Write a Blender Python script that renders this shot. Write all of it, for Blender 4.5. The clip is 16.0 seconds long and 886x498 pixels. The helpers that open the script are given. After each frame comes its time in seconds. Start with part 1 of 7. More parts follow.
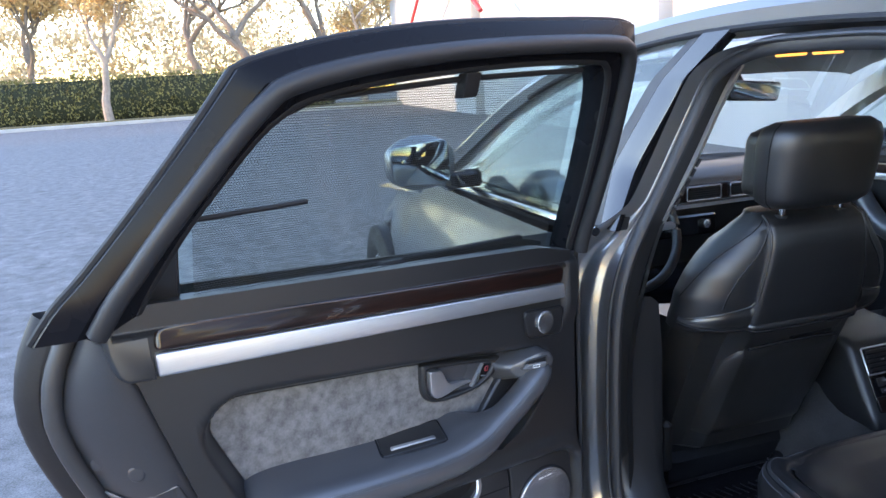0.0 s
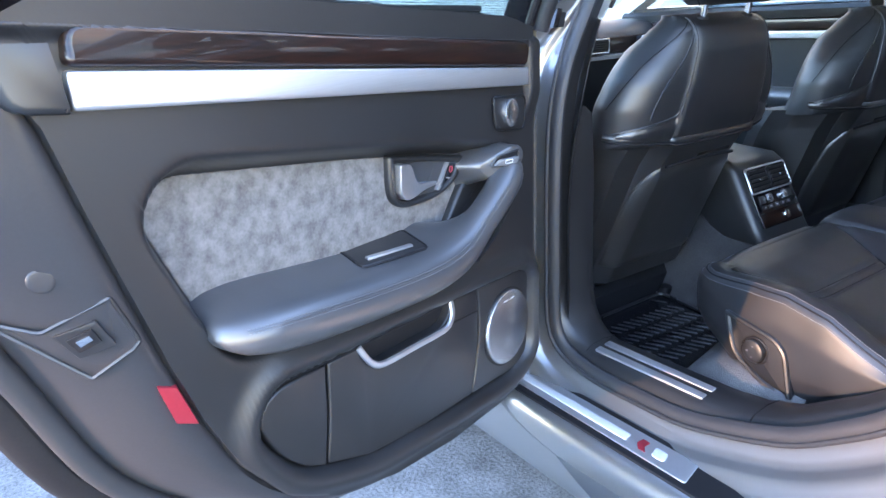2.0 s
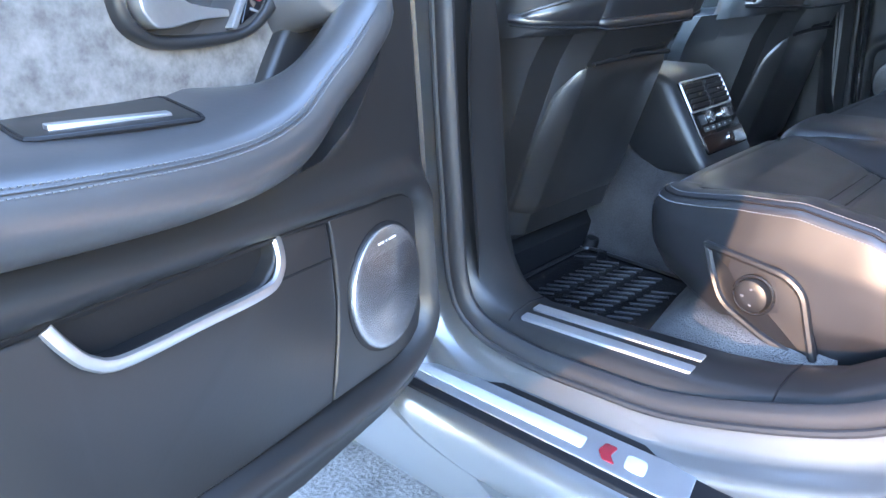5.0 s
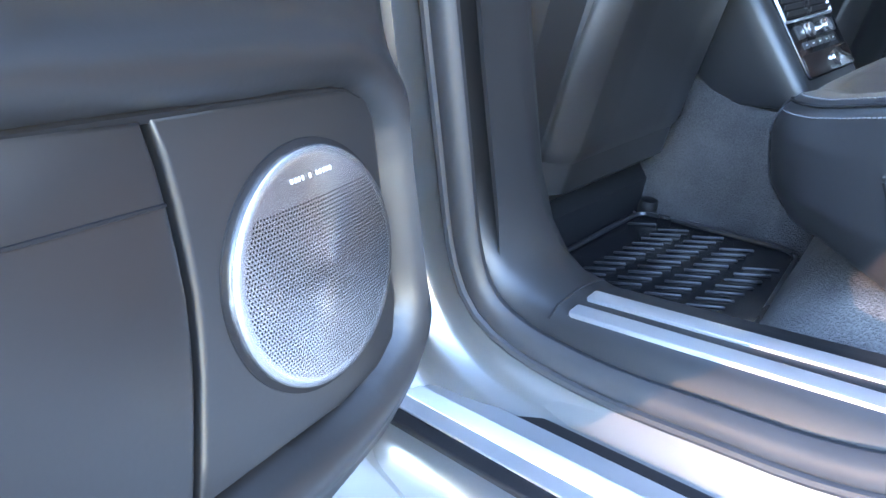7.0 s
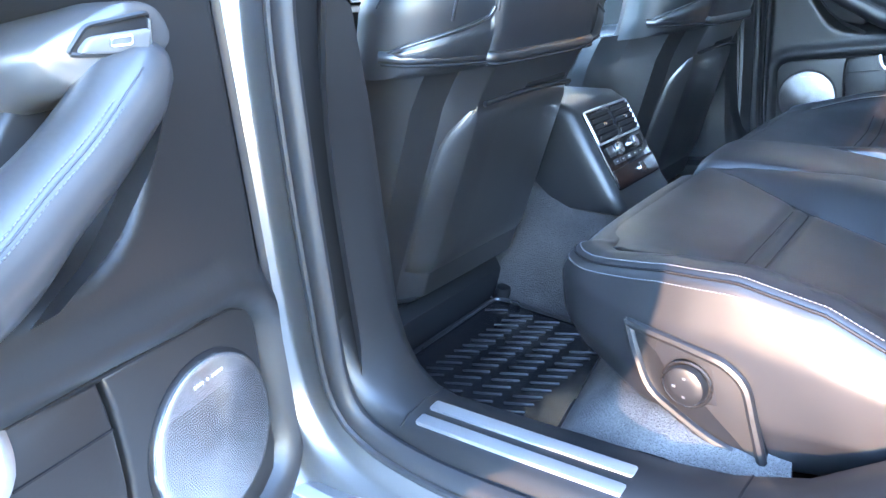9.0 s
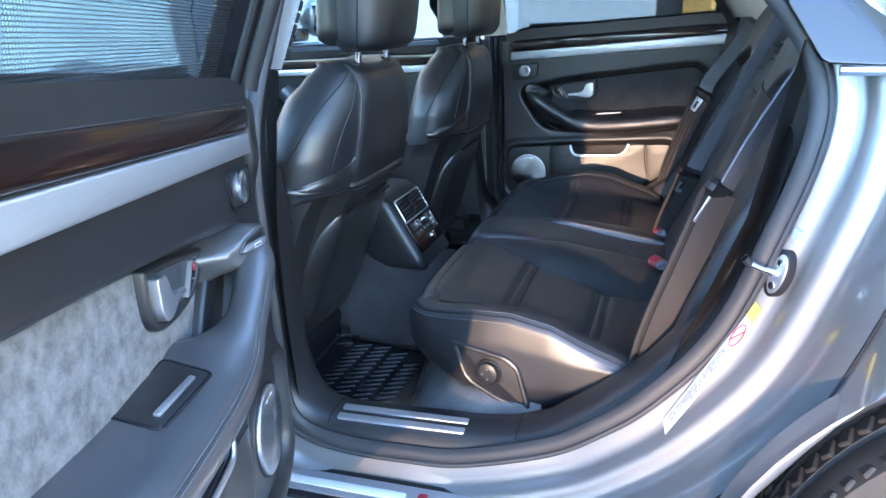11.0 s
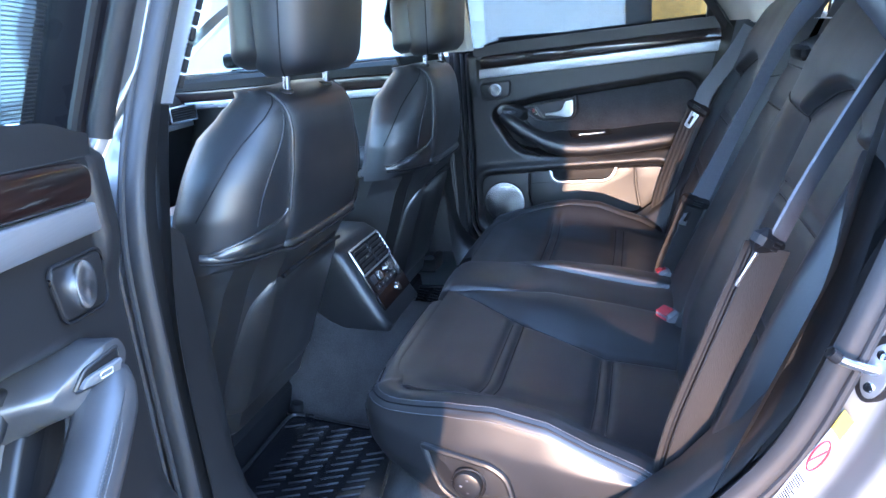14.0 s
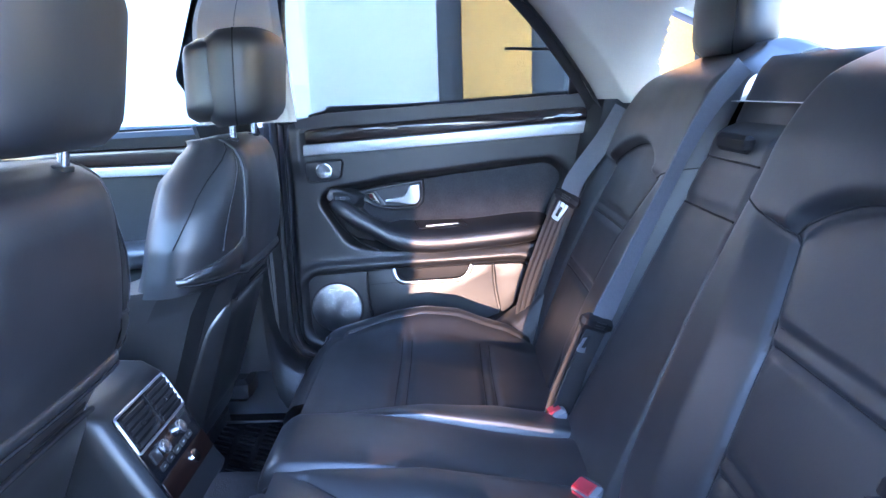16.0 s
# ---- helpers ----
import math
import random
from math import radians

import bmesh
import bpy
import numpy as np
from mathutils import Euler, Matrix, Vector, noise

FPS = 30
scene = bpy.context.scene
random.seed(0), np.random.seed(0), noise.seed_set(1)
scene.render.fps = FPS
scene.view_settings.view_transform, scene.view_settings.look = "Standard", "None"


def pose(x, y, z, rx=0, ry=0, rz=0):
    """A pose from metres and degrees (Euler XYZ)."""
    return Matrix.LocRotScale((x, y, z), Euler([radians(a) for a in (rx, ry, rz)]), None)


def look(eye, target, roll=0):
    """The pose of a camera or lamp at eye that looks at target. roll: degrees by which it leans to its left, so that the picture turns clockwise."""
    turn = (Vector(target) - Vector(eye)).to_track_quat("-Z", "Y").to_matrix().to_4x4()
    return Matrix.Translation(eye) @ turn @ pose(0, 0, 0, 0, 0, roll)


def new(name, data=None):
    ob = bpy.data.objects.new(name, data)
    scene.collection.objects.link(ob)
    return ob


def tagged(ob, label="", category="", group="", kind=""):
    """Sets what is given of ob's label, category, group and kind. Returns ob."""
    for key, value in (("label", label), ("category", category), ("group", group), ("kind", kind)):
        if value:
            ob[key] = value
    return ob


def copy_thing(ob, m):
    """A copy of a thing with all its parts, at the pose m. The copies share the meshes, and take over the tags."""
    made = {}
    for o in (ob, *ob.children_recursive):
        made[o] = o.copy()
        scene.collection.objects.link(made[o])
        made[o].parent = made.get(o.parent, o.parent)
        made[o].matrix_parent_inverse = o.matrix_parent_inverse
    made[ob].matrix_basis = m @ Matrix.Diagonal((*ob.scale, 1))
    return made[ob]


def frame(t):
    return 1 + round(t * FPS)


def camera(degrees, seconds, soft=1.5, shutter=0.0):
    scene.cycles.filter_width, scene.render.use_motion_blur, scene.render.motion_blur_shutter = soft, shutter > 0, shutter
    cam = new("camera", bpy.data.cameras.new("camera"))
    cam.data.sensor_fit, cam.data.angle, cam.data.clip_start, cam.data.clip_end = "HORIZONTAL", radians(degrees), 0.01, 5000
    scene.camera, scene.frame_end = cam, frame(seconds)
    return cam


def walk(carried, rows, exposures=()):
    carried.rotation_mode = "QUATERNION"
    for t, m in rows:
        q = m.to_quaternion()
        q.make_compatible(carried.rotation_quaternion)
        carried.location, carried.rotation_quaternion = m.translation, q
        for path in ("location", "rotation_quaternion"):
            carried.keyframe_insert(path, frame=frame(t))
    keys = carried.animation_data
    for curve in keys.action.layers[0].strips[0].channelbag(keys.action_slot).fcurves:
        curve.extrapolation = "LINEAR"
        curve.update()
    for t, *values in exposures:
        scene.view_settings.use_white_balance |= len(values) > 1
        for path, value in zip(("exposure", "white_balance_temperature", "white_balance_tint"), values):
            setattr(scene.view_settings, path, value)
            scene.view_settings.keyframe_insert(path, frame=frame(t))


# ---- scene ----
cam = camera(64.9, 16.0)
PATH = [
    (0, (-1.46, -1.267, 1.405), (-0.939, 0.609, 0.947), -3.8),
    (0.5, (-1.515, -1.189, 1.357), (-0.9, 0.642, 0.838), -2.6),
    (1, (-1.596, -1.133, 1.297), (-0.845, 0.628, 0.72), -1.8),
    (1.5, (-1.671, -1.054, 1.218), (-0.71, 0.585, 0.596), -1.8),
    (2, (-1.67, -0.99, 1.137), (-0.607, 0.571, 0.477), -2.6),
    (2.5, (-1.624, -0.934, 1.09), (-0.552, 0.611, 0.409), -5.1),
    (3, (-1.601, -0.872, 1.034), (-0.454, 0.621, 0.359), -4.6),
    (3.5, (-1.582, -0.814, 0.986), (-0.325, 0.591, 0.318), -3.2),
    (3.7, (-1.571, -0.797, 0.97), (-0.279, 0.578, 0.307), -2.8),
    (5.8, (-1.282, -0.599, 0.851), (-0.008, 0.779, 0.16), -4.3),
    (6, (-1.259, -0.57, 0.834), (0.003, 0.815, 0.136), -4.7),
    (6.5, (-1.21, -0.506, 0.783), (0.035, 0.886, 0.069), -5.3),
    (7, (-1.165, -0.47, 0.756), (0.072, 0.93, 0.043), -5.8),
    (7.5, (-1.134, -0.434, 0.738), (0.099, 0.978, 0.041), -6.1),
    (8, (-1.102, -0.41, 0.751), (0.155, 0.99, 0.072), -5.7),
    (8.5, (-1.119, -0.49, 0.826), (0.204, 0.853, 0.158), -5.8),
    (9, (-1.221, -0.606, 0.916), (0.228, 0.606, 0.26), -5.3),
    (9.5, (-1.345, -0.677, 1.0), (0.246, 0.334, 0.33), -4.3),
    (10, (-1.521, -0.68, 1.111), (0.189, 0.079, 0.405), -2.8),
    (10.2, (-1.595, -0.673, 1.153), (0.148, -0.005, 0.436), -2.3),
    (12.3, (-1.776, -0.746, 1.189), (0.039, -0.141, 0.604), -3.6),
    (12.5, (-1.738, -0.724, 1.185), (0.074, -0.118, 0.594), -3.8),
    (13, (-1.648, -0.677, 1.166), (0.168, -0.09, 0.567), -4.2),
    (13.5, (-1.557, -0.64, 1.159), (0.265, -0.078, 0.558), -4.6),
    (14, (-1.435, -0.633, 1.161), (0.395, -0.084, 0.569), -4.8),
    (14.5, (-1.355, -0.605, 1.163), (0.491, -0.082, 0.596), -4.9),
    (15, (-1.245, -0.553, 1.167), (0.633, -0.109, 0.64), -4.9),
    (15.5, (-1.123, -0.522, 1.174), (0.799, -0.274, 0.68), -3.9),
    (16, (-0.999, -0.494, 1.159), (0.952, -0.482, 0.719), -1.9),
]
walk(cam, [(t, look(eye, target, roll)) for t, eye, target, roll in PATH], exposures=[(0, 4.4, 6950, 36), (1, 4.85, 6650, 36), (2, 5.4, 6650, 34), (3.5, 5.85, 6500, 32), (6.2, 6.15, 6400, 30), (7, 6.45, 6400, 30), (9, 6.7, 6150, 28), (10, 6.0, 5900, 26), (12.5, 5.05, 6500, 29), (14, 5.75, 5800, 31), (15.5, 6.25, 5600, 38), (16, 6.25, 5650, 39)])

# ---- light ----
world = bpy.data.worlds.new("sky")
scene.world = world
world.use_nodes = True
wn = world.node_tree
wn.nodes.clear()
sky = wn.nodes.new("ShaderNodeTexSky")
sky.sky_type = "NISHITA"
sky.sun_disc = False
SUN_UP, SUN_AZ = 3.4, 271.0
sky.sun_elevation, sky.sun_rotation = radians(SUN_UP), radians(SUN_AZ)
sky.air_density, sky.dust_density, sky.ozone_density = 1.0, 0.0, 2.0
bg = wn.nodes.new("ShaderNodeBackground")
bg.inputs["Strength"].default_value = 0.15
wo = wn.nodes.new("ShaderNodeOutputWorld")
wn.links.new(sky.outputs[0], bg.inputs[0])
wn.links.new(bg.outputs[0], wo.inputs[0])
sun_data = bpy.data.lights.new("sun", "SUN")
sun_data.energy, sun_data.angle, sun_data.color = 0.38, radians(0.6), (1.0, 0.70, 0.40)
sun = new("sun", sun_data)
_a = radians(SUN_AZ)
_sd = Vector((math.sin(_a) * math.cos(radians(SUN_UP)), math.cos(_a) * math.cos(radians(SUN_UP)), math.sin(radians(SUN_UP))))
sun.matrix_world = look(_sd * 60, (0, 0, 0))

# ---- materials ----
def mat(name, base, rough=0.5, metal=0.0, var=0.12, scale=(6.0, 220.0), bump=0.15, bump_d=0.0006, coat=0.0, spec=0.5, tint=None,
        stretch=(1, 1, 1), rough_var=0.08, emit=0.0, fine=1.0, coat_rough=0.04):
    """A surface with colour that drifts at two scales, fine relief and uneven gloss; sizes in metres."""
    m = bpy.data.materials.new(name)
    m.use_nodes = True
    n, l = m.node_tree.nodes, m.node_tree.links
    b = n["Principled BSDF"]
    tc = n.new("ShaderNodeTexCoord")
    mp = n.new("ShaderNodeMapping")
    mp.inputs["Scale"].default_value = stretch
    l.new(tc.outputs["Object"], mp.inputs[0])
    n1, n2 = n.new("ShaderNodeTexNoise"), n.new("ShaderNodeTexNoise")
    for t, s in ((n1, scale[0]), (n2, scale[1])):
        t.inputs["Scale"].default_value = s
        t.inputs["Detail"].default_value = 4.0
        l.new(mp.outputs[0], t.inputs["Vector"])
    if fine < 0.3:
        n1.inputs["Detail"].default_value, n2.inputs["Detail"].default_value = 2.0, 0.5
    add = n.new("ShaderNodeMath")
    add.operation = "ADD"
    l.new(n1.outputs["Fac"], add.inputs[0])
    fine_ = n.new("ShaderNodeMapRange")
    fine_.inputs["To Min"].default_value, fine_.inputs["To Max"].default_value = 0.5 - 0.5 * fine, 0.5 + 0.5 * fine
    l.new(n2.outputs["Fac"], fine_.inputs[0])
    l.new(fine_.outputs[0], add.inputs[1])
    rg = n.new("ShaderNodeMapRange")
    rg.inputs["From Min"].default_value, rg.inputs["From Max"].default_value = 0.65, 1.35
    l.new(add.outputs[0], rg.inputs[0])
    mix = n.new("ShaderNodeMix")
    mix.data_type = "RGBA"
    lo = [c * (1 - var) for c in base]
    hi = [min(1, c * (1 + var)) for c in (tint or base)]
    mix.inputs["A"].default_value, mix.inputs["B"].default_value = (*lo, 1), (*hi, 1)
    l.new(rg.outputs[0], mix.inputs["Factor"])
    l.new(mix.outputs["Result"], b.inputs["Base Color"])
    rr = n.new("ShaderNodeMapRange")
    rr.inputs["To Min"].default_value, rr.inputs["To Max"].default_value = max(0.02, rough - rough_var), min(1, rough + rough_var)
    l.new(n1.outputs["Fac"], rr.inputs[0])
    rr.inputs["From Min"].default_value, rr.inputs["From Max"].default_value = 0.3, 0.7
    l.new(rr.outputs[0], b.inputs["Roughness"])
    b.inputs["Metallic"].default_value = metal
    b.inputs["Specular IOR Level"].default_value = spec
    b.inputs["Coat Weight"].default_value = coat
    b.inputs["Coat Roughness"].default_value = coat_rough
    if bump:
        bp = n.new("ShaderNodeBump")
        bp.inputs["Strength"].default_value, bp.inputs["Distance"].default_value = bump, bump_d
        l.new(n2.outputs["Fac"], bp.inputs["Height"])
        l.new(bp.outputs[0], b.inputs["Normal"])
    if emit:
        b.inputs["Emission Color"].default_value = (*base, 1)
        b.inputs["Emission Strength"].default_value = emit
    return m


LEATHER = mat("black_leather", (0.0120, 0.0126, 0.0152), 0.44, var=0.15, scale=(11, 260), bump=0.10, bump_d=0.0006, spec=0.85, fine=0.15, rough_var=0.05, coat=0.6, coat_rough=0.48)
# Lighter copy of the black leather: sky sheen is put into its colour.
LEATHER_LIT = mat("lit_armrest_leather", (0.058, 0.059, 0.064), 0.34, var=0.12, scale=(11, 260), bump=0.10, bump_d=0.0006, spec=1.0, fine=0.15, rough_var=0.05, coat=0.45, coat_rough=0.34)
PLASTIC = mat("door_plastic", (0.0145, 0.0147, 0.0162), 0.44, var=0.1, scale=(5, 320), bump=0.10, bump_d=0.0005, spec=0.7, fine=0.15, rough_var=0.06, coat=0.25, coat_rough=0.42)
SHELL = mat("seat_shell_plastic", (0.018, 0.0176, 0.0185), 0.38, var=0.12, scale=(6, 260), bump=0.10, bump_d=0.0004, spec=1.0, fine=0.15, rough_var=0.06, coat=0.85, coat_rough=0.34)
PILLAR = mat("grey_pillar_trim", (0.64, 0.62, 0.59), 0.6, var=0.06, scale=(6, 400), bump=0.2, bump_d=0.0004)
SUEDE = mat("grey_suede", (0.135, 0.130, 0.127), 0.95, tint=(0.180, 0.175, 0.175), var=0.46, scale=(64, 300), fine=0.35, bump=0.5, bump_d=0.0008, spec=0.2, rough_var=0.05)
# The same suede for the closed door, its dimmer light put into the colour.
SUEDE_SHADED = mat("shaded_suede", (0.055, 0.055, 0.06), 0.9, var=0.3, scale=(26, 300), bump=0.5, bump_d=0.0008, spec=0.2)
ALU = mat("brushed_aluminium", (0.66, 0.68, 0.72), 0.38, metal=0.85, var=0.06, scale=(4, 260), bump=0.1, bump_d=0.0002, stretch=(0.1, 0.1, 3), rough_var=0.06)
CHROME = mat("chrome", (0.8, 0.81, 0.83), 0.12, metal=1.0, var=0.03, bump=0.0, rough_var=0.05)
PAINT = mat("silver_paint", (0.275, 0.282, 0.293), 0.33, metal=0.74, var=0.05, scale=(3, 300), bump=0.0, coat=0.8, fine=0.0, rough_var=0.04)
RUBBER = mat("black_rubber", (0.014, 0.014, 0.016), 0.55, var=0.15, scale=(7, 300), bump=0.2, bump_d=0.0004, spec=0.3)
SEAL = mat("grey_door_seal", (0.036, 0.0365, 0.040), 0.5, var=0.12, scale=(8, 200), bump=0.1, bump_d=0.0004, fine=0.2)
SEAL_DARK = mat("black_door_seal", (0.020, 0.0205, 0.023), 0.45, var=0.12, scale=(8, 200), bump=0.1, bump_d=0.0004, fine=0.2)
GLOSS = mat("gloss_black_trim", (0.008, 0.008, 0.010), 0.10, var=0.1, bump=0.0, coat=0.6, rough_var=0.03)
# One carpet in three tones; less light deeper down is put into the colour.
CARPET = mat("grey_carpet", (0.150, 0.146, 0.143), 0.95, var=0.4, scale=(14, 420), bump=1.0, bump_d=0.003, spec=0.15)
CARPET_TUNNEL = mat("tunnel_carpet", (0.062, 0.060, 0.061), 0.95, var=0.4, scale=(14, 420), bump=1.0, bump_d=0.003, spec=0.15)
CARPET_SHADED = mat("shaded_carpet", (0.018, 0.0185, 0.020), 0.95, var=0.35, scale=(14, 420), bump=1.0, bump_d=0.003, spec=0.15)
MATBAR = mat("mat_bar_rubber", (0.022, 0.0225, 0.025), 0.30, var=0.15, scale=(9, 400), bump=0.1, rough_var=0.05, coat=0.5, coat_rough=0.2)
MATRUB = mat("mat_rubber", (0.012, 0.012, 0.014), 0.21, var=0.15, scale=(9, 400), bump=0.12, rough_var=0.03)
# Same belt lower down; the shade on it is put into this darker colour.
BELT_LAP_SHADED = mat("shaded_lap_webbing", (0.032, 0.030, 0.030), 0.7, var=0.2, scale=(20, 700), bump=0.6, bump_d=0.0006, stretch=(1, 1, 0.2))
BELT = mat("grey_belt_webbing", (0.13, 0.135, 0.155), 0.7, var=0.15, scale=(20, 700), bump=0.6, bump_d=0.0006, stretch=(1, 1, 0.2))
RED = mat("red_plastic", (0.38, 0.028, 0.042), 0.36, var=0.08, scale=(10, 300), bump=0.05, rough_var=0.05)
LINER = mat("beige_headliner", (0.76, 0.71, 0.64), 0.9, var=0.06, scale=(5, 500), bump=0.5, bump_d=0.0006, spec=0.2)
WHITE_P = mat("white_print", (0.8, 0.8, 0.8), 0.5, var=0.03, bump=0.0)
YELLOW = mat("yellow_print", (0.8, 0.62, 0.05), 0.5, var=0.03, bump=0.0)
GREY_P = mat("grey_print", (0.12, 0.12, 0.13), 0.5, var=0.03, bump=0.0)
THREAD = mat("grey_stitching", (0.17, 0.175, 0.19), 0.7, var=0.1, scale=(20, 800), bump=0.2)
SATIN = mat("satin_chrome", (0.66, 0.67, 0.69), 0.36, metal=0.9, var=0.04, bump=0.0, rough_var=0.04)
KNOB = mat("satin_knob", (0.75, 0.76, 0.78), 0.2, metal=0.9, var=0.04, bump=0.0, rough_var=0.03)
FRAME = mat("black_window_frame", (0.006, 0.006, 0.008), 0.26, var=0.1, bump=0.0, spec=0.14, rough_var=0.04)
# Mirror dimmed in its colour to stand for a dark reflection.
DIM_MIRROR = mat("dimmed_mirror_glass", (0.38, 0.44, 0.50), 0.04, metal=1.0, var=0.0, bump=0.0, rough_var=0.01)
TYRE = mat("tyre_rubber", (0.018, 0.018, 0.019), 0.6, var=0.2, scale=(9, 260), bump=0.3)


def node_mat(name):
    m = bpy.data.materials.new(name)
    m.use_nodes = True
    n, l = m.node_tree.nodes, m.node_tree.links
    tc = n.new("ShaderNodeTexCoord")
    return m, n, l, n["Principled BSDF"], tc


def glass_mat(name, tint, gloss=1.0):
    """Thin pane: clear with a tint, and a mirror that grows at grazing angles."""
    m = bpy.data.materials.new(name)
    m.use_nodes = True
    n, l = m.node_tree.nodes, m.node_tree.links
    n.remove(n["Principled BSDF"])
    tr, gl, fr, mx = (n.new("ShaderNodeBsdfTransparent"), n.new("ShaderNodeBsdfGlossy"), n.new("ShaderNodeLayerWeight"), n.new("ShaderNodeMixShader"))
    tr.inputs[0].default_value = (*tint, 1)
    gl.inputs["Roughness"].default_value = 0.02
    fr.inputs["Blend"].default_value = 0.5
    pw, sc = n.new("ShaderNodeMath"), n.new("ShaderNodeMath")
    pw.operation, sc.operation = "POWER", "MULTIPLY_ADD"
    pw.inputs[1].default_value, sc.inputs[1].default_value, sc.inputs[2].default_value = 4.0, 0.9 * gloss, 0.05 * gloss
    l.new(fr.outputs["Facing"], pw.inputs[0])
    l.new(pw.outputs[0], sc.inputs[0])
    l.new(sc.outputs[0], mx.inputs[0])
    l.new(tr.outputs[0], mx.inputs[1])
    l.new(gl.outputs[0], mx.inputs[2])
    l.new(mx.outputs[0], n["Material Output"].inputs[0])
    return m


GLASS = glass_mat("window_glass", (0.80, 0.87, 0.86))
# Closed door's glass only: darkened to dim the bright view and light behind it.
GLASS_DIM = glass_mat("dimmed_window_glass", (0.62, 0.66, 0.66))
GLASS_CLEAR = glass_mat("windscreen_glass", (0.88, 0.92, 0.90))


def shade_mat(name, pitch=0.0037, hole=0.45):
    """Woven blind: black cloth with a regular grid of round holes."""
    m = bpy.data.materials.new(name)
    m.use_nodes = True
    n, l = m.node_tree.nodes, m.node_tree.links
    b = n["Principled BSDF"]
    b.inputs["Base Color"].default_value = (0.03, 0.032, 0.034, 1)
    b.inputs["Roughness"].default_value = 0.6
    uv = n.new("ShaderNodeUVMap")
    uv.uv_map = "UVMap"
    sp = n.new("ShaderNodeSeparateXYZ")
    l.new(uv.outputs[0], sp.inputs[0])

    def op(kind, a, c=None):
        o = n.new("ShaderNodeMath")
        o.operation = kind
        for i, v in enumerate((a, c)):
            if v is None:
                continue
            if isinstance(v, (int, float)):
                o.inputs[i].default_value = v
            else:
                l.new(v, o.inputs[i])
        return o.outputs[0]
    row = op("DIVIDE", sp.outputs["Y"], pitch * 0.866)
    odd = op("MULTIPLY", op("MODULO", op("FLOOR", row), 2.0), 0.5)
    u = op("SUBTRACT", op("FRACT", op("ADD", op("DIVIDE", sp.outputs["X"], pitch), op("ADD", odd, 100.0))), 0.5)
    v = op("SUBTRACT", op("FRACT", row), 0.5)
    d = op("ADD", op("MULTIPLY", u, u), op("MULTIPLY", v, v))
    inside = op("LESS_THAN", d, hole * hole)
    tr = n.new("ShaderNodeBsdfTransparent")
    mx = n.new("ShaderNodeMixShader")
    l.new(inside, mx.inputs[0])
    l.new(b.outputs[0], mx.inputs[1])
    l.new(tr.outputs[0], mx.inputs[2])
    l.new(mx.outputs[0], n["Material Output"].inputs[0])
    return m


SHADE = shade_mat("perforated_blind_cloth")


def wood_mat():
    m, n, l, b, tc = node_mat("dark_walnut_veneer")
    mp = n.new("ShaderNodeMapping")
    mp.inputs["Scale"].default_value = (2.2, 2.2, 26)
    l.new(tc.outputs["Object"], mp.inputs[0])
    nz = n.new("ShaderNodeTexNoise")
    nz.inputs["Scale"].default_value, nz.inputs["Detail"].default_value, nz.inputs["Distortion"].default_value = 5.0, 8.0, 1.2
    l.new(mp.outputs[0], nz.inputs["Vector"])
    cr = n.new("ShaderNodeValToRGB")
    cr.color_ramp.elements[0].position, cr.color_ramp.elements[0].color = 0.35, (0.007, 0.0035, 0.003, 1)
    cr.color_ramp.elements[1].position, cr.color_ramp.elements[1].color = 0.75, (0.026, 0.0085, 0.0055, 1)
    l.new(nz.outputs["Fac"], cr.inputs[0])
    l.new(cr.outputs[0], b.inputs["Base Color"])
    b.inputs["Roughness"].default_value = 0.45
    b.inputs["Specular IOR Level"].default_value = 0.2
    b.inputs["Coat Weight"].default_value, b.inputs["Coat Roughness"].default_value = 1.0, 0.015
    return m


WOOD = wood_mat()

# ---- mesh tools ----
BASE = Matrix.Identity(4)


def mesh_ob(name, geo, material, parent=None, label="", m=None, sharp=38, uv=None, polar=None):
    """Links (verts, faces) as one mesh; m places it in the world, and mirrored matrices keep the faces outward."""
    verts, faces = geo
    m = BASE if m is None else m
    vs = [m @ Vector(v) for v in verts]
    me = bpy.data.meshes.new(name)
    me.from_pydata([tuple(v) for v in vs], [], [tuple(f) for f in faces])
    me.validate()
    bm = bmesh.new()
    bm.from_mesh(me)
    bmesh.ops.remove_doubles(bm, verts=bm.verts, dist=1e-6)
    bmesh.ops.recalc_face_normals(bm, faces=bm.faces)
    bm.to_mesh(me)
    bm.free()
    me.polygons.foreach_set("use_smooth", [True] * len(me.polygons))
    me.set_sharp_from_angle(angle=radians(sharp))
    if uv:
        layer = me.uv_layers.new(name="UVMap")
        inv = m.inverted()
        for lp in me.loops:
            p = inv @ me.vertices[lp.vertex_index].co
            layer.data[lp.index].uv = uv(p)
    if polar:
        layer = me.uv_layers.new(name="Polar")
        inv = m.inverted()
        for f in me.polygons:
            first = None
            for li in f.loop_indices:
                p = inv @ me.vertices[me.loops[li].vertex_index].co
                a = math.atan2(p.z - polar[1], p.x - polar[0])
                first = a if first is None else first
                a = a - 2 * math.pi if a - first > math.pi else a + 2 * math.pi if first - a > math.pi else a
                layer.data[li].uv = (a, math.hypot(p.z - polar[1], p.x - polar[0]) * 10)
    me.materials.append(material)
    ob = new(name, me)
    if parent is not None:
        attach(ob, parent)
    if label:
        ob["label"] = label
    return ob


def placed(ob):
    """Where an object stands, without waiting for the scene to update."""
    if ob.parent is None:
        return ob.matrix_basis.copy()
    return placed(ob.parent) @ ob.matrix_parent_inverse @ ob.matrix_basis


def attach(ob, parent):
    ob.parent = parent
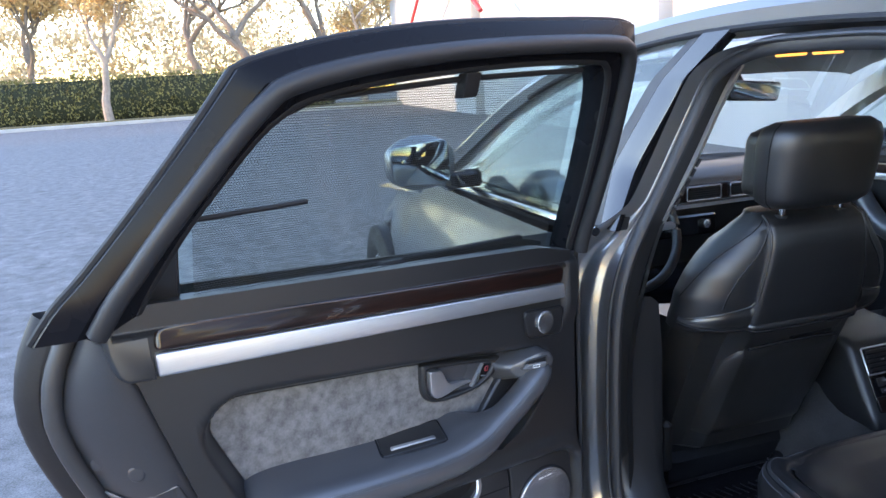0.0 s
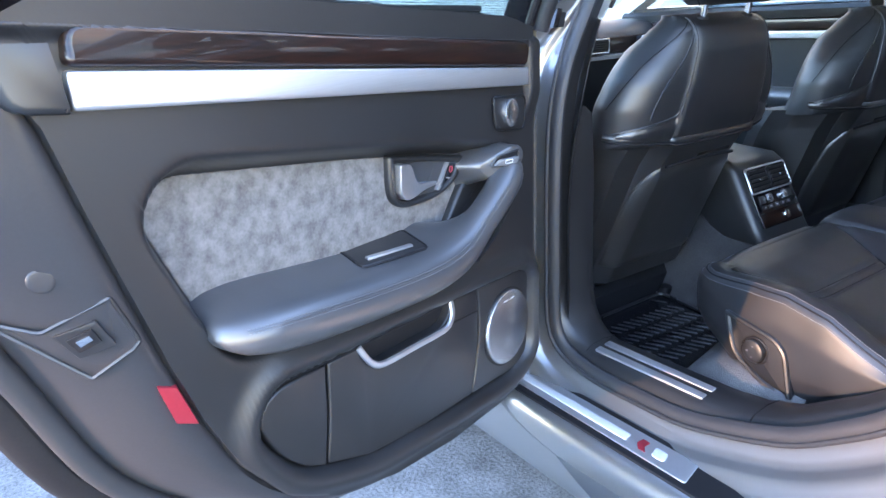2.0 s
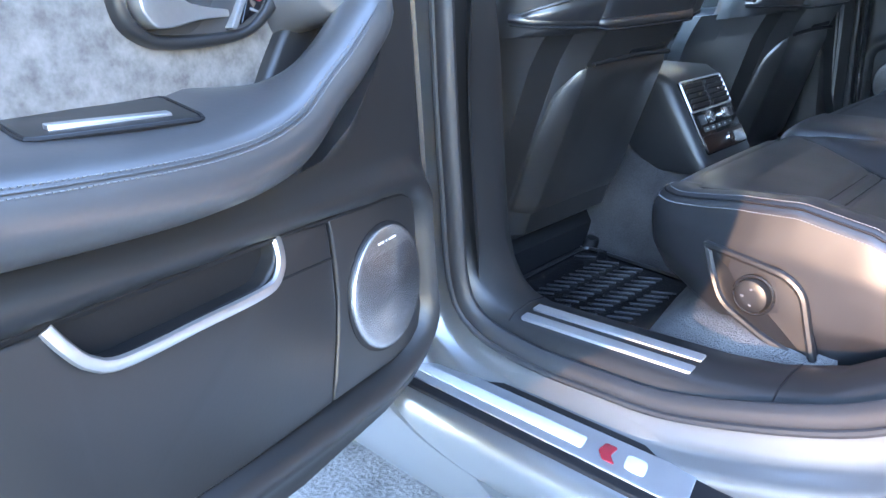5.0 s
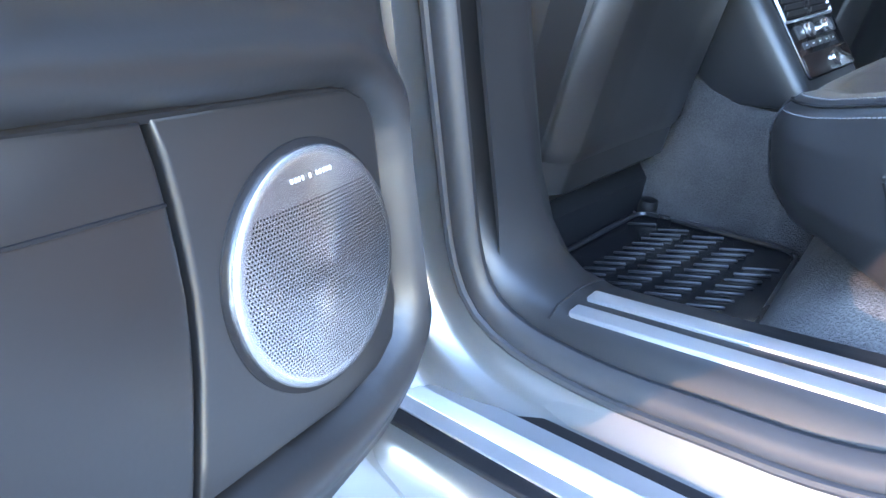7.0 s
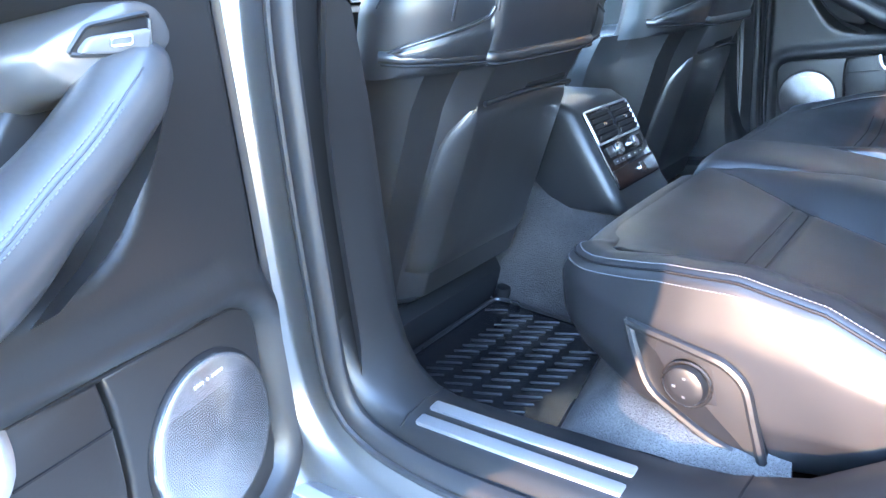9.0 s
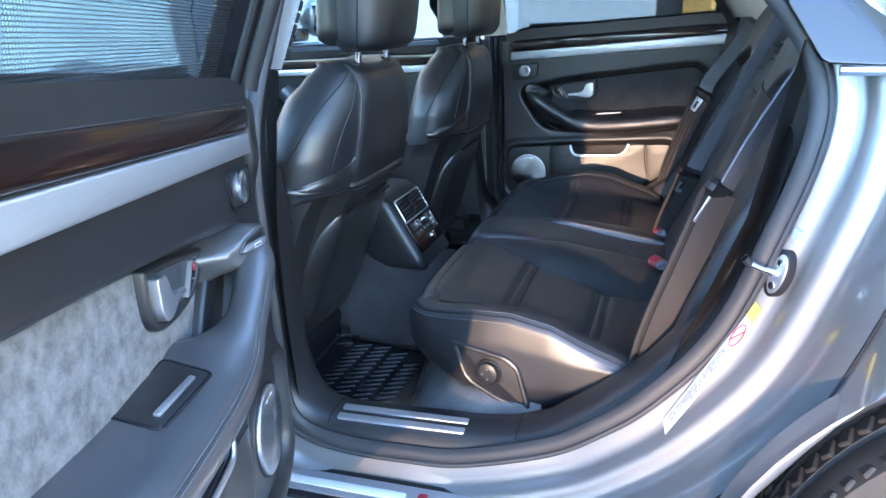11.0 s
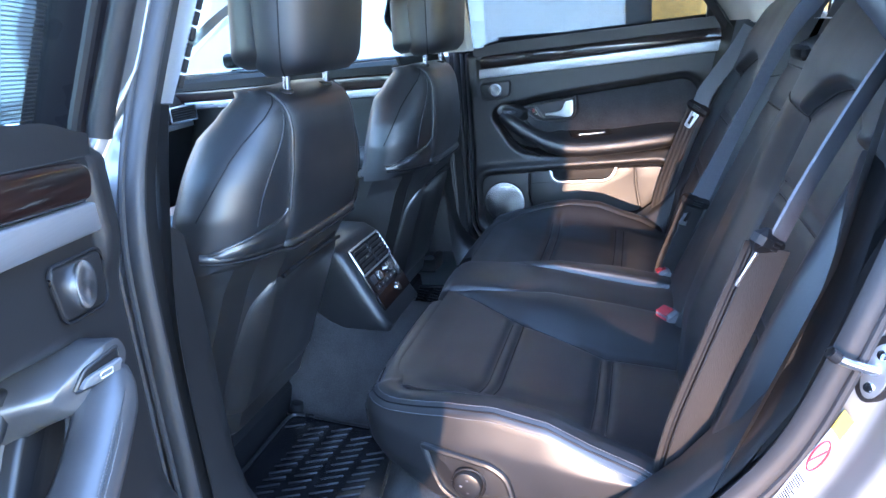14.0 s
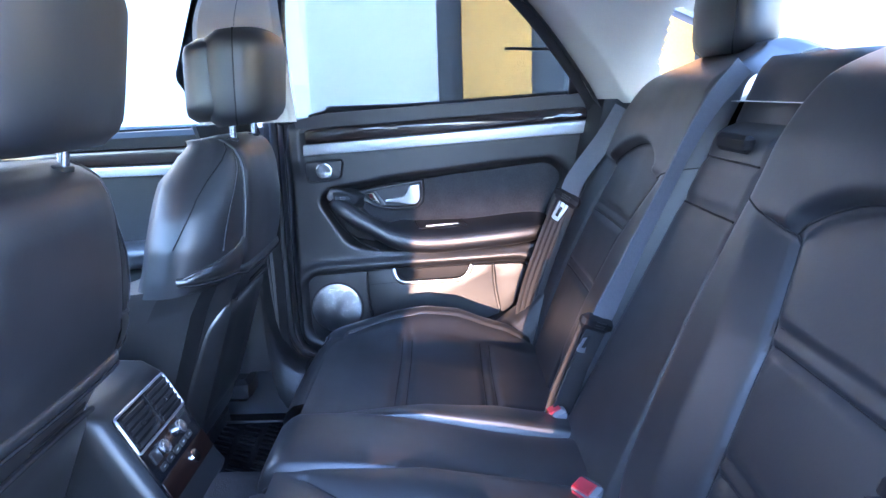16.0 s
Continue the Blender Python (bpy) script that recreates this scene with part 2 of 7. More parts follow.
    ob.matrix_parent_inverse = placed(parent).inverted()


def thing(name, at, label, category, group="", kind=""):
    e = new(name)
    e.matrix_basis = Matrix.Translation(at)
    e.empty_display_size = 0.05
    return tagged(e, label, category, group, kind)


def join(*geos):
    vs, fs = [], []
    for v, f in geos:
        k = len(vs)
        vs += [tuple(p) for p in v]
        fs += [tuple(i + k for i in q) for q in f]
    return vs, fs


def grid(fn, nu, nv, wrap_u=False, wrap_v=False):
    vs = [fn(i / (nu if wrap_u else nu - 1), j / (nv if wrap_v else nv - 1)) for i in range(nu) for j in range(nv)]
    fs = []
    for i in range(nu if wrap_u else nu - 1):
        for j in range(nv if wrap_v else nv - 1):
            a, b = i, (i + 1) % nu
            c, d = j, (j + 1) % nv
            fs.append((a * nv + c, b * nv + c, b * nv + d, a * nv + d))
    return vs, fs


def loft(rings, caps=True, closed=True, loop=False):
    n = len(rings[0])
    vs = [tuple(p) for r in rings for p in r]
    fs = []
    m = len(rings)
    for i in range(m if loop else m - 1):
        k = (i + 1) % m
        for j in range(n if closed else n - 1):
            q = (j + 1) % n
            fs.append((i * n + j, k * n + j, k * n + q, i * n + q))
    if caps and not loop and closed:
        fs.append(tuple(range(n))[::-1])
        fs.append(tuple((m - 1) * n + j for j in range(n)))
    return vs, fs


def curve(pts, n=40, closed=False):
    """Catmull-Rom through pts, n samples evenly by length."""
    p = [Vector(q) for q in pts]
    k = len(p)
    out = []
    segs = k if closed else k - 1
    for i in range(segs):
        a, b, c, d = ((p[(i - 1) % k], p[i], p[(i + 1) % k], p[(i + 2) % k]) if closed else
                      (p[max(0, i - 1)], p[i], p[i + 1], p[min(k - 1, i + 2)]))
        for j in range(12):
            t = j / 12
            out.append(0.5 * ((2 * b) + (c - a) * t + (2 * a - 5 * b + 4 * c - d) * t * t + (3 * b - a - 3 * c + d) * t ** 3))
    out.append(p[0].copy() if closed else p[-1].copy())
    acc = [0.0]
    for i in range(1, len(out)):
        acc.append(acc[-1] + (out[i] - out[i - 1]).length)
    res, j = [], 0
    cnt = n if closed else n - 1
    for i in range(n):
        s = acc[-1] * i / cnt
        while j < len(acc) - 2 and acc[j + 1] < s:
            j += 1
        f = (s - acc[j]) / max(1e-9, acc[j + 1] - acc[j])
        res.append(out[j].lerp(out[j + 1], min(1, max(0, f))))
    return res


def tube(path, r=0.01, n=10, closed=False, caps=True, up=(0, 0, 1), prof=None, scale=None):
    """Sweeps a round (radius r) or given profile [(side, up), ...] along the path."""
    p = [Vector(q) for q in path]
    k = len(p)
    prof = prof or [(r * math.cos(2 * math.pi * i / n), r * math.sin(2 * math.pi * i / n)) for i in range(n)]
    rings = []
    last = Vector(up)
    for i in range(k):
        a = p[(i - 1) % k] if (closed or i > 0) else p[i]
        b = p[(i + 1) % k] if (closed or i < k - 1) else p[i]
        t = (b - a).normalized()
        side = t.cross(last)
        if side.length < 1e-6:
            side = t.orthogonal()
        side.normalize()
        u = side.cross(t).normalized()
        s = scale(i / (k - 1)) if scale else 1.0
        rings.append([p[i] + side * x * s + u * y * s for x, y in prof])
    return loft(rings, caps=caps and not closed, loop=closed)


def rpoly(pts, r=0.01, n=5):
    """A polygon with rounded corners; r one radius, or one for each corner."""
    out = []
    k = len(pts)
    for i in range(k):
        a, b, c = Vector(pts[i - 1]), Vector(pts[i]), Vector(pts[(i + 1) % k])
        rr = r[i] if isinstance(r, (list, tuple)) else r
        d1, d2 = (a - b), (c - b)
        rr = min(rr, d1.length * 0.48, d2.length * 0.48)
        p, q = b + d1.normalized() * rr, b + d2.normalized() * rr
        for j in range(n):
            t = j / (n - 1)
            out.append(tuple((p * (1 - t) ** 2) + b * 2 * t * (1 - t) + q * t * t))
    return out


def inset(poly, d):
    k = len(poly)
    area = sum(poly[i][0] * poly[(i + 1) % k][1] - poly[(i + 1) % k][0] * poly[i][1] for i in range(k))
    sg = 1 if area > 0 else -1
    out = []
    for i in range(k):
        a, b, c = Vector(poly[i - 1]), Vector(poly[i]), Vector(poly[(i + 1) % k])
        n1 = Vector((-(b - a).y, (b - a).x))
        n2 = Vector((-(c - b).y, (c - b).x))
        nn = (n1.normalized() if n1.length > 1e-9 else n1) + (n2.normalized() if n2.length > 1e-9 else n2)
        nn = nn.normalized() if nn.length > 1e-9 else nn
        out.append(tuple(b + nn * d * sg))
    return out


def slab(poly, to, c0, c1, bevel=0.004, steps=3):
    """Extrudes poly (a, b) from c0 to c1 with a rounded rim at c1; to(a, b, c) places a point."""
    sgn = 1 if c1 > c0 else -1
    rings = [[to(a, b, c0) for a, b in poly]]
    for i in range(steps + 1):
        t = i / steps * math.pi / 2
        q = inset(poly, bevel * (1 - math.cos(t)))
        rings.append([to(a, b, c1 - sgn * bevel * (1 - math.sin(t))) for a, b in q])
    return loft(rings)


def box(cx, cy, cz, sx, sy, sz, bevel=0.004):
    hx, hy = sx / 2, sy / 2
    q = rpoly([(cx - hx, cy - hy), (cx + hx, cy - hy), (cx + hx, cy + hy), (cx - hx, cy + hy)], bevel * 1.5, 3)
    b = min(bevel, sz * 0.4)
    return loft([[(x, y, cz - sz / 2) for x, y in inset(q, b)], [(x, y, cz - sz / 2 + b) for x, y in q],
                 [(x, y, cz + sz / 2 - b) for x, y in q], [(x, y, cz + sz / 2) for x, y in inset(q, b)]])


def move(geo, m):
    return [tuple(m @ Vector(v)) for v in geo[0]], geo[1]


def interp(x, xs, ys):
    return float(np.interp(x, xs, ys))


def sstep(a, b, x):
    t = min(1.0, max(0.0, (x - a) / (b - a)))
    return t * t * (3 - 2 * t)


def sdist(poly):
    """Signed distance to a polygon, positive inside, for arrays of points."""
    P = np.array(poly, float)
    Q = np.roll(P, -1, axis=0)
    E = Q - P

    def f(a, b):
        w = np.array([a, b]) - P
        t = np.clip((w * E).sum(1) / np.maximum((E * E).sum(1), 1e-12), 0, 1)
        d = np.sqrt(((w - E * t[:, None]) ** 2).sum(1)).min()
        c = (P[:, 1] > b) != (Q[:, 1] > b)
        xs = P[:, 0] + (b - P[:, 1]) / np.where(np.abs(E[:, 1]) < 1e-12, 1e-12, E[:, 1]) * E[:, 0]
        inside = (c & (a < xs)).sum() % 2 == 1
        return d if inside else -d
    return f


def bolt(center, axis, r, h, n=14, dome=0.3):
    """A small turned knob or button: discs lofted along axis."""
    ax = Vector(axis).normalized()
    a = ax.orthogonal().normalized()
    b = ax.cross(a)
    c = Vector(center)
    rings = []
    for rr, hh in ((1, 0), (1, h * (1 - dome)), (0.93, h * (1 - dome * 0.35)), (0.75, h * 0.97), (0.4, h)):
        rings.append([c + ax * hh + (a * math.cos(2 * math.pi * i / n) + b * math.sin(2 * math.pi * i / n)) * r * rr for i in range(n)])
    return loft(rings)

# ---- outdoors, large forms ----
def outdoors():
    asphalt = mat("asphalt", (0.175, 0.17, 0.165), 0.85, var=0.6, scale=(9, 110), bump=1.0, bump_d=0.004, spec=0.3)

    def ground_z(y):
        return 0.0 if y < 4 else (y - 4) * 0.024 if y < 60 else 56 * 0.024
    ys = [-400, -60, -20, -6, -3, -1, 1, 4, 8, 14, 22, 31, 40, 60, 400]
    xs = [-400, -120, -60, -30, -15, -8, -4, -2, 0, 2, 5, 12, 40, 120, 400]
    vs = [(x, y, ground_z(y)) for y in ys for x in xs]
    k = len(xs)
    fs = [(i * k + j, i * k + j + 1, (i + 1) * k + j + 1, (i + 1) * k + j) for i in range(len(ys) - 1) for j in range(k - 1)]
    tagged(mesh_ob("ground", (vs, fs), asphalt), "grey asphalt car park with fine gravelly grain", "ground", kind="structure")
    return ground_z


GROUND_Z = outdoors()


# ---- car body ----
# The rear left door opening, front sill corner first, round the back and over the top: x, y, z.
OPENING = [(-0.765, -0.052, 0.520), (-0.762, -0.085, 0.468), (-0.76, -0.17, 0.447), (-0.76, -0.28, 0.447), (-0.76, -0.383, 0.455), (-0.76, -0.53, 0.501),
           (-0.762, -0.61, 0.55), (-0.764, -0.688, 0.617), (-0.766, -0.778, 0.736), (-0.766, -0.841, 0.904), (-0.760, -0.870, 1.01), (-0.742, -0.872, 1.075), (-0.722, -0.848, 1.135),
           (-0.690, -0.790, 1.215), (-0.645, -0.705, 1.315), (-0.604, -0.610, 1.398), (-0.588, -0.50, 1.426), (-0.584, -0.36, 1.433),
           (-0.580, -0.235, 1.432), (-0.574, -0.150, 1.415), (-0.576, -0.095, 1.385), (-0.592, -0.065, 1.32), (-0.635, -0.046, 1.215), (-0.689, -0.034, 1.10), (-0.726, -0.033, 1.02),
           (-0.752, -0.038, 0.93), (-0.765, -0.046, 0.80), (-0.768, -0.05, 0.65)]
CENTRE_YZ = Vector((-0.42, 0.92))


def ring_out(path, off, dx):
    """The opening's outline grown by off in its own plane and shifted by dx across."""
    out = []
    k = len(path)
    for i in range(k):
        t = path[(i + 1) % k] - path[i - 1]
        nrm = Vector((0, t.z, -t.y)).normalized()
        if nrm.y * (path[i].y - CENTRE_YZ.x) + nrm.z * (path[i].z - CENTRE_YZ.y) < 0:
            nrm = -nrm
        out.append(path[i] + nrm * off + Vector((dx, 0, 0)))
    return out


MIRROR_X = Matrix.Diagonal((-1, 1, 1, 1))
WHEEL = Vector((-0.835, -1.225, 0.395))


FRONT_WHEEL = Vector((-0.79, 1.86, 0.395))


def narrow(p):
    """The flange is slim over the door's top and along the front pillar."""
    return 1.0 - 0.72 * max(sstep(1.16, 1.34, p.z), sstep(1.00, 1.16, p.z) * sstep(-0.45, -0.25, p.y))


def body():
    car = thing("saloon_car", (0, 0, 0), "silver saloon car body with one rear door opening uncovered", "car")
    op = curve(OPENING, 140, closed=True)
    steps = [(0.004, -0.002), (0.018, -0.010), (0.030, -0.012), (0.041, -0.015), (0.046, -0.020), (0.050, -0.034), (0.056, -0.039), (0.066, -0.042), (0.080, -0.043), (0.086, -0.048), (0.089, -0.064), (0.094, -0.088), (0.099, -0.104), (0.106, -0.118), (0.114, -0.128)]

    def ring(o, dx):
        r = ring_out(op, o, dx)
        out = []
        for i, p in enumerate(op):
            k = 1 - narrow(p)
            e = r[i] - p
            kx = 0.60 + 0.24 * sstep(-0.16, -0.30, p.y)
            out.append(p + Vector((e.x * (1 - kx * k / 0.72), e.y * (1 - 1.30 * k), e.z * (1 - 1.30 * k))))
        return out
    rings = [ring(o, dx) for o, dx in steps]
    outer = rings[-1]
    prof = [(0.016 * math.cos(a), 0.012 * math.sin(a)) for a in [i * math.pi / 6 for i in range(12)]]
    for m in (Matrix.Identity(4), MIRROR_X):
        mesh_ob("door_seal", tube(op, 0.017, 12, closed=True, up=(1, 0, 0), prof=prof), SEAL, car, "dark grey rubber door seal", m)
        mesh_ob("seal_lip", tube([p + Vector((-0.012, 0, 0)) for p in ring_out(op, 0.008, 0)], 0.0045, 8, closed=True, up=(1, 0, 0)), SEAL, car, "", m)
        mesh_ob("door_frame_flange", loft(rings, caps=False), PAINT, car, "silver painted door frame flange", m, sharp=50)
        mesh_ob("inner_flange", loft([ring_out(op, 0.004, -0.002), ring_out(op, 0.006, 0.05)], caps=False), PLASTIC, car, "black inner trim", m)
        # rear quarter: from the flange's edge to the wheel arch, then on to the tail
        b0 = [p for p in outer if p.y < -0.30 and p.z < 1.10 and p.z > 0.30]
        b0.sort(key=lambda p: math.atan2(p.z - 0.92, -(p.y + 0.42)))
        edge = [Vector((-0.886, -0.18, 0.330))] + b0 + [Vector((-0.885, -1.08, 1.085)), Vector((-0.88, -1.35, 1.09)), Vector((-0.86, -1.75, 1.085)), Vector((-0.80, -2.05, 1.07))]
        eb = curve(edge, 60)
        ra = 0.482
        ea = []
        for p in eb:
            a = math.atan2(p.z - WHEEL.z, p.y - WHEEL.y)
            a = max(radians(-9), min(radians(178), a))
            ea.append(Vector((-0.955, WHEEL.y + ra * math.cos(a), WHEEL.z + ra * math.sin(a))))
        lay = []
        for j in range(17):
            f = j / 16
            lay.append([eb[i].lerp(ea[i], f) + Vector((-0.060 * math.sin(f * math.pi * 0.75) * (1 - 0.5 * f), 0, 0)) for i in range(60)])
        lay.append([p + Vector((0.012, -0.006 if i < 30 else 0, -0.012)) for i, p in enumerate(lay[-1])])
        lay.append([p + Vector((0.06, 0, 0)) for p in lay[-1]])
        mesh_ob("quarter_panel", loft(lay, caps=False, closed=False), PAINT, car, "silver rear wing", m, sharp=60)
        gap = [p + Vector((-0.001, 0, 0)) for p in eb if p.y < -0.34 and p.z < 1.07]
        mesh_ob("wing_seam", tube(gap, 0.0030, 6), RUBBER, car, "", m)
        # outer sill
        sill = [(-0.764, 0.442), (-0.770, 0.425), (-0.778, 0.403), (-0.868, 0.398), (-0.879, 0.388), (-0.886, 0.365), (-0.888, 0.32), (-0.880, 0.26), (-0.84, 0.22), (-0.70, 0.21)]
        mesh_ob("outer_sill", loft([[(x, y, z) for x, z in sill] for y in (1.3, 0.6, 0.1, -0.1, -0.3, -0.45, -0.60, -0.75)], caps=False, closed=False), PAINT, car, "silver outer sill", m, sharp=60)
        # door pillar skin: gloss black, with the front door's frame before it
        PZ = [1.09, 1.21, 1.385, 1.468]
        PX, PI = [-0.748, -0.692, -0.628, -0.600], [-0.716, -0.652, -0.596, -0.572]
        PY = ([-0.020, -0.004, -0.075, -0.172], [0.035, 0.078, -0.004, -0.095], [0.073, 0.128, 0.045, -0.063])
        zs = [1.09 + 0.378 * i / 20 for i in range(21)]

        def line(xs, ys, dx=0.0, dy=0.0):
            return [Vector((interp(z, PZ, xs) + dx, interp(z, PZ, ys) + dy, z)) for z in zs]
        mesh_ob("pillar_gap", loft([line(PI, PY[0], 0, 0.02), line(PI, PY[0], 0, 0.004), line(PX, PY[0], 0.002, 0.004), line(PX, PY[0], 0.002, 0.02)], caps=False, closed=False), RUBBER, car, "", m)
        mesh_ob("pillar_cover", loft([line(PX, PY[0], 0.014), line(PX, PY[0], 0.002), line(PX, PY[0], 0, 0.003), line(PX, PY[1], -0.003, -0.003), line(PX, PY[1], 0.012, -0.001)], caps=False, closed=False), GLOSS, car, "gloss black door pillar cover", m)
        mesh_ob("front_door_frame", loft([line(PX, PY[1], 0.012, 0.002), line(PX, PY[1], 0, 0.003), line(PX, PY[2], 0.004, 0), line(PX, PY[2], 0.02, 0)], caps=False, closed=False), SEAL, car, "", m)
        # front door skin and glass
        def sk(a, c):
            y = -0.03 + 1.25 * a
            z = 0.36 + 0.725 * c - 0.015 * a
            return (-0.905 - 0.03 * math.sin(c * math.pi) + 0.055 * sstep(0.72, 1.0, c) + 0.03 * a * a, y, z)
        mesh_ob("front_door_skin", grid(sk, 24, 24), PAINT, car, "silver front door", m)
        gp = [(-0.745, 0.07, 1.09), (-0.775, 0.98, 1.08), (-0.690, 0.62, 1.30), (-0.628, 0.30, 1.42), (-0.594, -0.06, 1.455), (-0.66, 0.10, 1.26)]
        g = mesh_ob("front_window", ([Vector(p) for p in gp] + [Vector(p) + Vector((0.004, 0, 0)) for p in gp], [tuple(range(6)), tuple(range(11, 5, -1))]), GLASS, car, "clear front side window", m)
        g.visible_shadow = False
        mesh_ob("front_belt_strip", tube([(-0.790, -0.02, 1.095), (-0.80, 0.5, 1.09), (-0.80, 1.05, 1.08)], 0.010, 8), CHROME, car, "bright belt strip", m)
        ap = curve([(-0.80, 1.32, 1.03), (-0.765, 1.05, 1.13), (-0.675, 0.66, 1.33), (-0.61, 0.32, 1.44), (-0.572, 0.0, 1.482), (-0.560, -0.4, 1.480), (-0.585, -0.75, 1.435), (-0.66, -1.1, 1.31), (-0.74, -1.5, 1.13)], 50)
        mesh_ob("roof_rail", tube(ap, prof=[(-0.030, -0.028), (0.0, -0.034), (0.030, -0.020), (0.034, 0.010), (0.015, 0.028), (-0.02, 0.022)], up=(0, 0, 1)), PAINT, car, "silver roof rail and screen pillar", m)
        mesh_ob("roof_moulding", tube([p + Vector((-0.030, 0, -0.018)) for p in ap[14:36]], 0.007, 8), RUBBER, car, "black roof moulding", m)
        mesh_ob("screen_pillar_lining", tube([p + Vector((0.045, -0.02, -0.02)) for p in ap[:20]], prof=[(-0.03, -0.03), (0.03, -0.03), (0.04, 0.02), (-0.03, 0.03)]), LINER, car, "light screen pillar lining", m)
        # wing, bonnet side
        wv, wf = grid(lambda a, c: (-0.90 + 0.10 * a * a + 0.10 * sstep(0.7, 1, c), 1.20 + 1.1 * a, 0.30 + 0.75 * c - 0.16 * a * c), 60, 44)
        wf = [f for f in wf if math.hypot(wv[f[0]][1] - FRONT_WHEEL.y, wv[f[0]][2] - FRONT_WHEEL.z) > 0.45]
        mesh_ob("front_wing", (wv, wf), PAINT, car, "silver front wing", m)
        # black corner of the rear side glass
        qc = rpoly([(-0.86, 1.105), (-0.93, 1.100), (-1.02, 1.150), (-0.78, 1.36), (-0.70, 1.375)], 0.008, 3)
        mesh_ob("rear_glass_corner", slab(qc, lambda a, b, c: (-0.775 + 0.42 * (b - 1.1) - c, a, b), 0.0, 0.018, 0.004), GLOSS, car, "gloss black window corner cover", m)
        ql = curve([(-0.815, -0.875, 1.098), (-0.818, -0.95, 1.100), (-0.812, -1.04, 1.130)], 10)
        mesh_ob("corner_strip", tube(ql, 0.006, 8), CHROME, car, "", m)
    # roof skin, screens, bonnet
    mesh_ob("roof_skin", grid(lambda a, c: (-0.565 + 1.13 * a, 0.34 - 1.22 * c, 1.480 + 0.040 * (1 - (2 * a - 1) ** 2) - 0.050 * (2 * c - 1) ** 4), 24, 24), PAINT, car, "silver roof")
    w1 = grid(lambda a, c: ((-0.78 + 0.17 * c) * (1 - 2 * a), 1.25 - 0.95 * c - 0.12 * (2 * a - 1) ** 2 * (1 - c), 1.0 + 0.44 * c), 16, 12)
    ws = mesh_ob("windscreen", w1, GLASS_CLEAR, car, "clear windscreen")
    w2 = mesh_ob("rear_screen", grid(lambda a, c: ((-0.62 - 0.06 * (1 - c)) * (1 - 2 * a), -1.62 + 0.72 * c, 1.12 + 0.30 * c), 16, 12), GLASS, car, "clear rear screen")
    ws.visible_shadow = w2.visible_shadow = False
    mesh_ob("bonnet", grid(lambda a, c: (-0.80 + 1.60 * a, 1.22 + 1.1 * c, 1.06 - 0.10 * c - 0.05 * (2 * a - 1) ** 4), 16, 12), PAINT, car, "silver bonnet")
    mesh_ob("boot_lid", grid(lambda a, c: (-0.80 + 1.60 * a, -1.60 - 0.55 * c, 1.10 - 0.03 * c), 10, 8), PAINT, car, "silver boot lid")
    def end(y0, out, z1):
        """Plain bumper face that closes one end of the body, drawn round at its corners."""
        return grid(lambda a, c: (0.79 * (2 * a - 1), y0 + out * (0.16 * math.sin(math.pi * min(1.0, c * 0.8 + 0.1)) - 0.22 * abs(2 * a - 1) ** 5), 0.24 + (z1 - 0.24) * c), 28, 14)
    mesh_ob("rear_bumper", end(-2.13, -1, 1.065), PAINT, car, "silver rear bumper")
    mesh_ob("underbody", box(0, 0.2, 0.27, 1.55, 4.2, 0.10, 0.02), RUBBER, car, "")
    # door mirrors
    for m in (Matrix.Identity(4), MIRROR_X):
        mr = []
        for i in range(13):
            t = i / 12
            k = math.sin(math.pi * (0.06 + 0.88 * t)) ** 0.45
            mr.append([(-0.885 - 0.20 * t + 0.02, 0.70 + 0.075 * k * math.cos(a) * (1 if math.cos(a) > 0 else 0.35), 1.19 + 0.080 * k * math.sin(a)) for a in [2 * math.pi * j / 24 for j in range(24)]])
        mh = mesh_ob("door_mirror", loft(mr), PAINT, car, "silver door mirror", m, sharp=70)
        mesh_ob("mirror_glass", slab(rpoly([(-0.885, 1.125), (-1.05, 1.130), (-1.06, 1.24), (-0.885, 1.255)], 0.025, 4), lambda a, b, c: (a, c, b), 0.69, 0.670, 0.002), DIM_MIRROR, mh, "mirror glass", m)
        mesh_ob("mirror_foot", box(-0.83, 0.74, 1.125, 0.12, 0.06, 0.05, 0.01), GLOSS, mh, "", m)
    return car


def sill_plates():
    t = thing("sill_plate", (-0.83, -0.2, 0.40), "brushed aluminium sill plate with red and white badge shapes", "sill plate")
    q = rpoly([(-0.7805, 0.16), (-0.866, 0.16), (-0.866, -0.62), (-0.7805, -0.62)], 0.006, 3)
    mesh_ob("plate_base", slab(q, lambda a, b, c: (a, b, c), 0.394, 0.4035, 0.002), RUBBER, t, "black rubber base strip")
    q = rpoly([(-0.796, 0.006), (-0.850, -0.010), (-0.852, -0.440), (-0.794, -0.425)], 0.006, 4)
    mesh_ob("plate", slab(q, lambda a, b, c: (a, b, c), 0.400, 0.4055, 0.0012), ALU, t, "brushed aluminium plate")
    q = rpoly([(-0.816, -0.004), (-0.834, -0.008), (-0.836, -0.305), (-0.815, -0.300)], 0.003, 3)
    mesh_ob("plate_inlay", slab(q, lambda a, b, c: (a, b, c), 0.404, 0.4066, 0.0005), WHITE_P, t, "pale satin inlay")
    q = rpoly([(-0.810, -0.322), (-0.826, -0.322), (-0.838, -0.334), (-0.838, -0.350), (-0.826, -0.338), (-0.810, -0.338)], 0.002, 2)
    mesh_ob("badge", slab(q, lambda a, b, c: (a, b, c), 0.404, 0.4068, 0.0005), RED, t, "small red badge shape")
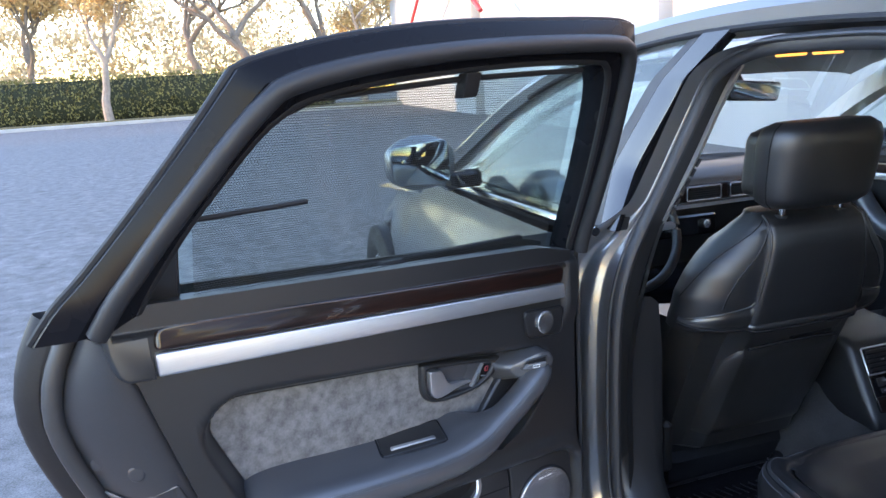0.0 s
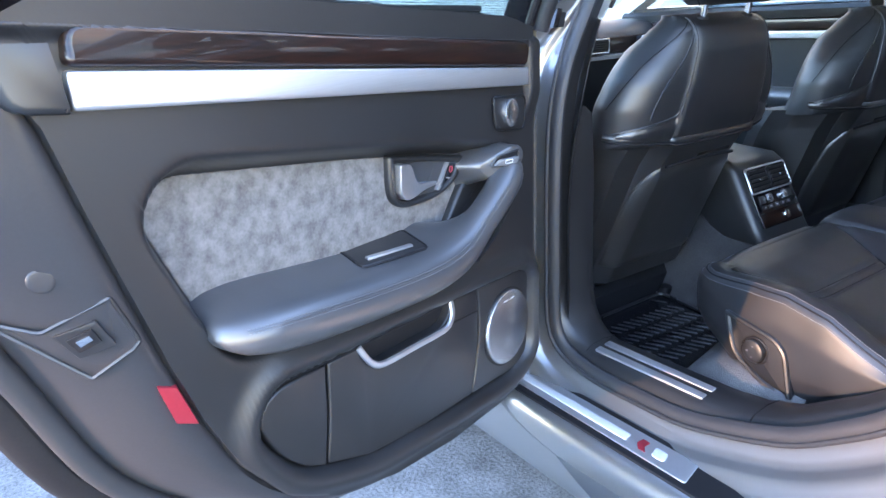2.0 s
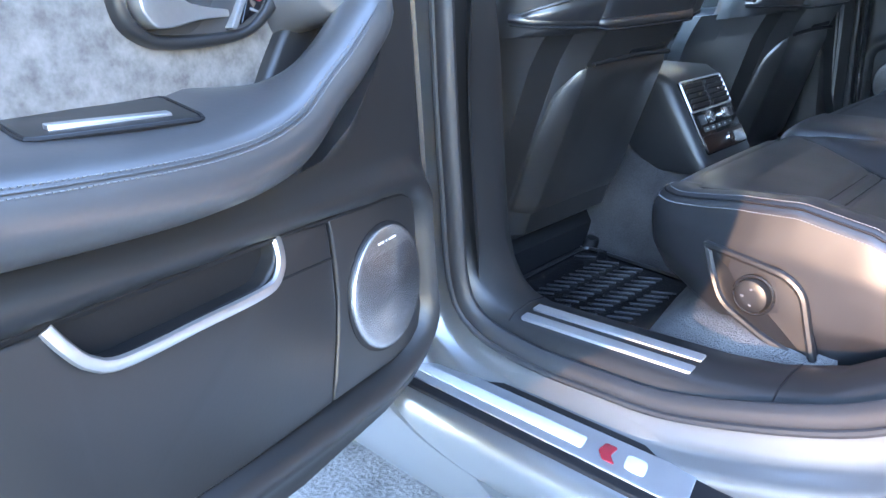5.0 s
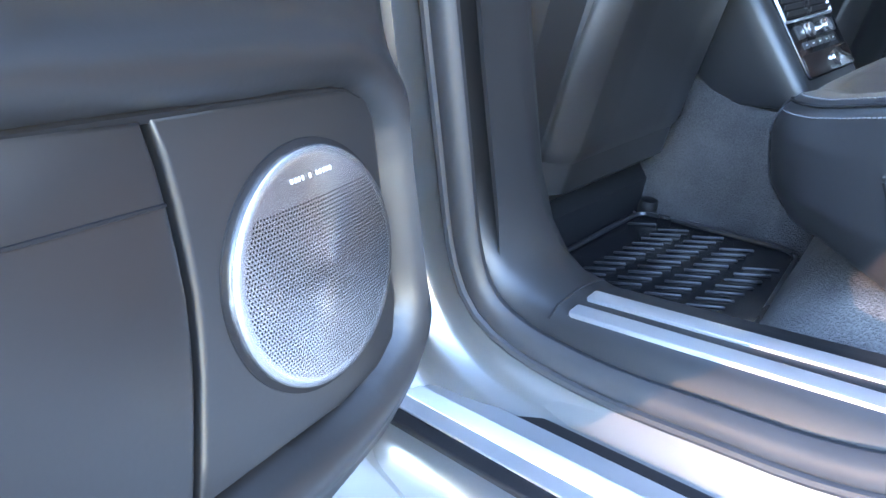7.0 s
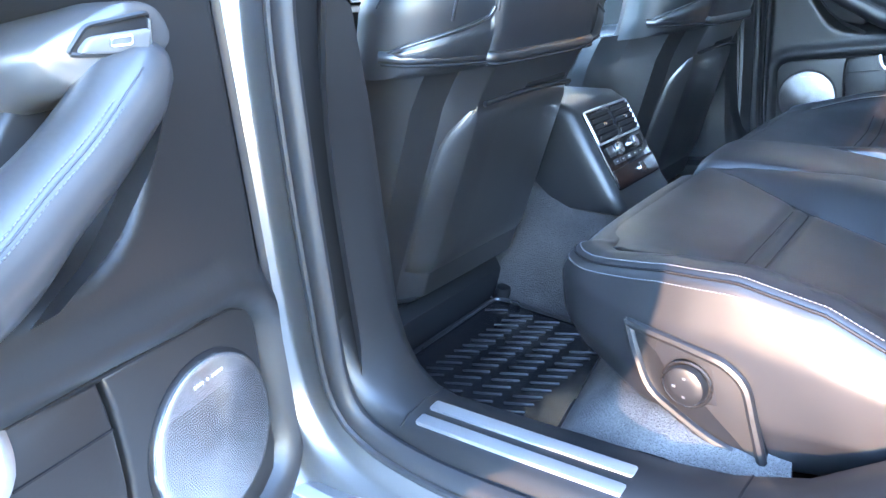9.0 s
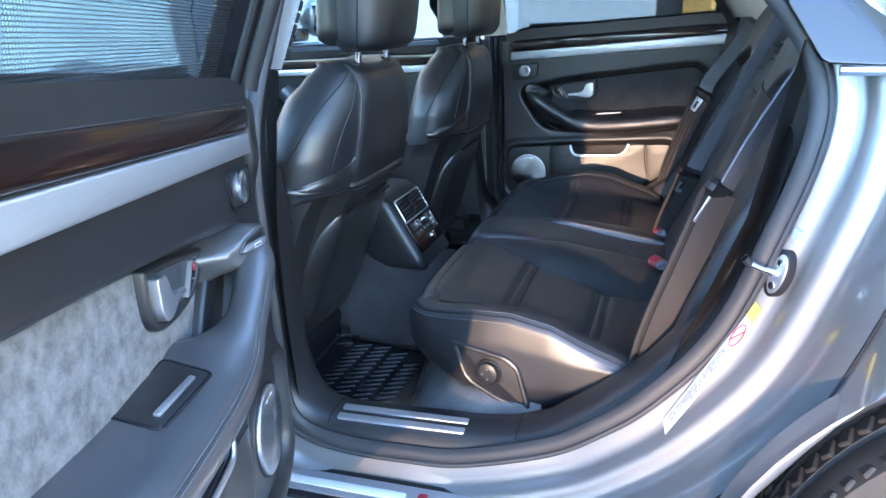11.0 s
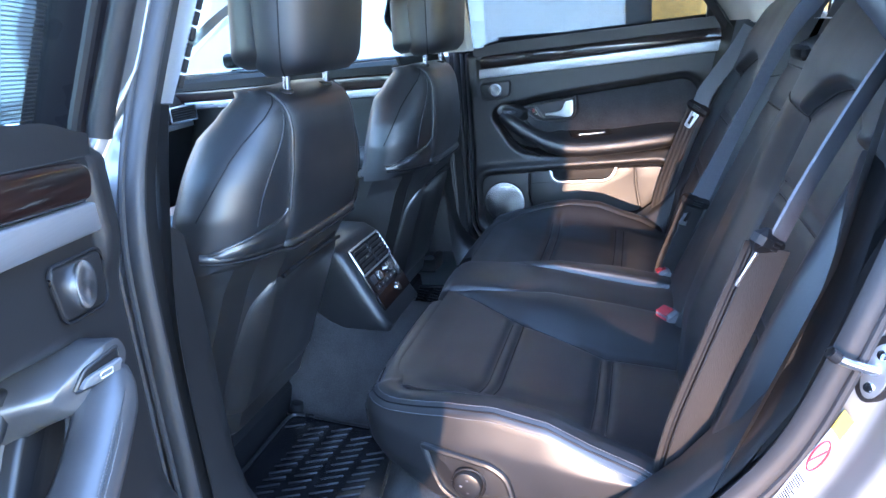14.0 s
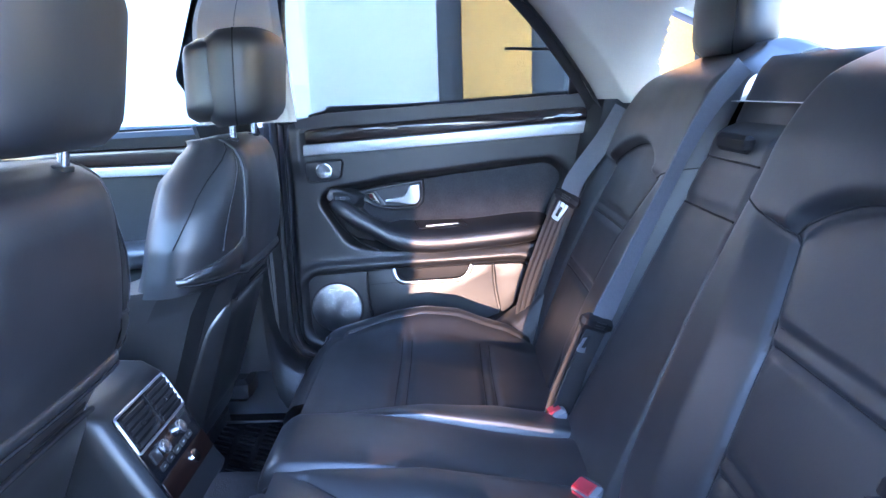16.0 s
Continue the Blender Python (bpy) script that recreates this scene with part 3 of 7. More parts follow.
    q = rpoly([(-0.812, -0.352), (-0.836, -0.360), (-0.836, -0.385), (-0.812, -0.378)], 0.006, 3)
    mesh_ob("badge", slab(q, lambda a, b, c: (a, b, c), 0.404, 0.4068, 0.0005), WHITE_P, t, "small white badge shape")


# Pale blue paper toned down; the shade over it is put into this colour.
PAPER_SHADED = mat("shaded_label_paper", (0.32, 0.41, 0.55), 0.5, var=0.05, scale=(20, 300), bump=0.05)


def shut_fittings():
    st = thing("door_striker", (-0.79, -0.838, 0.836), "chrome door striker pin on an oval plate with black gasket", "striker")
    up = Vector((0, -0.25, 0.97)).normalized()
    n = Vector((-0.60, 0.78, 0.20)).normalized()
    u = up.cross(n).normalized()
    up = n.cross(u)
    c = Vector((-0.786, -0.840, 0.836))

    def on(a, b, o):
        return tuple(c + u * a + up * b + n * o)
    ring = [i * math.pi / 14 for i in range(28)]
    mesh_ob("striker_gasket", slab([(-0.003 + 0.0170 * math.cos(a), 0.034 * math.sin(a)) for a in ring], on, -0.012, 0.001, 0.002), RUBBER, st, "thick black gasket")
    mesh_ob("striker_plate", slab([(0.0125 * math.cos(a), 0.028 * math.sin(a)) for a in ring], on, 0.0, 0.003, 0.001), SATIN, st, "oval steel plate")
    for b in (-0.017, 0.017):
        mesh_ob("screw_head", bolt(on(0, b, 0.0028), n, 0.0050, 0.0022, 14), CHROME, st, "star screw head")
    root = Vector(on(0.0, 0.0, 0.002))
    way = (n + Vector((0.30, 0.22, 0.22))).normalized()
    pin = curve([tuple(root), tuple(root + way * 0.020), tuple(root + way * 0.038 + up * 0.001), tuple(root + way * 0.050 + up * 0.006)], 24)
    mesh_ob("striker_pin", tube(pin, 0.0050, 12), CHROME, st, "bent chrome pin")
    mesh_ob("pin_cap", tube(pin[-6:], 0.0058, 12), RUBBER, st, "black rubber cap")
    tl = thing("paper_tag", tuple(c + up * 0.056), "small white paper tag on the silver door frame", "tag")
    mesh_ob("paper", slab(rpoly([(-0.005, 0.052), (0.005, 0.052), (0.005, 0.064), (-0.005, 0.064)], 0.001, 2), on, -0.012, 0.0005, 0.0002), PAPER_SHADED, tl, "")


INK = mat("label_ink", (0.02, 0.025, 0.035), 0.6, var=0.05, bump=0.0, spec=0.2)


def stickers():
    """Paper labels on the rear shut face: white band of small print, a red ring and a yellow tab."""
    lb = thing("warning_label", (-0.79, -0.80, 0.70), "pale blue-white paper label with small print, red ring and yellow tab", "label")
    inner = curve([(-0.785, -0.709, 0.595), (-0.783, -0.735, 0.641), (-0.783, -0.763, 0.692), (-0.783, -0.786, 0.735), (-0.783, -0.802, 0.763), (-0.783, -0.817, 0.793)], 41)
    outer = curve([(-0.792, -0.713, 0.575), (-0.785, -0.745, 0.626), (-0.783, -0.775, 0.680), (-0.783, -0.799, 0.726), (-0.783, -0.812, 0.753), (-0.783, -0.826, 0.781)], 41)

    def place(t0, t1, w0, w1, lift):
        """A strip along the label from t0 to t1, across it from w0 to w1."""
        n, A, B = 10, [], []
        up = Vector((-1.0, 0.25, 0.15)).normalized() * lift
        for i in range(n + 1):
            f = min(39.999, (t0 + (t1 - t0) * i / n) * 40)
            k = int(f)
            a, b = inner[k].lerp(inner[k + 1], f - k), outer[k].lerp(outer[k + 1], f - k)
            A.append(a.lerp(b, w0) + up)
            B.append(a.lerp(b, w1) + up)
        back = Vector((0.0006, 0, 0))
        return loft([A, B, [q + back for q in B], [q + back for q in A]], caps=False, closed=False)
    mesh_ob("paper", place(0.0, 0.90, 0.0, 1.0, 0.0010), PAPER_SHADED, lb, "white paper")
    mesh_ob("yellow_tab", place(0.90, 1.0, 0.0, 1.0, 0.0012), YELLOW, lb, "yellow tab")
    random.seed(5)
    bars = []
    t = 0.05
    while t < 0.66:
        h = random.choice((0.6, 0.8, 0.9, 0.5))
        if random.random() > 0.08:
            bars.append(place(t, t + 0.0065, 0.12, 0.12 + 0.76 * h, 0.0020))
        t += 0.0125
    mesh_ob("small_print", join(*bars), INK, lb, "dark lines of small print")
    base = place(0.70, 0.86, 0.08, 0.92, 0.0018)
    A = [Vector(v) for v in base[0]]
    c = sum((A[5], A[16]), Vector()) / 2
    e1 = (A[16] - A[5]) / 2
    e2 = (A[10] - A[0]) / 2
    mesh_ob("red_ring", tube([c + e1 * math.cos(a) + e2 * math.sin(a) for a in [i * math.pi / 14 for i in range(28)]], 0.0011, 6, closed=True), RED, lb, "red prohibition ring")
    mesh_ob("red_bar", tube([c - e1 * 0.7 - e2 * 0.7, c + e1 * 0.7 + e2 * 0.7], 0.0011, 6), RED, lb, "red bar")


def wheel(WHEEL):
    R = 0.395
    prof = [(-0.10, 0.26), (-0.125, 0.30), (-0.128, 0.325), (-0.115, R - 0.008), (-0.095, R), (-0.066, R), (-0.063, R - 0.008), (-0.055, R - 0.008), (-0.052, R), (-0.020, R), (-0.017, R - 0.008), (-0.009, R - 0.008), (-0.006, R), (0.030, R), (0.033, R - 0.008), (0.041, R - 0.008), (0.044, R),
            (0.08, R), (0.105, R - 0.01), (0.118, 0.32), (0.10, 0.26)]
    n = 96
    rings = [[(WHEEL.x + x, WHEEL.y + r * math.cos(2 * math.pi * i / n), WHEEL.z + r * math.sin(2 * math.pi * i / n)) for x, r in prof] for i in range(n)]
    rim = []
    for x, r in ((-0.10, 0.262), (-0.108, 0.255), (-0.100, 0.240), (-0.06, 0.232), (0.06, 0.23)):
        rim.append([(WHEEL.x + x, WHEEL.y + r * math.cos(2 * math.pi * i / 64), WHEEL.z + r * math.sin(2 * math.pi * i / 64)) for i in range(64)])
    w = mesh_ob("wheel", loft(rim, caps=False), ALU, CAR, "silver alloy wheel")
    mesh_ob("tyre", loft(rings, loop=True, closed=True), TYRE, w, "black tyre with grooved tread", sharp=30)
    blocks = []
    for k in range(90):
        a = 2 * math.pi * k / 90
        m = Matrix.Translation(WHEEL) @ Matrix.Rotation(a, 4, "X")
        for x0, x1, sk in ((-0.112, -0.070, 0.004), (-0.049, -0.022, 0.006), (-0.003, 0.028, 0.006)):
            c = 0.5 * (x0 + x1)
            bl = box(0, 0, 0, x1 - x0, 0.0175, 0.007, 0.002)
            blocks.append(move(bl, m @ Matrix.Translation((c, sk, R + 0.0015 - (0.006 if x0 < -0.1 else 0))) @ Matrix.Rotation(radians(18 if x0 < -0.1 else -25), 4, "Z")))
    tr = mesh_ob("tread", join(*blocks), TYRE, w, "tread blocks")
    tr["kind"] = "stuff"
    # raised sidewall lettering as bars, and a rib
    for r in (0.268, 0.330):
        mesh_ob("sidewall_rib", tube([(WHEEL.x - 0.126 if r > 0.3 else WHEEL.x - 0.106, WHEEL.y + r * math.cos(2 * math.pi * i / 80), WHEEL.z + r * math.sin(2 * math.pi * i / 80)) for i in range(80)], 0.0022, 5, closed=True), TYRE, w)
    bars = []
    for k in range(8):
        a = radians(128 - 5.2 * k)
        m = Matrix.Translation((WHEEL.x - 0.1265, WHEEL.y, WHEEL.z)) @ Matrix.Rotation(a, 4, "X") @ Matrix.Translation((0, 0.304, 0))
        bars.append(move(box(0, 0, 0, 0.004, 0.028, 0.016, 0.001), m))
    mesh_ob("raised_lettering", join(*bars), GREY_TYRE, w, "raised maker's lettering as plain bars")
    for k in range(5):
        sp = [(WHEEL.x - 0.085, 0.03, 0), (WHEEL.x - 0.098, 0.13, 0), (WHEEL.x - 0.095, 0.238, 0)]
        m = Matrix.Translation((0, WHEEL.y, WHEEL.z)) @ Matrix.Rotation(2 * math.pi * k / 5 + 0.3, 4, "X")
        mesh_ob("spoke", move(tube(sp, prof=[(-0.03, -0.012), (0.03, -0.012), (0.026, 0.010), (-0.026, 0.010)], up=(1, 0, 0)), m), ALU, w, "")
    mesh_ob("wheel_well", grid(lambda a, c: (WHEEL.x - 0.02 + 0.27 * c, WHEEL.y + 0.415 * math.cos(math.pi * a * 1.1 - 0.15), WHEEL.z + 0.415 * math.sin(math.pi * a * 1.1 - 0.15)), 40, 6), RUBBER, w, "")


GREY_TYRE = mat("tyre_lettering", (0.07, 0.07, 0.07), 0.6, var=0.15, scale=(9, 260), bump=0.2)
CAR = body()
sill_plates()
shut_fittings()
stickers()
wheel(WHEEL)
wheel(FRONT_WHEEL)

# ---- rear doors ----
# Door space: s runs back along the door from the front end of the wood strip, v inward to the cabin, w up.
HINGE = Vector((-0.935, -0.150, 0.0))
_u = Vector((-0.947, -0.319, 0.0)).normalized()
_n = Vector((-_u.y, _u.x, 0.0))
DOOR_OPEN = Matrix(((_u.x, _n.x, 0, HINGE.x), (_u.y, _n.y, 0, HINGE.y), (0.031, 0, 1, 0), (0, 0, 0, 1)))
DOOR_SHUT = Matrix(((0, -1, 0, 0.738), (-1, 0, 0, -0.152), (0, 0, 1, 0), (0, 0, 0, 1)))

BOT_S = [-0.052, -0.046, -0.022, 0.02, 0.08, 0.22, 0.357, 0.466, 0.545, 0.597, 0.630, 0.655, 0.685, 0.705, 0.722, 0.742]
BOT_W = [0.60, 0.545, 0.510, 0.492, 0.485, 0.487, 0.506, 0.540, 0.592, 0.662, 0.735, 0.808, 0.91, 0.981, 1.045, 1.065]


def belt(s):
    return 1.104 + 0.045 * s


BIN = rpoly([(-0.028, 0.704), (0.20, 0.716), (0.40, 0.723), (0.545, 0.730), (0.580, 0.68), (0.522, 0.596), (0.40, 0.548), (0.20, 0.526), (0.05, 0.514), (-0.026, 0.540)],
            [0.05, 0.05, 0.05, 0.05, 0.05, 0.04, 0.05, 0.05, 0.05, 0.04], 6)
SUEDE_POLY = rpoly([(0.045, 0.905), (0.20, 0.930), (0.40, 0.952), (0.605, 0.972), (0.635, 0.945), (0.600, 0.860), (0.572, 0.800), (0.40, 0.79), (0.20, 0.79), (0.11, 0.80)],
                   [0.02, 0.05, 0.05, 0.03, 0.03, 0.05, 0.02, 0.05, 0.05, 0.03], 6)
RECESS = inset(SUEDE_POLY, -0.028)


def rear_door(m, is_open, suede):
    d = thing("rear_door", tuple(m @ Vector((-0.05, -0.06, 0.45))),
              "wide open rear car door with grey suede panel and walnut strip" if is_open else "closed rear car door with suede panel in shade colour and walnut strip", "car door", "rear doors")
    bin_d, rec_d = sdist([(a, b + 0.006) for a, b in BIN]), sdist(RECESS)

    # inner panel as a relief
    def height(s, w):
        v = 0.0
        v -= 0.046 * sstep(0.0, 0.026, rec_d(s, w))
        v -= 0.020 * sstep(0.0, 0.008, bin_d(s, w))
        v += 0.012 * math.exp(-(bin_d(s, w) + 0.014) ** 2 / (2 * 0.010 ** 2))
        v -= 0.030 * sstep(0.03, -0.0, belt(s) - w) ** 1.5
        v -= 0.032 * sstep(0.018, 0.0, s + 0.052) ** 1.6
        v += 0.012 * max(sstep(0.032, 0.020, belt(s) - w), sstep(-0.002, -0.014, s) * sstep(0.95, 1.01, w))
        return v

    def panel(a, b):
        s = -0.052 + 0.794 * a
        q = max(0.0, min(1.0, -s / 0.052))
        lo, hi = interp(s, BOT_S, BOT_W), belt(s) - 0.040 * (1 - math.sqrt(1 - q * q))
        w = lo + (hi - lo) * b
        return (s, height(s, w), w)
    pg = grid(panel, 150, 110)
    # rolled rim
    nu, nv = 150, 110
    vs, fs = pg
    rim = [i * nv for i in range(nu)] + [(nu - 1) * nv + j for j in range(1, nv)]
    back = []
    for q in rim:
        s, v, w = vs[q]
        back.append((s, -0.06, w - 0.004))
    k0 = len(vs)
    vs = list(vs) + back
    fs = list(fs) + [(rim[i], rim[i + 1], k0 + i + 1, k0 + i) for i in range(len(rim) - 1)]
    front = [j for j in range(nv)]
    k1 = len(vs)
    vs += [(vs[q][0] - 0.004, -0.06, vs[q][2]) for q in front]
    fs += [(front[j], front[j + 1], k1 + j + 1, k1 + j) for j in range(nv - 1)]
    mesh_ob("inner_panel", (vs, fs), PLASTIC, d, "black soft plastic door lining", m, sharp=60)
    # suede inset
    sp = inset(SUEDE_POLY, -0.004)
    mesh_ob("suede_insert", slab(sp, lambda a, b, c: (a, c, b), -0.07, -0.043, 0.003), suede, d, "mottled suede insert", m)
    # wood and aluminium strips
    wood = [(0.000, 1.043), (0.000, 1.078)] + [(0.03 + 0.62 * i / 12, 1.081 + 0.034 * i / 12) for i in range(13)] + [(0.692, 1.1165), (0.697, 1.084)]
    wood = rpoly(wood, [0.010, 0.022] + [0.02] * 13 + [0.016, 0.008], 5)

    def crown(a, b, c):
        return (a, c + 0.006 * math.sin(max(0, min(1, (b - 1.04) / 0.06)) * math.pi), b)
    mesh_ob("wood_strip", slab(wood, crown, -0.01, 0.009, 0.006, 4), WOOD, d, "glossy dark walnut strip", m, sharp=60)
    alu = [(-0.006, 1.014), (0.698, 1.050), (0.697, 1.081), (-0.005, 1.041)]
    mesh_ob("aluminium_strip", slab(rpoly(alu, 0.004, 3), lambda a, b, c: (a, c, b), -0.01, 0.010, 0.003), ALU, d, "brushed aluminium strip", m)
    # belt moulding along the glass
    bl = [(-0.020 + 0.765 * i / 30, 0, belt(-0.020 + 0.765 * i / 30) - 0.012 * sstep(3, 0, i)) for i in range(31)]
    mesh_ob("belt_moulding", tube([(s, -0.020, w - 0.002) for s, v, w in bl], prof=[(-0.028, -0.020), (0.004, -0.022), (0.016, -0.010), (0.014, 0.004), (0.004, 0.012), (-0.028, 0.012)]), PLASTIC, d, "", m)
    mesh_ob("belt_wiper", tube([(s, -0.047, w + 0.006) for s, v, w in bl[1:-1]], prof=[(-0.006, -0.02), (0.006, -0.02), (0.005, 0.012), (-0.004, 0.012)]), RUBBER, d, "black rubber window wiper lip", m)
    door_frame(d, m)
    door_fittings(d, m)
    door_shell(d, m)
    return d


def lean(w):
    """How far the window frame leans in at height w."""
    return 0.42 * max(0.0, w - 1.10)


FRAME_IN = [(0.705, 1.125), (0.678, 1.180), (0.640, 1.240), (0.605, 1.285), (0.563, 1.335), (0.530, 1.363), (0.485, 1.383), (0.366, 1.402), (0.178, 1.417), (0.03, 1.419), (0.002, 1.405), (-0.013, 1.36), (-0.027, 1.25), (-0.034, 1.095)]
FRAME_OUT = [(0.825, 1.112), (0.796, 1.154), (0.760, 1.192), (0.691, 1.276), (0.626, 1.361), (0.592, 1.408), (0.570, 1.426), (0.46, 1.453), (0.30, 1.473), (0.10, 1.482), (0.00, 1.484), (-0.042, 1.481), (-0.052, 1.470), (-0.060, 1.432), (-0.072, 1.342), (-0.075, 1.243), (-0.074, 1.095)]


def is_open_at(m):
    return m is DOOR_OPEN


def door_frame(d, m):
    a = curve([(s, w, 0) for s, w in FRAME_IN], 70)
    b = curve([(s, w, 0) for s, w in FRAME_OUT], 70)
    k = len(a)

    def at(t, off, i):
        s, w = a[i].x + (b[i].x - a[i].x) * t, a[i].y + (b[i].y - a[i].y) * t
        return (s, lean(w) + off, w)
    prof = [(0.0, -0.040), (0.02, -0.018), (0.10, -0.006), (0.30, 0.000), (0.62, 0.000), (0.80, -0.010), (0.97, -0.022), (1.0, -0.034), (1.0, -0.060), (0.5, -0.072), (0.0, -0.060)]
    mesh_ob("window_frame", loft([[at(t, o, i) for t, o in prof] for i in range(k)]), FRAME, d, "black window frame", m, sharp=30)
    mid = [at(0.44, 0.004, i) for i in range(k)]
    mesh_ob("frame_seal", tube(mid, 0.013, 10, up=(0, 1, 0)), SEAL_DARK, d, "black rubber frame seal", m)
    mesh_ob("frame_seal", tube([at(0.08, -0.012, i) for i in range(k)], 0.006, 8, up=(0, 1, 0)), RUBBER, d, "", m)
    mesh_ob("frame_edge_strip", tube([at(0.985, -0.036, i) for i in range(k)], 0.006, 8, up=(0, 1, 0)), RUBBER, d, "", m)
    # glass
    poly = [(p.x, p.y) for p in a]

    def on(s, w, c):
        return (s, lean(w) - 0.046 + c, w)
    q = inset(poly + [(-0.034, 1.06), (0.705, 1.09)], -0.006)
    g = mesh_ob("window_pane", loft([[on(s, w, 0) for s, w in q], [on(s, w, 0.004) for s, w in q]]), GLASS if is_open_at(m) else GLASS_DIM, d, "clear side window" if is_open_at(m) else "side window with dimming put into its glass", m)
    g.visible_shadow = False
    mesh_ob("corner_plate", slab(rpoly([(0.652, 1.112), (0.742, 1.112), (0.735, 1.136), (0.652, 1.222)], [0.004, 0.006, 0.012, 0.012], 4), on, 0.004, 0.016, 0.004), PLASTIC, d, "black corner plate behind the window", m)
    # rear sunblind
    sh = rpoly([(0.637, 1.118), (0.637, 1.243), (0.548, 1.354), (0.489, 1.386), (0.268, 1.406), (0.045, 1.415), (0.014, 1.10)], [0.004, 0.01, 0.03, 0.02, 0.05, 0.004, 0.004], 4)
    mesh_ob("sunblind_cloth", ([on(s, w, 0.022) for s, w in sh], [tuple(range(len(sh)))]), SHADE, d, "black perforated sunblind pulled up", m, uv=lambda p: (p.x, p.z))
    mesh_ob("sunblind_rail", tube([on(s, w - 0.001, 0.024) for s, w in [(0.520, 1.370), (0.489, 1.384), (0.268, 1.404), (0.045, 1.413)]], 0.004, 8), RUBBER, d, "", m)
    mesh_ob("sunblind_rod", tube([on(0.637, 1.247, 0.027), on(0.490, 1.253, 0.027)], 0.0035, 8), RUBBER, d, "black blind stiffener rod", m)
    mesh_ob("sunblind_hook", slab(rpoly([(0.250, 1.378), (0.276, 1.376), (0.276, 1.410), (0.250, 1.411)], 0.004, 3), lambda s, w, c: on(s, w, c), 0.02, 0.040, 0.003), RUBBER, d, "", m)
    mesh_ob("sunblind_slot", box(0.33, -0.044, 1.128, 0.56, 0.012, 0.010, 0.002), RUBBER, d, "", m)
    mesh_ob("blind_tab", box(0.33, -0.030, 1.128, 0.045, 0.018, 0.012, 0.004), RUBBER, d, "", m)


def door_fittings(d, m):
    # The open door's pad takes the lit copy; the closed door's keeps plain leather.
    pad_skin = LEATHER_LIT if is_open_at(m) else LEATHER
    # armrest: long pad that sweeps up into a free-standing grip
    core = curve([(0.612, 0, 0.820), (0.595, 0, 0.815), (0.53, 0, 0.809), (0.44, 0, 0.800), (0.36, 0, 0.794), (0.30, 0, 0.792), (0.25, 0, 0.796), (0.205, 0, 0.808), (0.165, 0, 0.830), (0.130, 0, 0.850), (0.100, 0, 0.871), (0.076, 0, 0.889), (0.058, 0, 0.903)], 80)
    nr = 80
    PAD = [(-0.075, 0.040), (-0.040, 0.040), (-0.005, 0.0345), (0.020, 0.0285), (0.036, 0.0225), (0.044, 0.0160), (0.0485, 0.0070), (0.050, -0.004), (0.0475, -0.014), (0.040, -0.0225), (0.026, -0.0275), (0.005, -0.0290), (-0.035, -0.030), (-0.075, -0.030)]
    GRIP = [(0.000, 0.004), (0.001, 0.014), (0.007, 0.0205), (0.018, 0.0230), (0.030, 0.0215), (0.039, 0.0160), (0.0445, 0.0070), (0.046, -0.002), (0.0435, -0.011), (0.037, -0.0180), (0.026, -0.0215), (0.014, -0.0210), (0.005, -0.0150), (0.001, -0.006)]
    rings = []
    for i, p in enumerate(core):
        tg = (core[min(nr - 1, i + 1)] - core[max(0, i - 1)]).normalized()
        up = Vector((0, 1, 0)).cross(tg).normalized()
        if up.z < 0:
            up = -up
        f = sstep(0.235, 0.150, p.x)
        end = interp(p.x, [0.05, 0.058, 0.068, 0.085, 0.52, 0.56, 0.585, 0.600, 0.608, 0.612], [0.30, 0.45, 0.78, 1.0, 1.0, 0.94, 0.78, 0.55, 0.34, 0.15])
        low = interp(p.x, [0.50, 0.55, 0.585, 0.602, 0.612], [1.0, 0.92, 0.66, 0.35, 0.05])
        ring = []
        for (xa, ya), (xb, yb) in zip(PAD, GRIP):
            x, y = xa + (xb - xa) * f, ya + (yb - ya) * f
            if f > 0.5:
                x, y = 0.022 + (x - 0.022) * end, y * end
            else:
                x = x if x < 0 else x * (0.12 + 0.88 * end)
                y = y * (0.45 + 0.55 * end) if y > 0 else y * low
            ring.append(p + Vector((0, x, 0)) + up * y)
        rings.append(ring)
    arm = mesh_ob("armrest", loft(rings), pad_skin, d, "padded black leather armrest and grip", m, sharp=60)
    st = [r[5].lerp(r[6], 0.35) + Vector((0, 0.0006, 0.0006)) for r in rings[3:76]]
    mesh_ob("armrest_seam", tube(st, 0.0006, 6), pad_skin, arm, "", m)
    for f in (0.06, 0.62):
        st2 = [r[5] + (r[6] - r[5]) * f + Vector((0, 0.0006, 0.0006)) for r in rings[3:72]]
        dash = [tube([st2[i].lerp(st2[i + 1], q), st2[i].lerp(st2[i + 1], q + 0.30)], 0.0005, 5) for i in range(len(st2) - 1) for q in (0.1, 0.6)]
        mesh_ob("stitching", join(*dash), THREAD, arm, "grey stitching along the seam", m)
    # ashtray lid in the armrest top
    def lid_top(a, b):
        """Height of the armrest's top at a along and b across."""
        return interp(a, [0.25, 0.30, 0.36, 0.44], [0.796, 0.792, 0.794, 0.800]) + interp(b, [-0.075, -0.040, -0.005, 0.020, 0.036], [0.040, 0.040, 0.0345, 0.0285, 0.0225])
    lid = rpoly([(0.262, -0.040), (0.376, -0.048), (0.392, 0.004), (0.276, 0.012)], 0.005, 3)
    l1 = mesh_ob("ashtray_lid", slab(lid, lambda a, b, c: (a, b, lid_top(a, b) + c), -0.012, 0.0016, 0.0010), PLASTIC, d, "black flip lid with chrome pull", m)
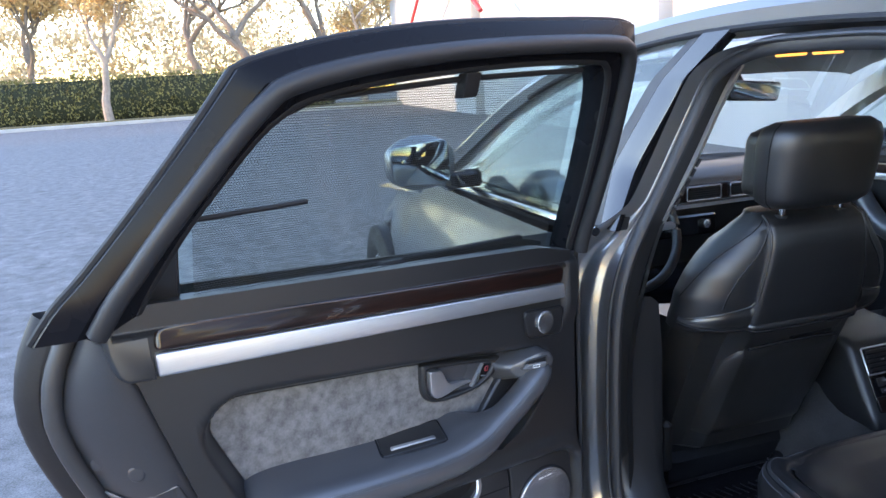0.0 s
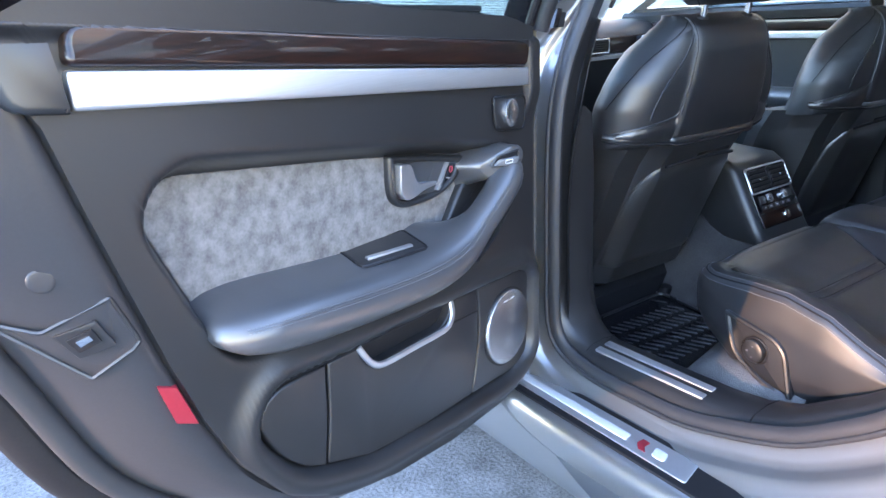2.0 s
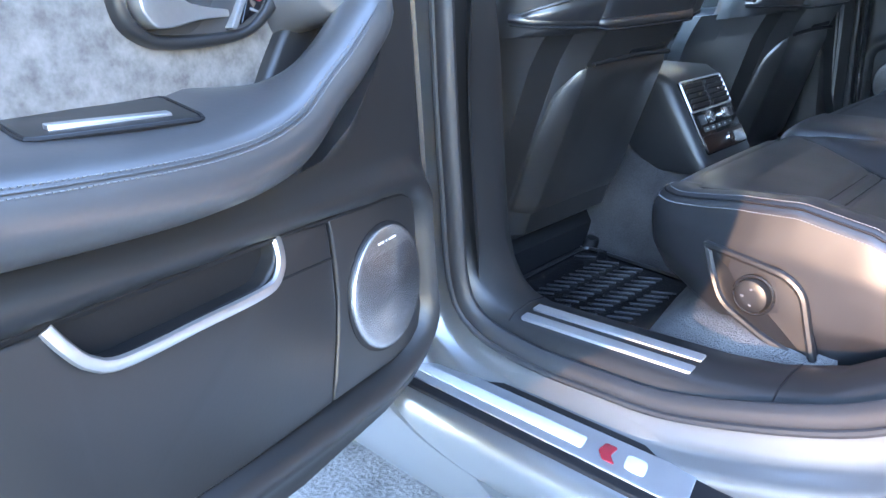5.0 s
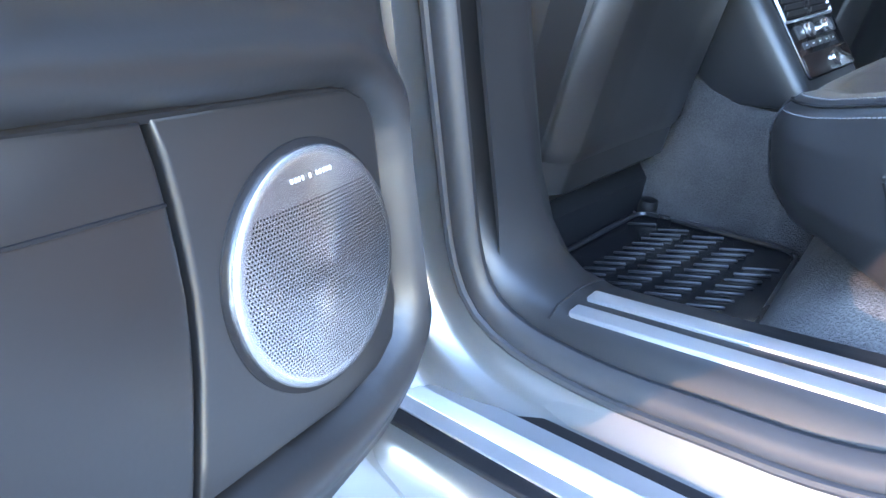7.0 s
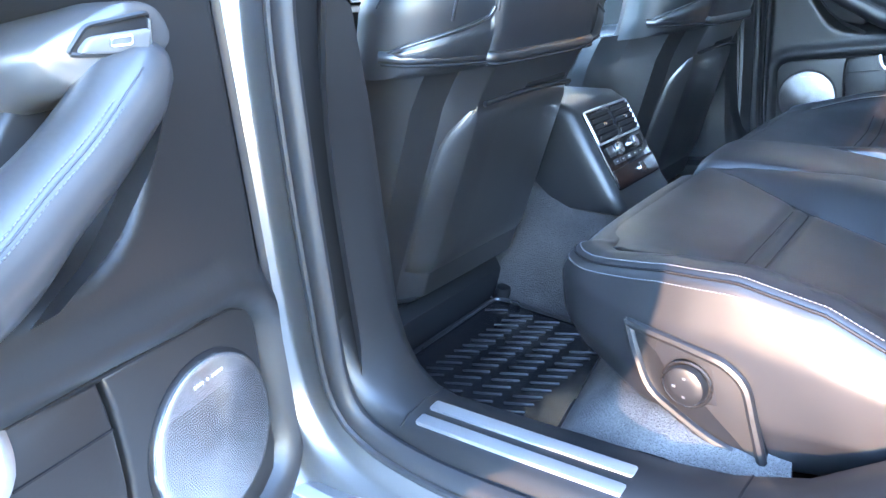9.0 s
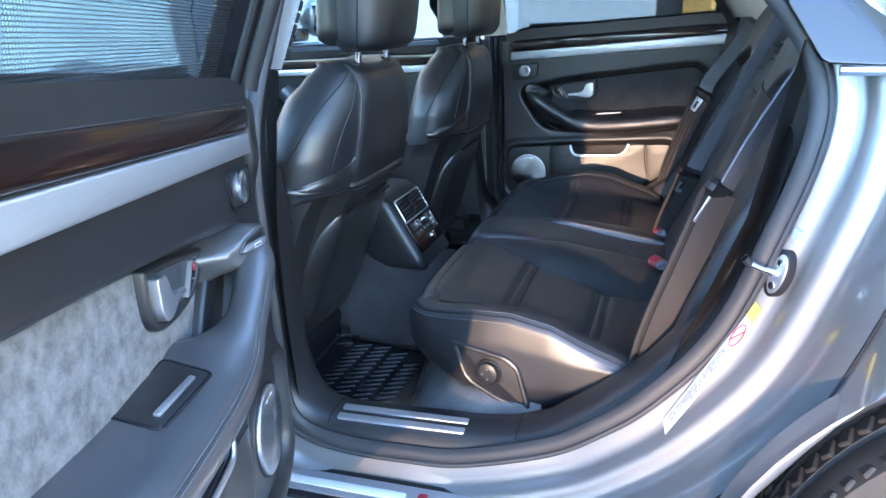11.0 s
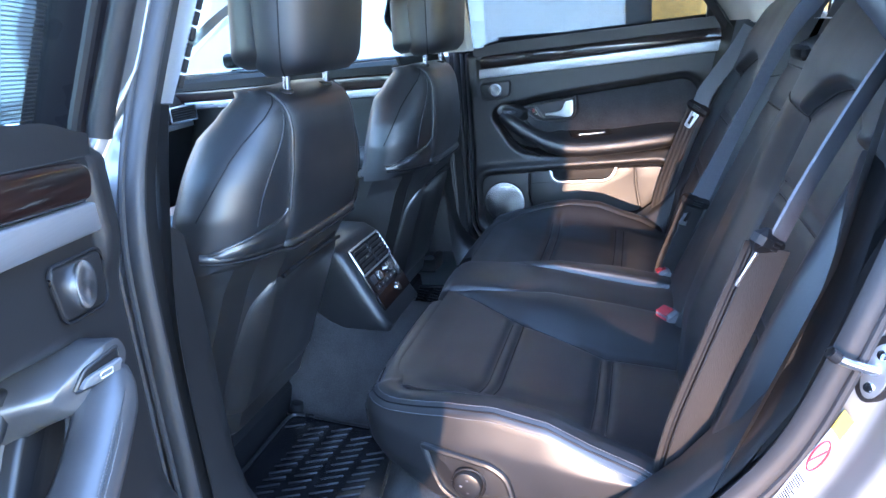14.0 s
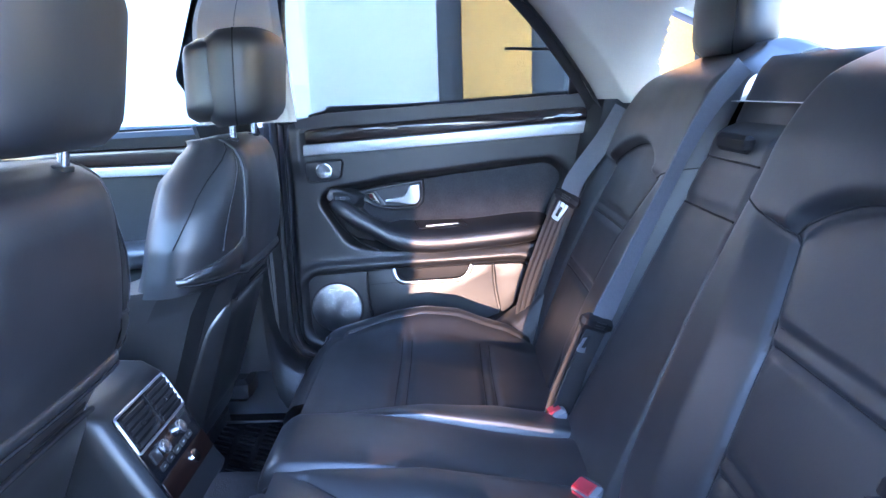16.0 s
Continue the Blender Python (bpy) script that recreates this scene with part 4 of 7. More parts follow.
    mesh_ob("lid_pull", slab(rpoly([(0.290, -0.004), (0.372, -0.010), (0.373, -0.003), (0.291, 0.003)], 0.002, 3), lambda a, b, c: (a, b, lid_top(a, b) + c), 0.0, 0.0048, 0.0012), SATIN, l1, "chrome pull bar", m)
    mesh_ob("lid_gap", tube([(a, b, lid_top(a, b) + 0.0004) for a, b in inset(lid, -0.0022)], 0.0016, 5, closed=True), RUBBER, l1, "", m)
    # blade that closes the grip's underside to the lining, and the dark wall behind the grip
    blade = [[(interp(k, [0, 0.4, 0.75, 1], [0.052, 0.082, 0.124, 0.172]), 0.026 * (1 - c) - 0.004 * c, interp(k, [0, 0.4, 0.75, 1], [0.884, 0.838, 0.800, 0.776]) - 0.014 * c) for c in (0.0, 0.3, 0.65, 1.0)] for k in [i / 14 for i in range(15)]]
    mesh_ob("grip_web", loft(blade, caps=False, closed=False), pad_skin, d, "", m, sharp=60)
    back = rpoly([(0.050, 0.905), (0.124, 0.880), (0.148, 0.852), (0.176, 0.815), (0.160, 0.785), (0.10, 0.80), (0.06, 0.85)], 0.012, 4)
    mesh_ob("grip_hollow", slab(back, lambda a, b, c: (a, c, b), -0.06, -0.030, 0.006, 3), PLASTIC, d, "", m, sharp=60)
    # window switch pod: a wedge from the lining to the head of the grip
    base = rpoly([(0.146, 0.908), (0.114, 0.925), (0.075, 0.939), (0.045, 0.934), (0.040, 0.905), (0.090, 0.868), (0.130, 0.866)], [0.010, 0.02, 0.02, 0.012, 0.012, 0.02, 0.012], 5)
    crest = rpoly([(0.124, 0.905), (0.104, 0.920), (0.078, 0.933), (0.054, 0.930), (0.046, 0.910), (0.075, 0.892), (0.108, 0.889)], [0.010, 0.015, 0.015, 0.010, 0.010, 0.015, 0.012], 5)

    def pod_v(a, b):
        return interp(a, [0.045, 0.075, 0.105, 0.13], [0.030, 0.027, 0.012, -0.006])
    rows = [[(a, -0.05, b) for a, b in base]]
    for f, o in ((0.55, -0.010), (0.85, -0.003), (0.95, -0.0008), (1.0, 0.0)):
        rows.append([(a0 + (a1 - a0) * f, -0.05 + (pod_v(a1, b1) + 0.05) * (f if f < 0.8 else 1) + (o if f > 0.8 else 0), b0 + (b1 - b0) * f) for (a0, b0), (a1, b1) in zip(base, crest)])
    rows.append([(a, pod_v(a, b) + 0.0012, b) for a, b in inset(crest, 0.005)])
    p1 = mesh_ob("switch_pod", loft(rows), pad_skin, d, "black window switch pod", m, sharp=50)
    rec = rpoly([(0.111, 0.905), (0.100, 0.920), (0.064, 0.926), (0.068, 0.902)], 0.004, 4)
    mesh_ob("switch_hollow", slab(rec, lambda a, b, c: (a, pod_v(a, b) + c, b), -0.003, 0.0020, 0.0004), RUBBER, p1, "", m)
    mesh_ob("switch_surround", tube([(a, pod_v(a, b) + 0.0022, b) for a, b in rec], 0.0016, 6, closed=True), PLASTIC, p1, "satin switch rim", m)
    sw = rpoly([(0.107, 0.905), (0.101, 0.914), (0.069, 0.917), (0.071, 0.903)], 0.003, 3)
    mesh_ob("window_switch", slab(sw, lambda a, b, c: (a, pod_v(a, b) + c + 0.003 * sstep(0.903, 0.917, b), b), 0.0, 0.0050, 0.0018), SWITCH, p1, "grey window switch", m)
    mesh_ob("switch_symbol", tube([(a, pod_v(a, b) + 0.0072, b) for a, b in rpoly([(0.093, 0.908), (0.092, 0.9125), (0.081, 0.9135), (0.082, 0.9085)], 0.001, 2)], 0.0007, 5, closed=True), WHITE_P, p1, "pale window symbol", m)
    # inner handle: framed cup, broad L-shaped chrome lever, lock button
    cup = rpoly([(0.287, 0.945), (0.209, 0.934), (0.113, 0.919), (0.125, 0.895), (0.152, 0.877), (0.183, 0.869), (0.229, 0.866), (0.264, 0.869), (0.285, 0.882), (0.289, 0.905)], [0.006, 0.05, 0.008, 0.03, 0.02, 0.03, 0.03, 0.02, 0.02, 0.02], 5)
    hole = rpoly([(0.277, 0.935), (0.208, 0.926), (0.132, 0.912), (0.143, 0.896), (0.168, 0.879), (0.200, 0.876), (0.235, 0.875), (0.262, 0.877), (0.276, 0.888), (0.279, 0.905)], [0.005, 0.05, 0.006, 0.03, 0.02, 0.03, 0.03, 0.02, 0.02, 0.02], 5)
    h = mesh_ob("door_handle", slab(inset(hole, -0.002), lambda a, b, c: (a, c, b), -0.06, -0.0425, 0.001), RUBBER, d, "black handle cup with chrome lever", m)
    mesh_ob("handle_rim", loft([[(a, -0.050, b) for a, b in inset(cup, -0.001)], [(a, -0.037, b) for a, b in cup], [(a, -0.0335, b) for a, b in inset(cup, 0.002)], [(a, -0.0325, b) for a, b in inset(cup, 0.004)],
                                [(a, -0.0328, b) for a, b in inset(hole, -0.002)], [(a, -0.0348, b) for a, b in hole], [(a, -0.045, b) for a, b in inset(hole, 0.002)]], caps=False), PLASTIC, h, "satin black handle surround", m, sharp=50)
    # the hollow's floor rises towards the lock button
    in_hole = sdist(hole)
    hv, hf = grid(lambda a, b: (0.126 + 0.158 * a, -0.0415 + 0.0060 * sstep(0.240, 0.172, 0.126 + 0.158 * a - 0.5 * (0.066 * b - 0.03)), 0.870 + 0.070 * b), 60, 30)
    hf = [q for q in hf if in_hole(sum(hv[k][0] for k in q) / 4, sum(hv[k][2] for k in q) / 4) > -0.0015]
    mesh_ob("handle_hollow", (hv, hf), SWITCH_DARK, h, "", m, sharp=70)
    lev = rpoly([(0.2755, 0.932), (0.254, 0.930), (0.248, 0.922), (0.243, 0.908), (0.234, 0.8985), (0.212, 0.8955), (0.188, 0.8935), (0.188, 0.8885), (0.222, 0.8865), (0.252, 0.8815), (0.268, 0.8815), (0.2765, 0.894)], [0.004, 0.004, 0.008, 0.012, 0.010, 0.01, 0.0015, 0.0015, 0.01, 0.01, 0.008, 0.006], 5)

    def levf(a, b, c):
        return (a, -0.042 + (c + 0.042) * (0.55 + 0.45 * sstep(0.195, 0.262, a)), b)
    mesh_ob("handle_lever", slab(lev, levf, -0.042, -0.0240, 0.0016, 4), SATIN, h, "chrome handle lever", m, sharp=60)
    lb = rpoly([(0.158, 0.9145), (0.137, 0.9105), (0.150, 0.8935), (0.176, 0.8815)], 0.003, 3)
    mesh_ob("lock_button", slab(lb, lambda a, b, c: (a, c, b), -0.045, -0.0335, 0.0015), GLOSS, h, "", m)
    lt = rpoly([(0.163, 0.9165), (0.157, 0.9155), (0.184, 0.8785), (0.190, 0.8800)], 0.0015, 3)
    mesh_ob("lock_trim", slab(lt, lambda a, b, c: (a, c, b), -0.045, -0.0308, 0.0012), SWITCH, h, "grey trim bar beside the lock button", m)
    mesh_ob("lock_symbol", tube([(a, -0.0330, b) for a, b in rpoly([(0.1535, 0.9090), (0.1475, 0.9080), (0.1500, 0.9000), (0.1560, 0.9010)], 0.001, 2)], 0.0011, 5, closed=True), RED, h, "red lock symbol", m)
    mesh_ob("lock_symbol", slab(rpoly([(0.1645, 0.8930), (0.1630, 0.8950), (0.1540, 0.8925), (0.1550, 0.8905)], 0.0005, 2), lambda a, b, c: (a, c, b), -0.038, -0.0328, 0.0003), SWITCH, h, "", m)
    # tweeter
    tq = rpoly([(0.002, 0.948), (0.082, 0.955), (0.091, 1.003), (-0.004, 0.997)], 0.012, 5)
    tw = mesh_ob("tweeter", slab(tq, lambda a, b, c: (a, c, b), -0.012, 0.0040, 0.003), PLASTIC, d, "small round tweeter in a black square surround", m)
    mesh_ob("tweeter_groove", tube([(a, 0.003, b) for a, b in inset(tq, -0.002)], 0.0016, 6, closed=True), RUBBER, tw, "", m)
    tc_, tax = Vector((0.043, 0.002, 0.977)), Vector((-0.08, 1.0, 0.0)).normalized()
    e1 = tax.cross(Vector((0, 0, 1))).normalized()
    dome = [[tc_ + tax * hh + (e1 * math.cos(q) + Vector((0, 0, 1)) * math.sin(q)) * rr for q in [2 * math.pi * i / 40 for i in range(40)]] for rr, hh in ((0.0215, -0.004), (0.0212, 0.0055), (0.0195, 0.0070), (0.015, 0.0074), (0.009, 0.0070), (0.003, 0.0066))]
    mesh_ob("tweeter_cap", loft(dome), GRILLE_PLAIN, tw, "turned aluminium tweeter cap", m, sharp=40, polar=(0.043, 0.977))
    # lower pocket lining, three panels
    lo = m @ Matrix.Translation((0, 0, 0.006))
    def split(w, o):
        return interp(w, [0.53, 0.56, 0.60, 0.63, 0.66, 0.69, 0.72], [0.160, 0.150, 0.139, 0.1345, 0.133, 0.134, 0.138]) + o

    def split2(w, o):
        return interp(w, [0.58, 0.61, 0.63, 0.66, 0.69, 0.72], [0.476, 0.471, 0.467, 0.463, 0.461, 0.459]) + o
    up1 = [0.533 + 0.174 * i / 9 for i in range(10)]
    up2 = [0.584 + 0.133 * i / 7 for i in range(8)]
    seg = [("speaker_panel", [(-0.020, 0.680), (-0.014, 0.695), (0.000, 0.701), (0.06, 0.704)] + [(split(w, -0.002), w) for w in up1[::-1]] + [(0.05, 0.524), (0.01, 0.528), (-0.010, 0.540), (-0.018, 0.562)]),
           ("map_pocket", [(split(w, 0.002), w) for w in up1] + [(0.205, 0.7125)] + rpoly([(0.205, 0.7125), (0.210, 0.694), (0.228, 0.679), (0.370, 0.681), (0.392, 0.694), (0.404, 0.7165)], [0.001, 0.006, 0.010, 0.010, 0.006, 0.001], 4)[4:-4] + [(0.404, 0.7165)]
            + [(split2(w, -0.002), w) for w in up2[::-1]] + [(0.40, 0.556), (0.34, 0.547), (0.28, 0.540), (0.22, 0.536)]),
           ("rear_pocket_cover", [(split2(w, 0.002), w) for w in up2] + [(0.505, 0.719), (0.530, 0.718), (0.550, 0.711), (0.562, 0.698), (0.564, 0.682), (0.558, 0.664), (0.546, 0.641), (0.530, 0.620), (0.508, 0.600)])]
    for name, pl in seg:
        mesh_ob(name, slab(pl, lambda a, b, c: (a, c, b), -0.03, -0.003, 0.0035, 3), PLASTIC, d, {"map_pocket": "black map pocket front with open mouth"}.get(name, ""), lo, sharp=60)
    mesh_ob("pocket_groove", tube([(0.137 + 0.070 * i / 8, -0.0028, 0.672 + 0.004 * i / 8) for i in range(9)], 0.0011, 5), RUBBER, d, "", lo)
    mouth = [(0.203, -0.006, 0.712), (0.206, -0.001, 0.697), (0.213, 0.001, 0.684), (0.232, 0.002, 0.676), (0.300, 0.002, 0.677), (0.365, 0.002, 0.679), (0.386, 0.001, 0.688), (0.397, 0.000, 0.702), (0.404, -0.004, 0.717)]
    mesh_ob("pocket_rim", tube(curve(mouth, 40), prof=[(0.005 * math.cos(a), 0.0035 * math.sin(a)) for a in [i * math.pi / 4 for i in range(8)]], up=(0, 1, 0)), SATIN, d, "satin chrome pocket rim", lo)
    # Shallow well in black: the shade inside the pocket is put into its colour.
    mesh_ob("pocket_well", slab(rpoly([(0.200, 0.722), (0.408, 0.726), (0.40, 0.678), (0.208, 0.672)], 0.01, 4), lambda a, b, c: (a, c, b), -0.06, -0.0185, 0.002), RUBBER, d, "", lo)
    # Black tube along the bin's top edge stands for its shadow line.
    gap = [(a, b) for a, b in inset(BIN, 0.004) if b > 0.685]
    gap.sort()
    mesh_ob("bin_lip_shade", tube([(a, -0.007, b) for a, b in gap], 0.0042, 6), RUBBER, d, "", lo)
    # woofer
    c = (0.052, 0.613)
    rings = []
    for r, v in ((0.0655, -0.004), (0.0655, 0.0015), (0.0645, 0.0028), (0.060, 0.0034), (0.040, 0.0050), (0.020, 0.0062), (0.004, 0.0068)):
        rings.append([(c[0] + r * math.cos(q), v, c[1] + r * math.sin(q)) for q in [2 * math.pi * i / 64 for i in range(64)]])
    wf = mesh_ob("speaker_grille", loft(rings), GRILLE, d, "round perforated aluminium speaker grille", lo, sharp=60, uv=lambda p: (p.x - c[0], p.z - c[1]), polar=c)
    # Flat dark ring on the solid panel stands for a shaded recess.
    mesh_ob("speaker_recess_shade", loft([[(c[0] + r * math.cos(q), v, c[1] + r * math.sin(q)) for q in [2 * math.pi * i / 64 for i in range(64)]] for r, v in ((0.0655, -0.008), (0.0655, -0.0018), (0.0690, -0.0018), (0.0700, -0.008))], caps=False), RUBBER, wf, "", lo)
    bars = []
    for i in range(12):
        if i in (4, 6):
            continue
        bars.append(box(c[0] + 0.016 - i * 0.0028, 0.0040, c[1] + 0.0512, 0.0013, 0.0010, 0.0024, 0.0002))
    mesh_ob("maker_mark", join(*bars), WHITE_P, wf, "small white maker's lettering as bars", lo)


def door_shell(d, m):
    # cover strip round the lining, perimeter seal and painted edge
    inner = curve([(s, w, 0) for s, w in ((-0.052, 1.10), (-0.052, 0.60), (-0.030, 0.522), (0.02, 0.497), (0.08, 0.490), (0.22, 0.492), (0.357, 0.511), (0.466, 0.545), (0.545, 0.597), (0.597, 0.666), (0.630, 0.738), (0.655, 0.81), (0.685, 0.912), (0.705, 0.983), (0.718, 1.03), (0.732, 1.07), (0.742, 1.10))], 80)
    outer = curve([(s, w, 0) for s, w in ((-0.085, 1.10), (-0.085, 0.60), (-0.070, 0.50), (-0.03, 0.465), (0.08, 0.452), (0.22, 0.452), (0.38, 0.474), (0.50, 0.516), (0.60, 0.578), (0.690, 0.676), (0.745, 0.807), (0.781, 0.898), (0.801, 0.969), (0.802, 1.013), (0.790, 1.058), (0.768, 1.10))], 80)
    k = 80
    rings = []
    for f, v in ((0.0, -0.012), (0.10, -0.006), (0.28, -0.010), (0.50, -0.022), (0.75, -0.045), (0.92, -0.068), (1.0, -0.085)):
        rings.append([(inner[i].x + (outer[i].x - inner[i].x) * f, v, inner[i].y + (outer[i].y - inner[i].y) * f) for i in range(k)])

    def grown(off, v):
        r = []
        for i in range(k):
            t = outer[min(k - 1, i + 1)] - outer[max(0, i - 1)]
            nn = Vector((t.y, -t.x, 0)).normalized()
            if nn.dot(outer[i] - Vector((0.35, 0.85, 0))) < 0:
                nn = -nn
            p = outer[i] + nn * off
            r.append((p.x, v, p.y))
        return r
    dark = SHUT
    mesh_ob("shut_face", loft(rings, caps=False, closed=False), dark, d, "dark grey door shut face", m, sharp=60)
    mesh_ob("perimeter_seal", tube([Vector(q) for q in grown(0.010, -0.086)], 0.013, 10, up=(0, 1, 0)), SEAL, d, "grey rubber perimeter seal", m)
    mesh_ob("seal_carrier", loft([rings[-1], grown(0.016, -0.100), grown(0.026, -0.104)], caps=False, closed=False), RUBBER, d, "", m)
    rings = [grown(0.024, -0.102), grown(0.036, -0.108), grown(0.046, -0.116), grown(0.050, -0.126), grown(0.049, -0.142)]
    mesh_ob("skin_edge", loft(rings, caps=False, closed=False), RUBBER, d, "black edge of the door skin", m)
    # outer skin
    skin = [(x, w) for x, v, w in rings[-1]]

    def bulge(w):
        return -0.140 - 0.035 * math.sin(max(0, min(1, (w - 0.42) / 0.75)) * math.pi)
    n = 16
    lines = []
    for j in range(n + 1):
        f = j / n
        lines.append([(0.36 + (x - 0.36) * (1 - f), bulge(0.80 + (w - 0.80) * (1 - f)) if f > 0 else -0.140, 0.80 + (w - 0.80) * (1 - f)) for x, w in skin])
    mesh_ob("outer_skin", loft(lines, caps=False, closed=True), PAINT, d, "silver outer door skin", m)
    # latch in the rear shut face, red marker lamp and plugs
    def on_face(f, w, o):
        """A point on the rear shut face: f across it, height w, o out of it."""
        ws = [p.y for p in inner[45:]]
        si = interp(w, ws, [p.x for p in inner[45:]])
        so = interp(w, [p.y for p in outer[45:]], [p.x for p in outer[45:]])
        v = interp(f, [0, 0.28, 0.5, 0.75, 0.92, 1.0], [-0.008, -0.010, -0.022, -0.045, -0.068, -0.085])
        n = Vector((0.45, 0.89, 0))
        return tuple(Vector((si + (so - si) * f, v, w)) + n * o)
    lq = rpoly([(0.98, 0.880), (0.72, 0.866), (0.14, 0.890), (0.10, 0.842), (0.20, 0.836), (0.62, 0.812)], [0.03, 0.03, 0.01, 0.01, 0.02, 0.02], 4)
    la = mesh_ob("door_latch", slab(lq, lambda a, b, c: on_face(a, b, c), -0.004, 0.004, 0.0008, 2), dark, d, "dark latch cover plate", m)
    mesh_ob("latch_rim", tube([on_face(a, b, 0.004) for a, b in lq], 0.0022, 6, closed=True), PLASTIC, la, "", m)
    mesh_ob("latch_cup", slab(rpoly([(0.66, 0.862), (0.34, 0.872), (0.30, 0.846), (0.60, 0.836)], 0.006, 3), lambda a, b, c: on_face(a, b, c), 0.001, 0.0055, 0.0005, 2), PLASTIC, la, "", m)
    mesh_ob("latch_slot", slab(rpoly([(0.60, 0.857), (0.40, 0.866), (0.38, 0.852), (0.57, 0.843)], 0.003, 3), lambda a, b, c: on_face(a, b, c), 0.003, 0.0066, 0.0005, 2), RUBBER, la, "", m)
    mesh_ob("latch_claw", slab(rpoly([(0.55, 0.855), (0.44, 0.860), (0.43, 0.855), (0.54, 0.849)], 0.001, 2), lambda a, b, c: on_face(a, b, c), 0.005, 0.0075, 0.0005, 2), CHROME, la, "", m)
    mesh_ob("marker_lamp", slab(rpoly([(0.03, 0.782), (0.21, 0.790), (0.25, 0.744), (0.05, 0.733)], 0.004, 3), lambda a, b, c: on_face(a, b, c), -0.004, 0.0060, 0.0014, 2), RED, d, "red door warning lamp", m)
    mesh_ob("screw_plug", bolt(on_face(0.52, 0.915, -0.002), (0.45, 0.89, 0), 0.011, 0.004, 16), dark, d, "", m)
    mesh_ob("screw_plug", bolt(on_face(0.88, 0.925, -0.003), (0.6, 0.8, 0), 0.009, 0.004, 16), dark, d, "", m)
    # rounded end of the belt pad
    pe = rpoly([(0.7005, 1.048), (0.742, 1.052), (0.754, 1.100), (0.740, 1.140), (0.7005, 1.147)], [0.002, 0.012, 0.02, 0.025, 0.002], 5)
    mesh_ob("belt_pad_end", slab(pe, lambda a, b, c: (a, c - 0.028 * sstep(1.112, 1.147, b) - 0.02 * sstep(0.728, 0.756, a), b), -0.05, 0.014, 0.006, 4), PLASTIC, d, "", m, sharp=60)


SWITCH_DARK = mat("dark_grey_handle_plastic", (0.05, 0.052, 0.058), 0.28, var=0.06, scale=(5, 200), bump=0.0, fine=0.1)
SWITCH = mat("grey_switch", (0.16, 0.165, 0.18), 0.4, var=0.05, scale=(5, 200), bump=0.0, fine=0.1)
SHUT = mat("shut_face_trim", (0.034, 0.034, 0.038), 0.38, var=0.08, scale=(4, 300), bump=0.1)


def grille_mat(name="perforated_aluminium", holes=True):
    m, n, l, b, tc = node_mat(name)
    b.inputs["Metallic"].default_value, b.inputs["Roughness"].default_value = 0.95, 0.27
    b.inputs["Anisotropic"].default_value = 0.92
    tg = n.new("ShaderNodeTangent")
    tg.direction_type = "UV_MAP"
    tg.uv_map = "Polar"
    l.new(tg.outputs[0], b.inputs["Tangent"])
    uv = n.new("ShaderNodeUVMap")
    uv.uv_map = "UVMap"
    sp = n.new("ShaderNodeSeparateXYZ")
    l.new(uv.outputs[0], sp.inputs[0])

    def op(kind, a, c=None):
        o = n.new("ShaderNodeMath")
        o.operation = kind
        for i, v in enumerate((a, c)):
            if v is None:
                continue
            if isinstance(v, (int, float)):
                o.inputs[i].default_value = v
            else:
                l.new(v, o.inputs[i])
        return o.outputs[0]
    p = 0.0021
    row = op("DIVIDE", sp.outputs["Y"], p)
    odd = op("MULTIPLY", op("MODULO", op("FLOOR", op("ADD", row, 1000.0)), 2.0), 0.5)
    u = op("SUBTRACT", op("FRACT", op("ADD", op("DIVIDE", sp.outputs["X"], p), op("ADD", odd, 100.0))), 0.5)
    v = op("SUBTRACT", op("FRACT", op("ADD", row, 100.0)), 0.5)
    d = op("ADD", op("MULTIPLY", u, u), op("MULTIPLY", v, v))
    r2 = op("ADD", op("MULTIPLY", sp.outputs["X"], sp.outputs["X"]), op("MULTIPLY", sp.outputs["Y"], sp.outputs["Y"]))
    zone = op("MULTIPLY", op("LESS_THAN", r2, 0.0595 ** 2), op("LESS_THAN", sp.outputs["Y"], 0.040))
    hole = op("MULTIPLY", op("LESS_THAN", d, 0.085), zone)
    mx = n.new("ShaderNodeMix")
    mx.data_type = "RGBA"
    mx.inputs["A"].default_value, mx.inputs["B"].default_value = (0.56, 0.57, 0.59, 1), (0.02, 0.02, 0.02, 1)
    if holes:
        l.new(hole, mx.inputs["Factor"])
    else:
        mx.inputs["Factor"].default_value = 0.0
    l.new(mx.outputs["Result"], b.inputs["Base Color"])
    # turned finish: fine concentric relief
    wv = n.new("ShaderNodeMath")
    wv.operation = "SINE"
    l.new(op("MULTIPLY", op("SQRT", r2), 9000.0), wv.inputs[0])
    bp = n.new("ShaderNodeBump")
    bp.inputs["Strength"].default_value, bp.inputs["Distance"].default_value = 0.25, 0.0001
    l.new(wv.outputs[0], bp.inputs["Height"])
    l.new(bp.outputs[0], b.inputs["Normal"])
    return m


GRILLE = grille_mat()
GRILLE_PLAIN = grille_mat("turned_aluminium", False)
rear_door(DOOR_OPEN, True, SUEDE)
rear_door(DOOR_SHUT, False, SUEDE_SHADED)

# ---- front seats ----
def rear_y(z):
    """The seat back's rear face, leaning back with height."""
    return interp(z, [0.45, 0.52, 0.787, 0.90, 1.06, 1.30], [0.115, 0.088, -0.026, -0.068, -0.108, -0.160])


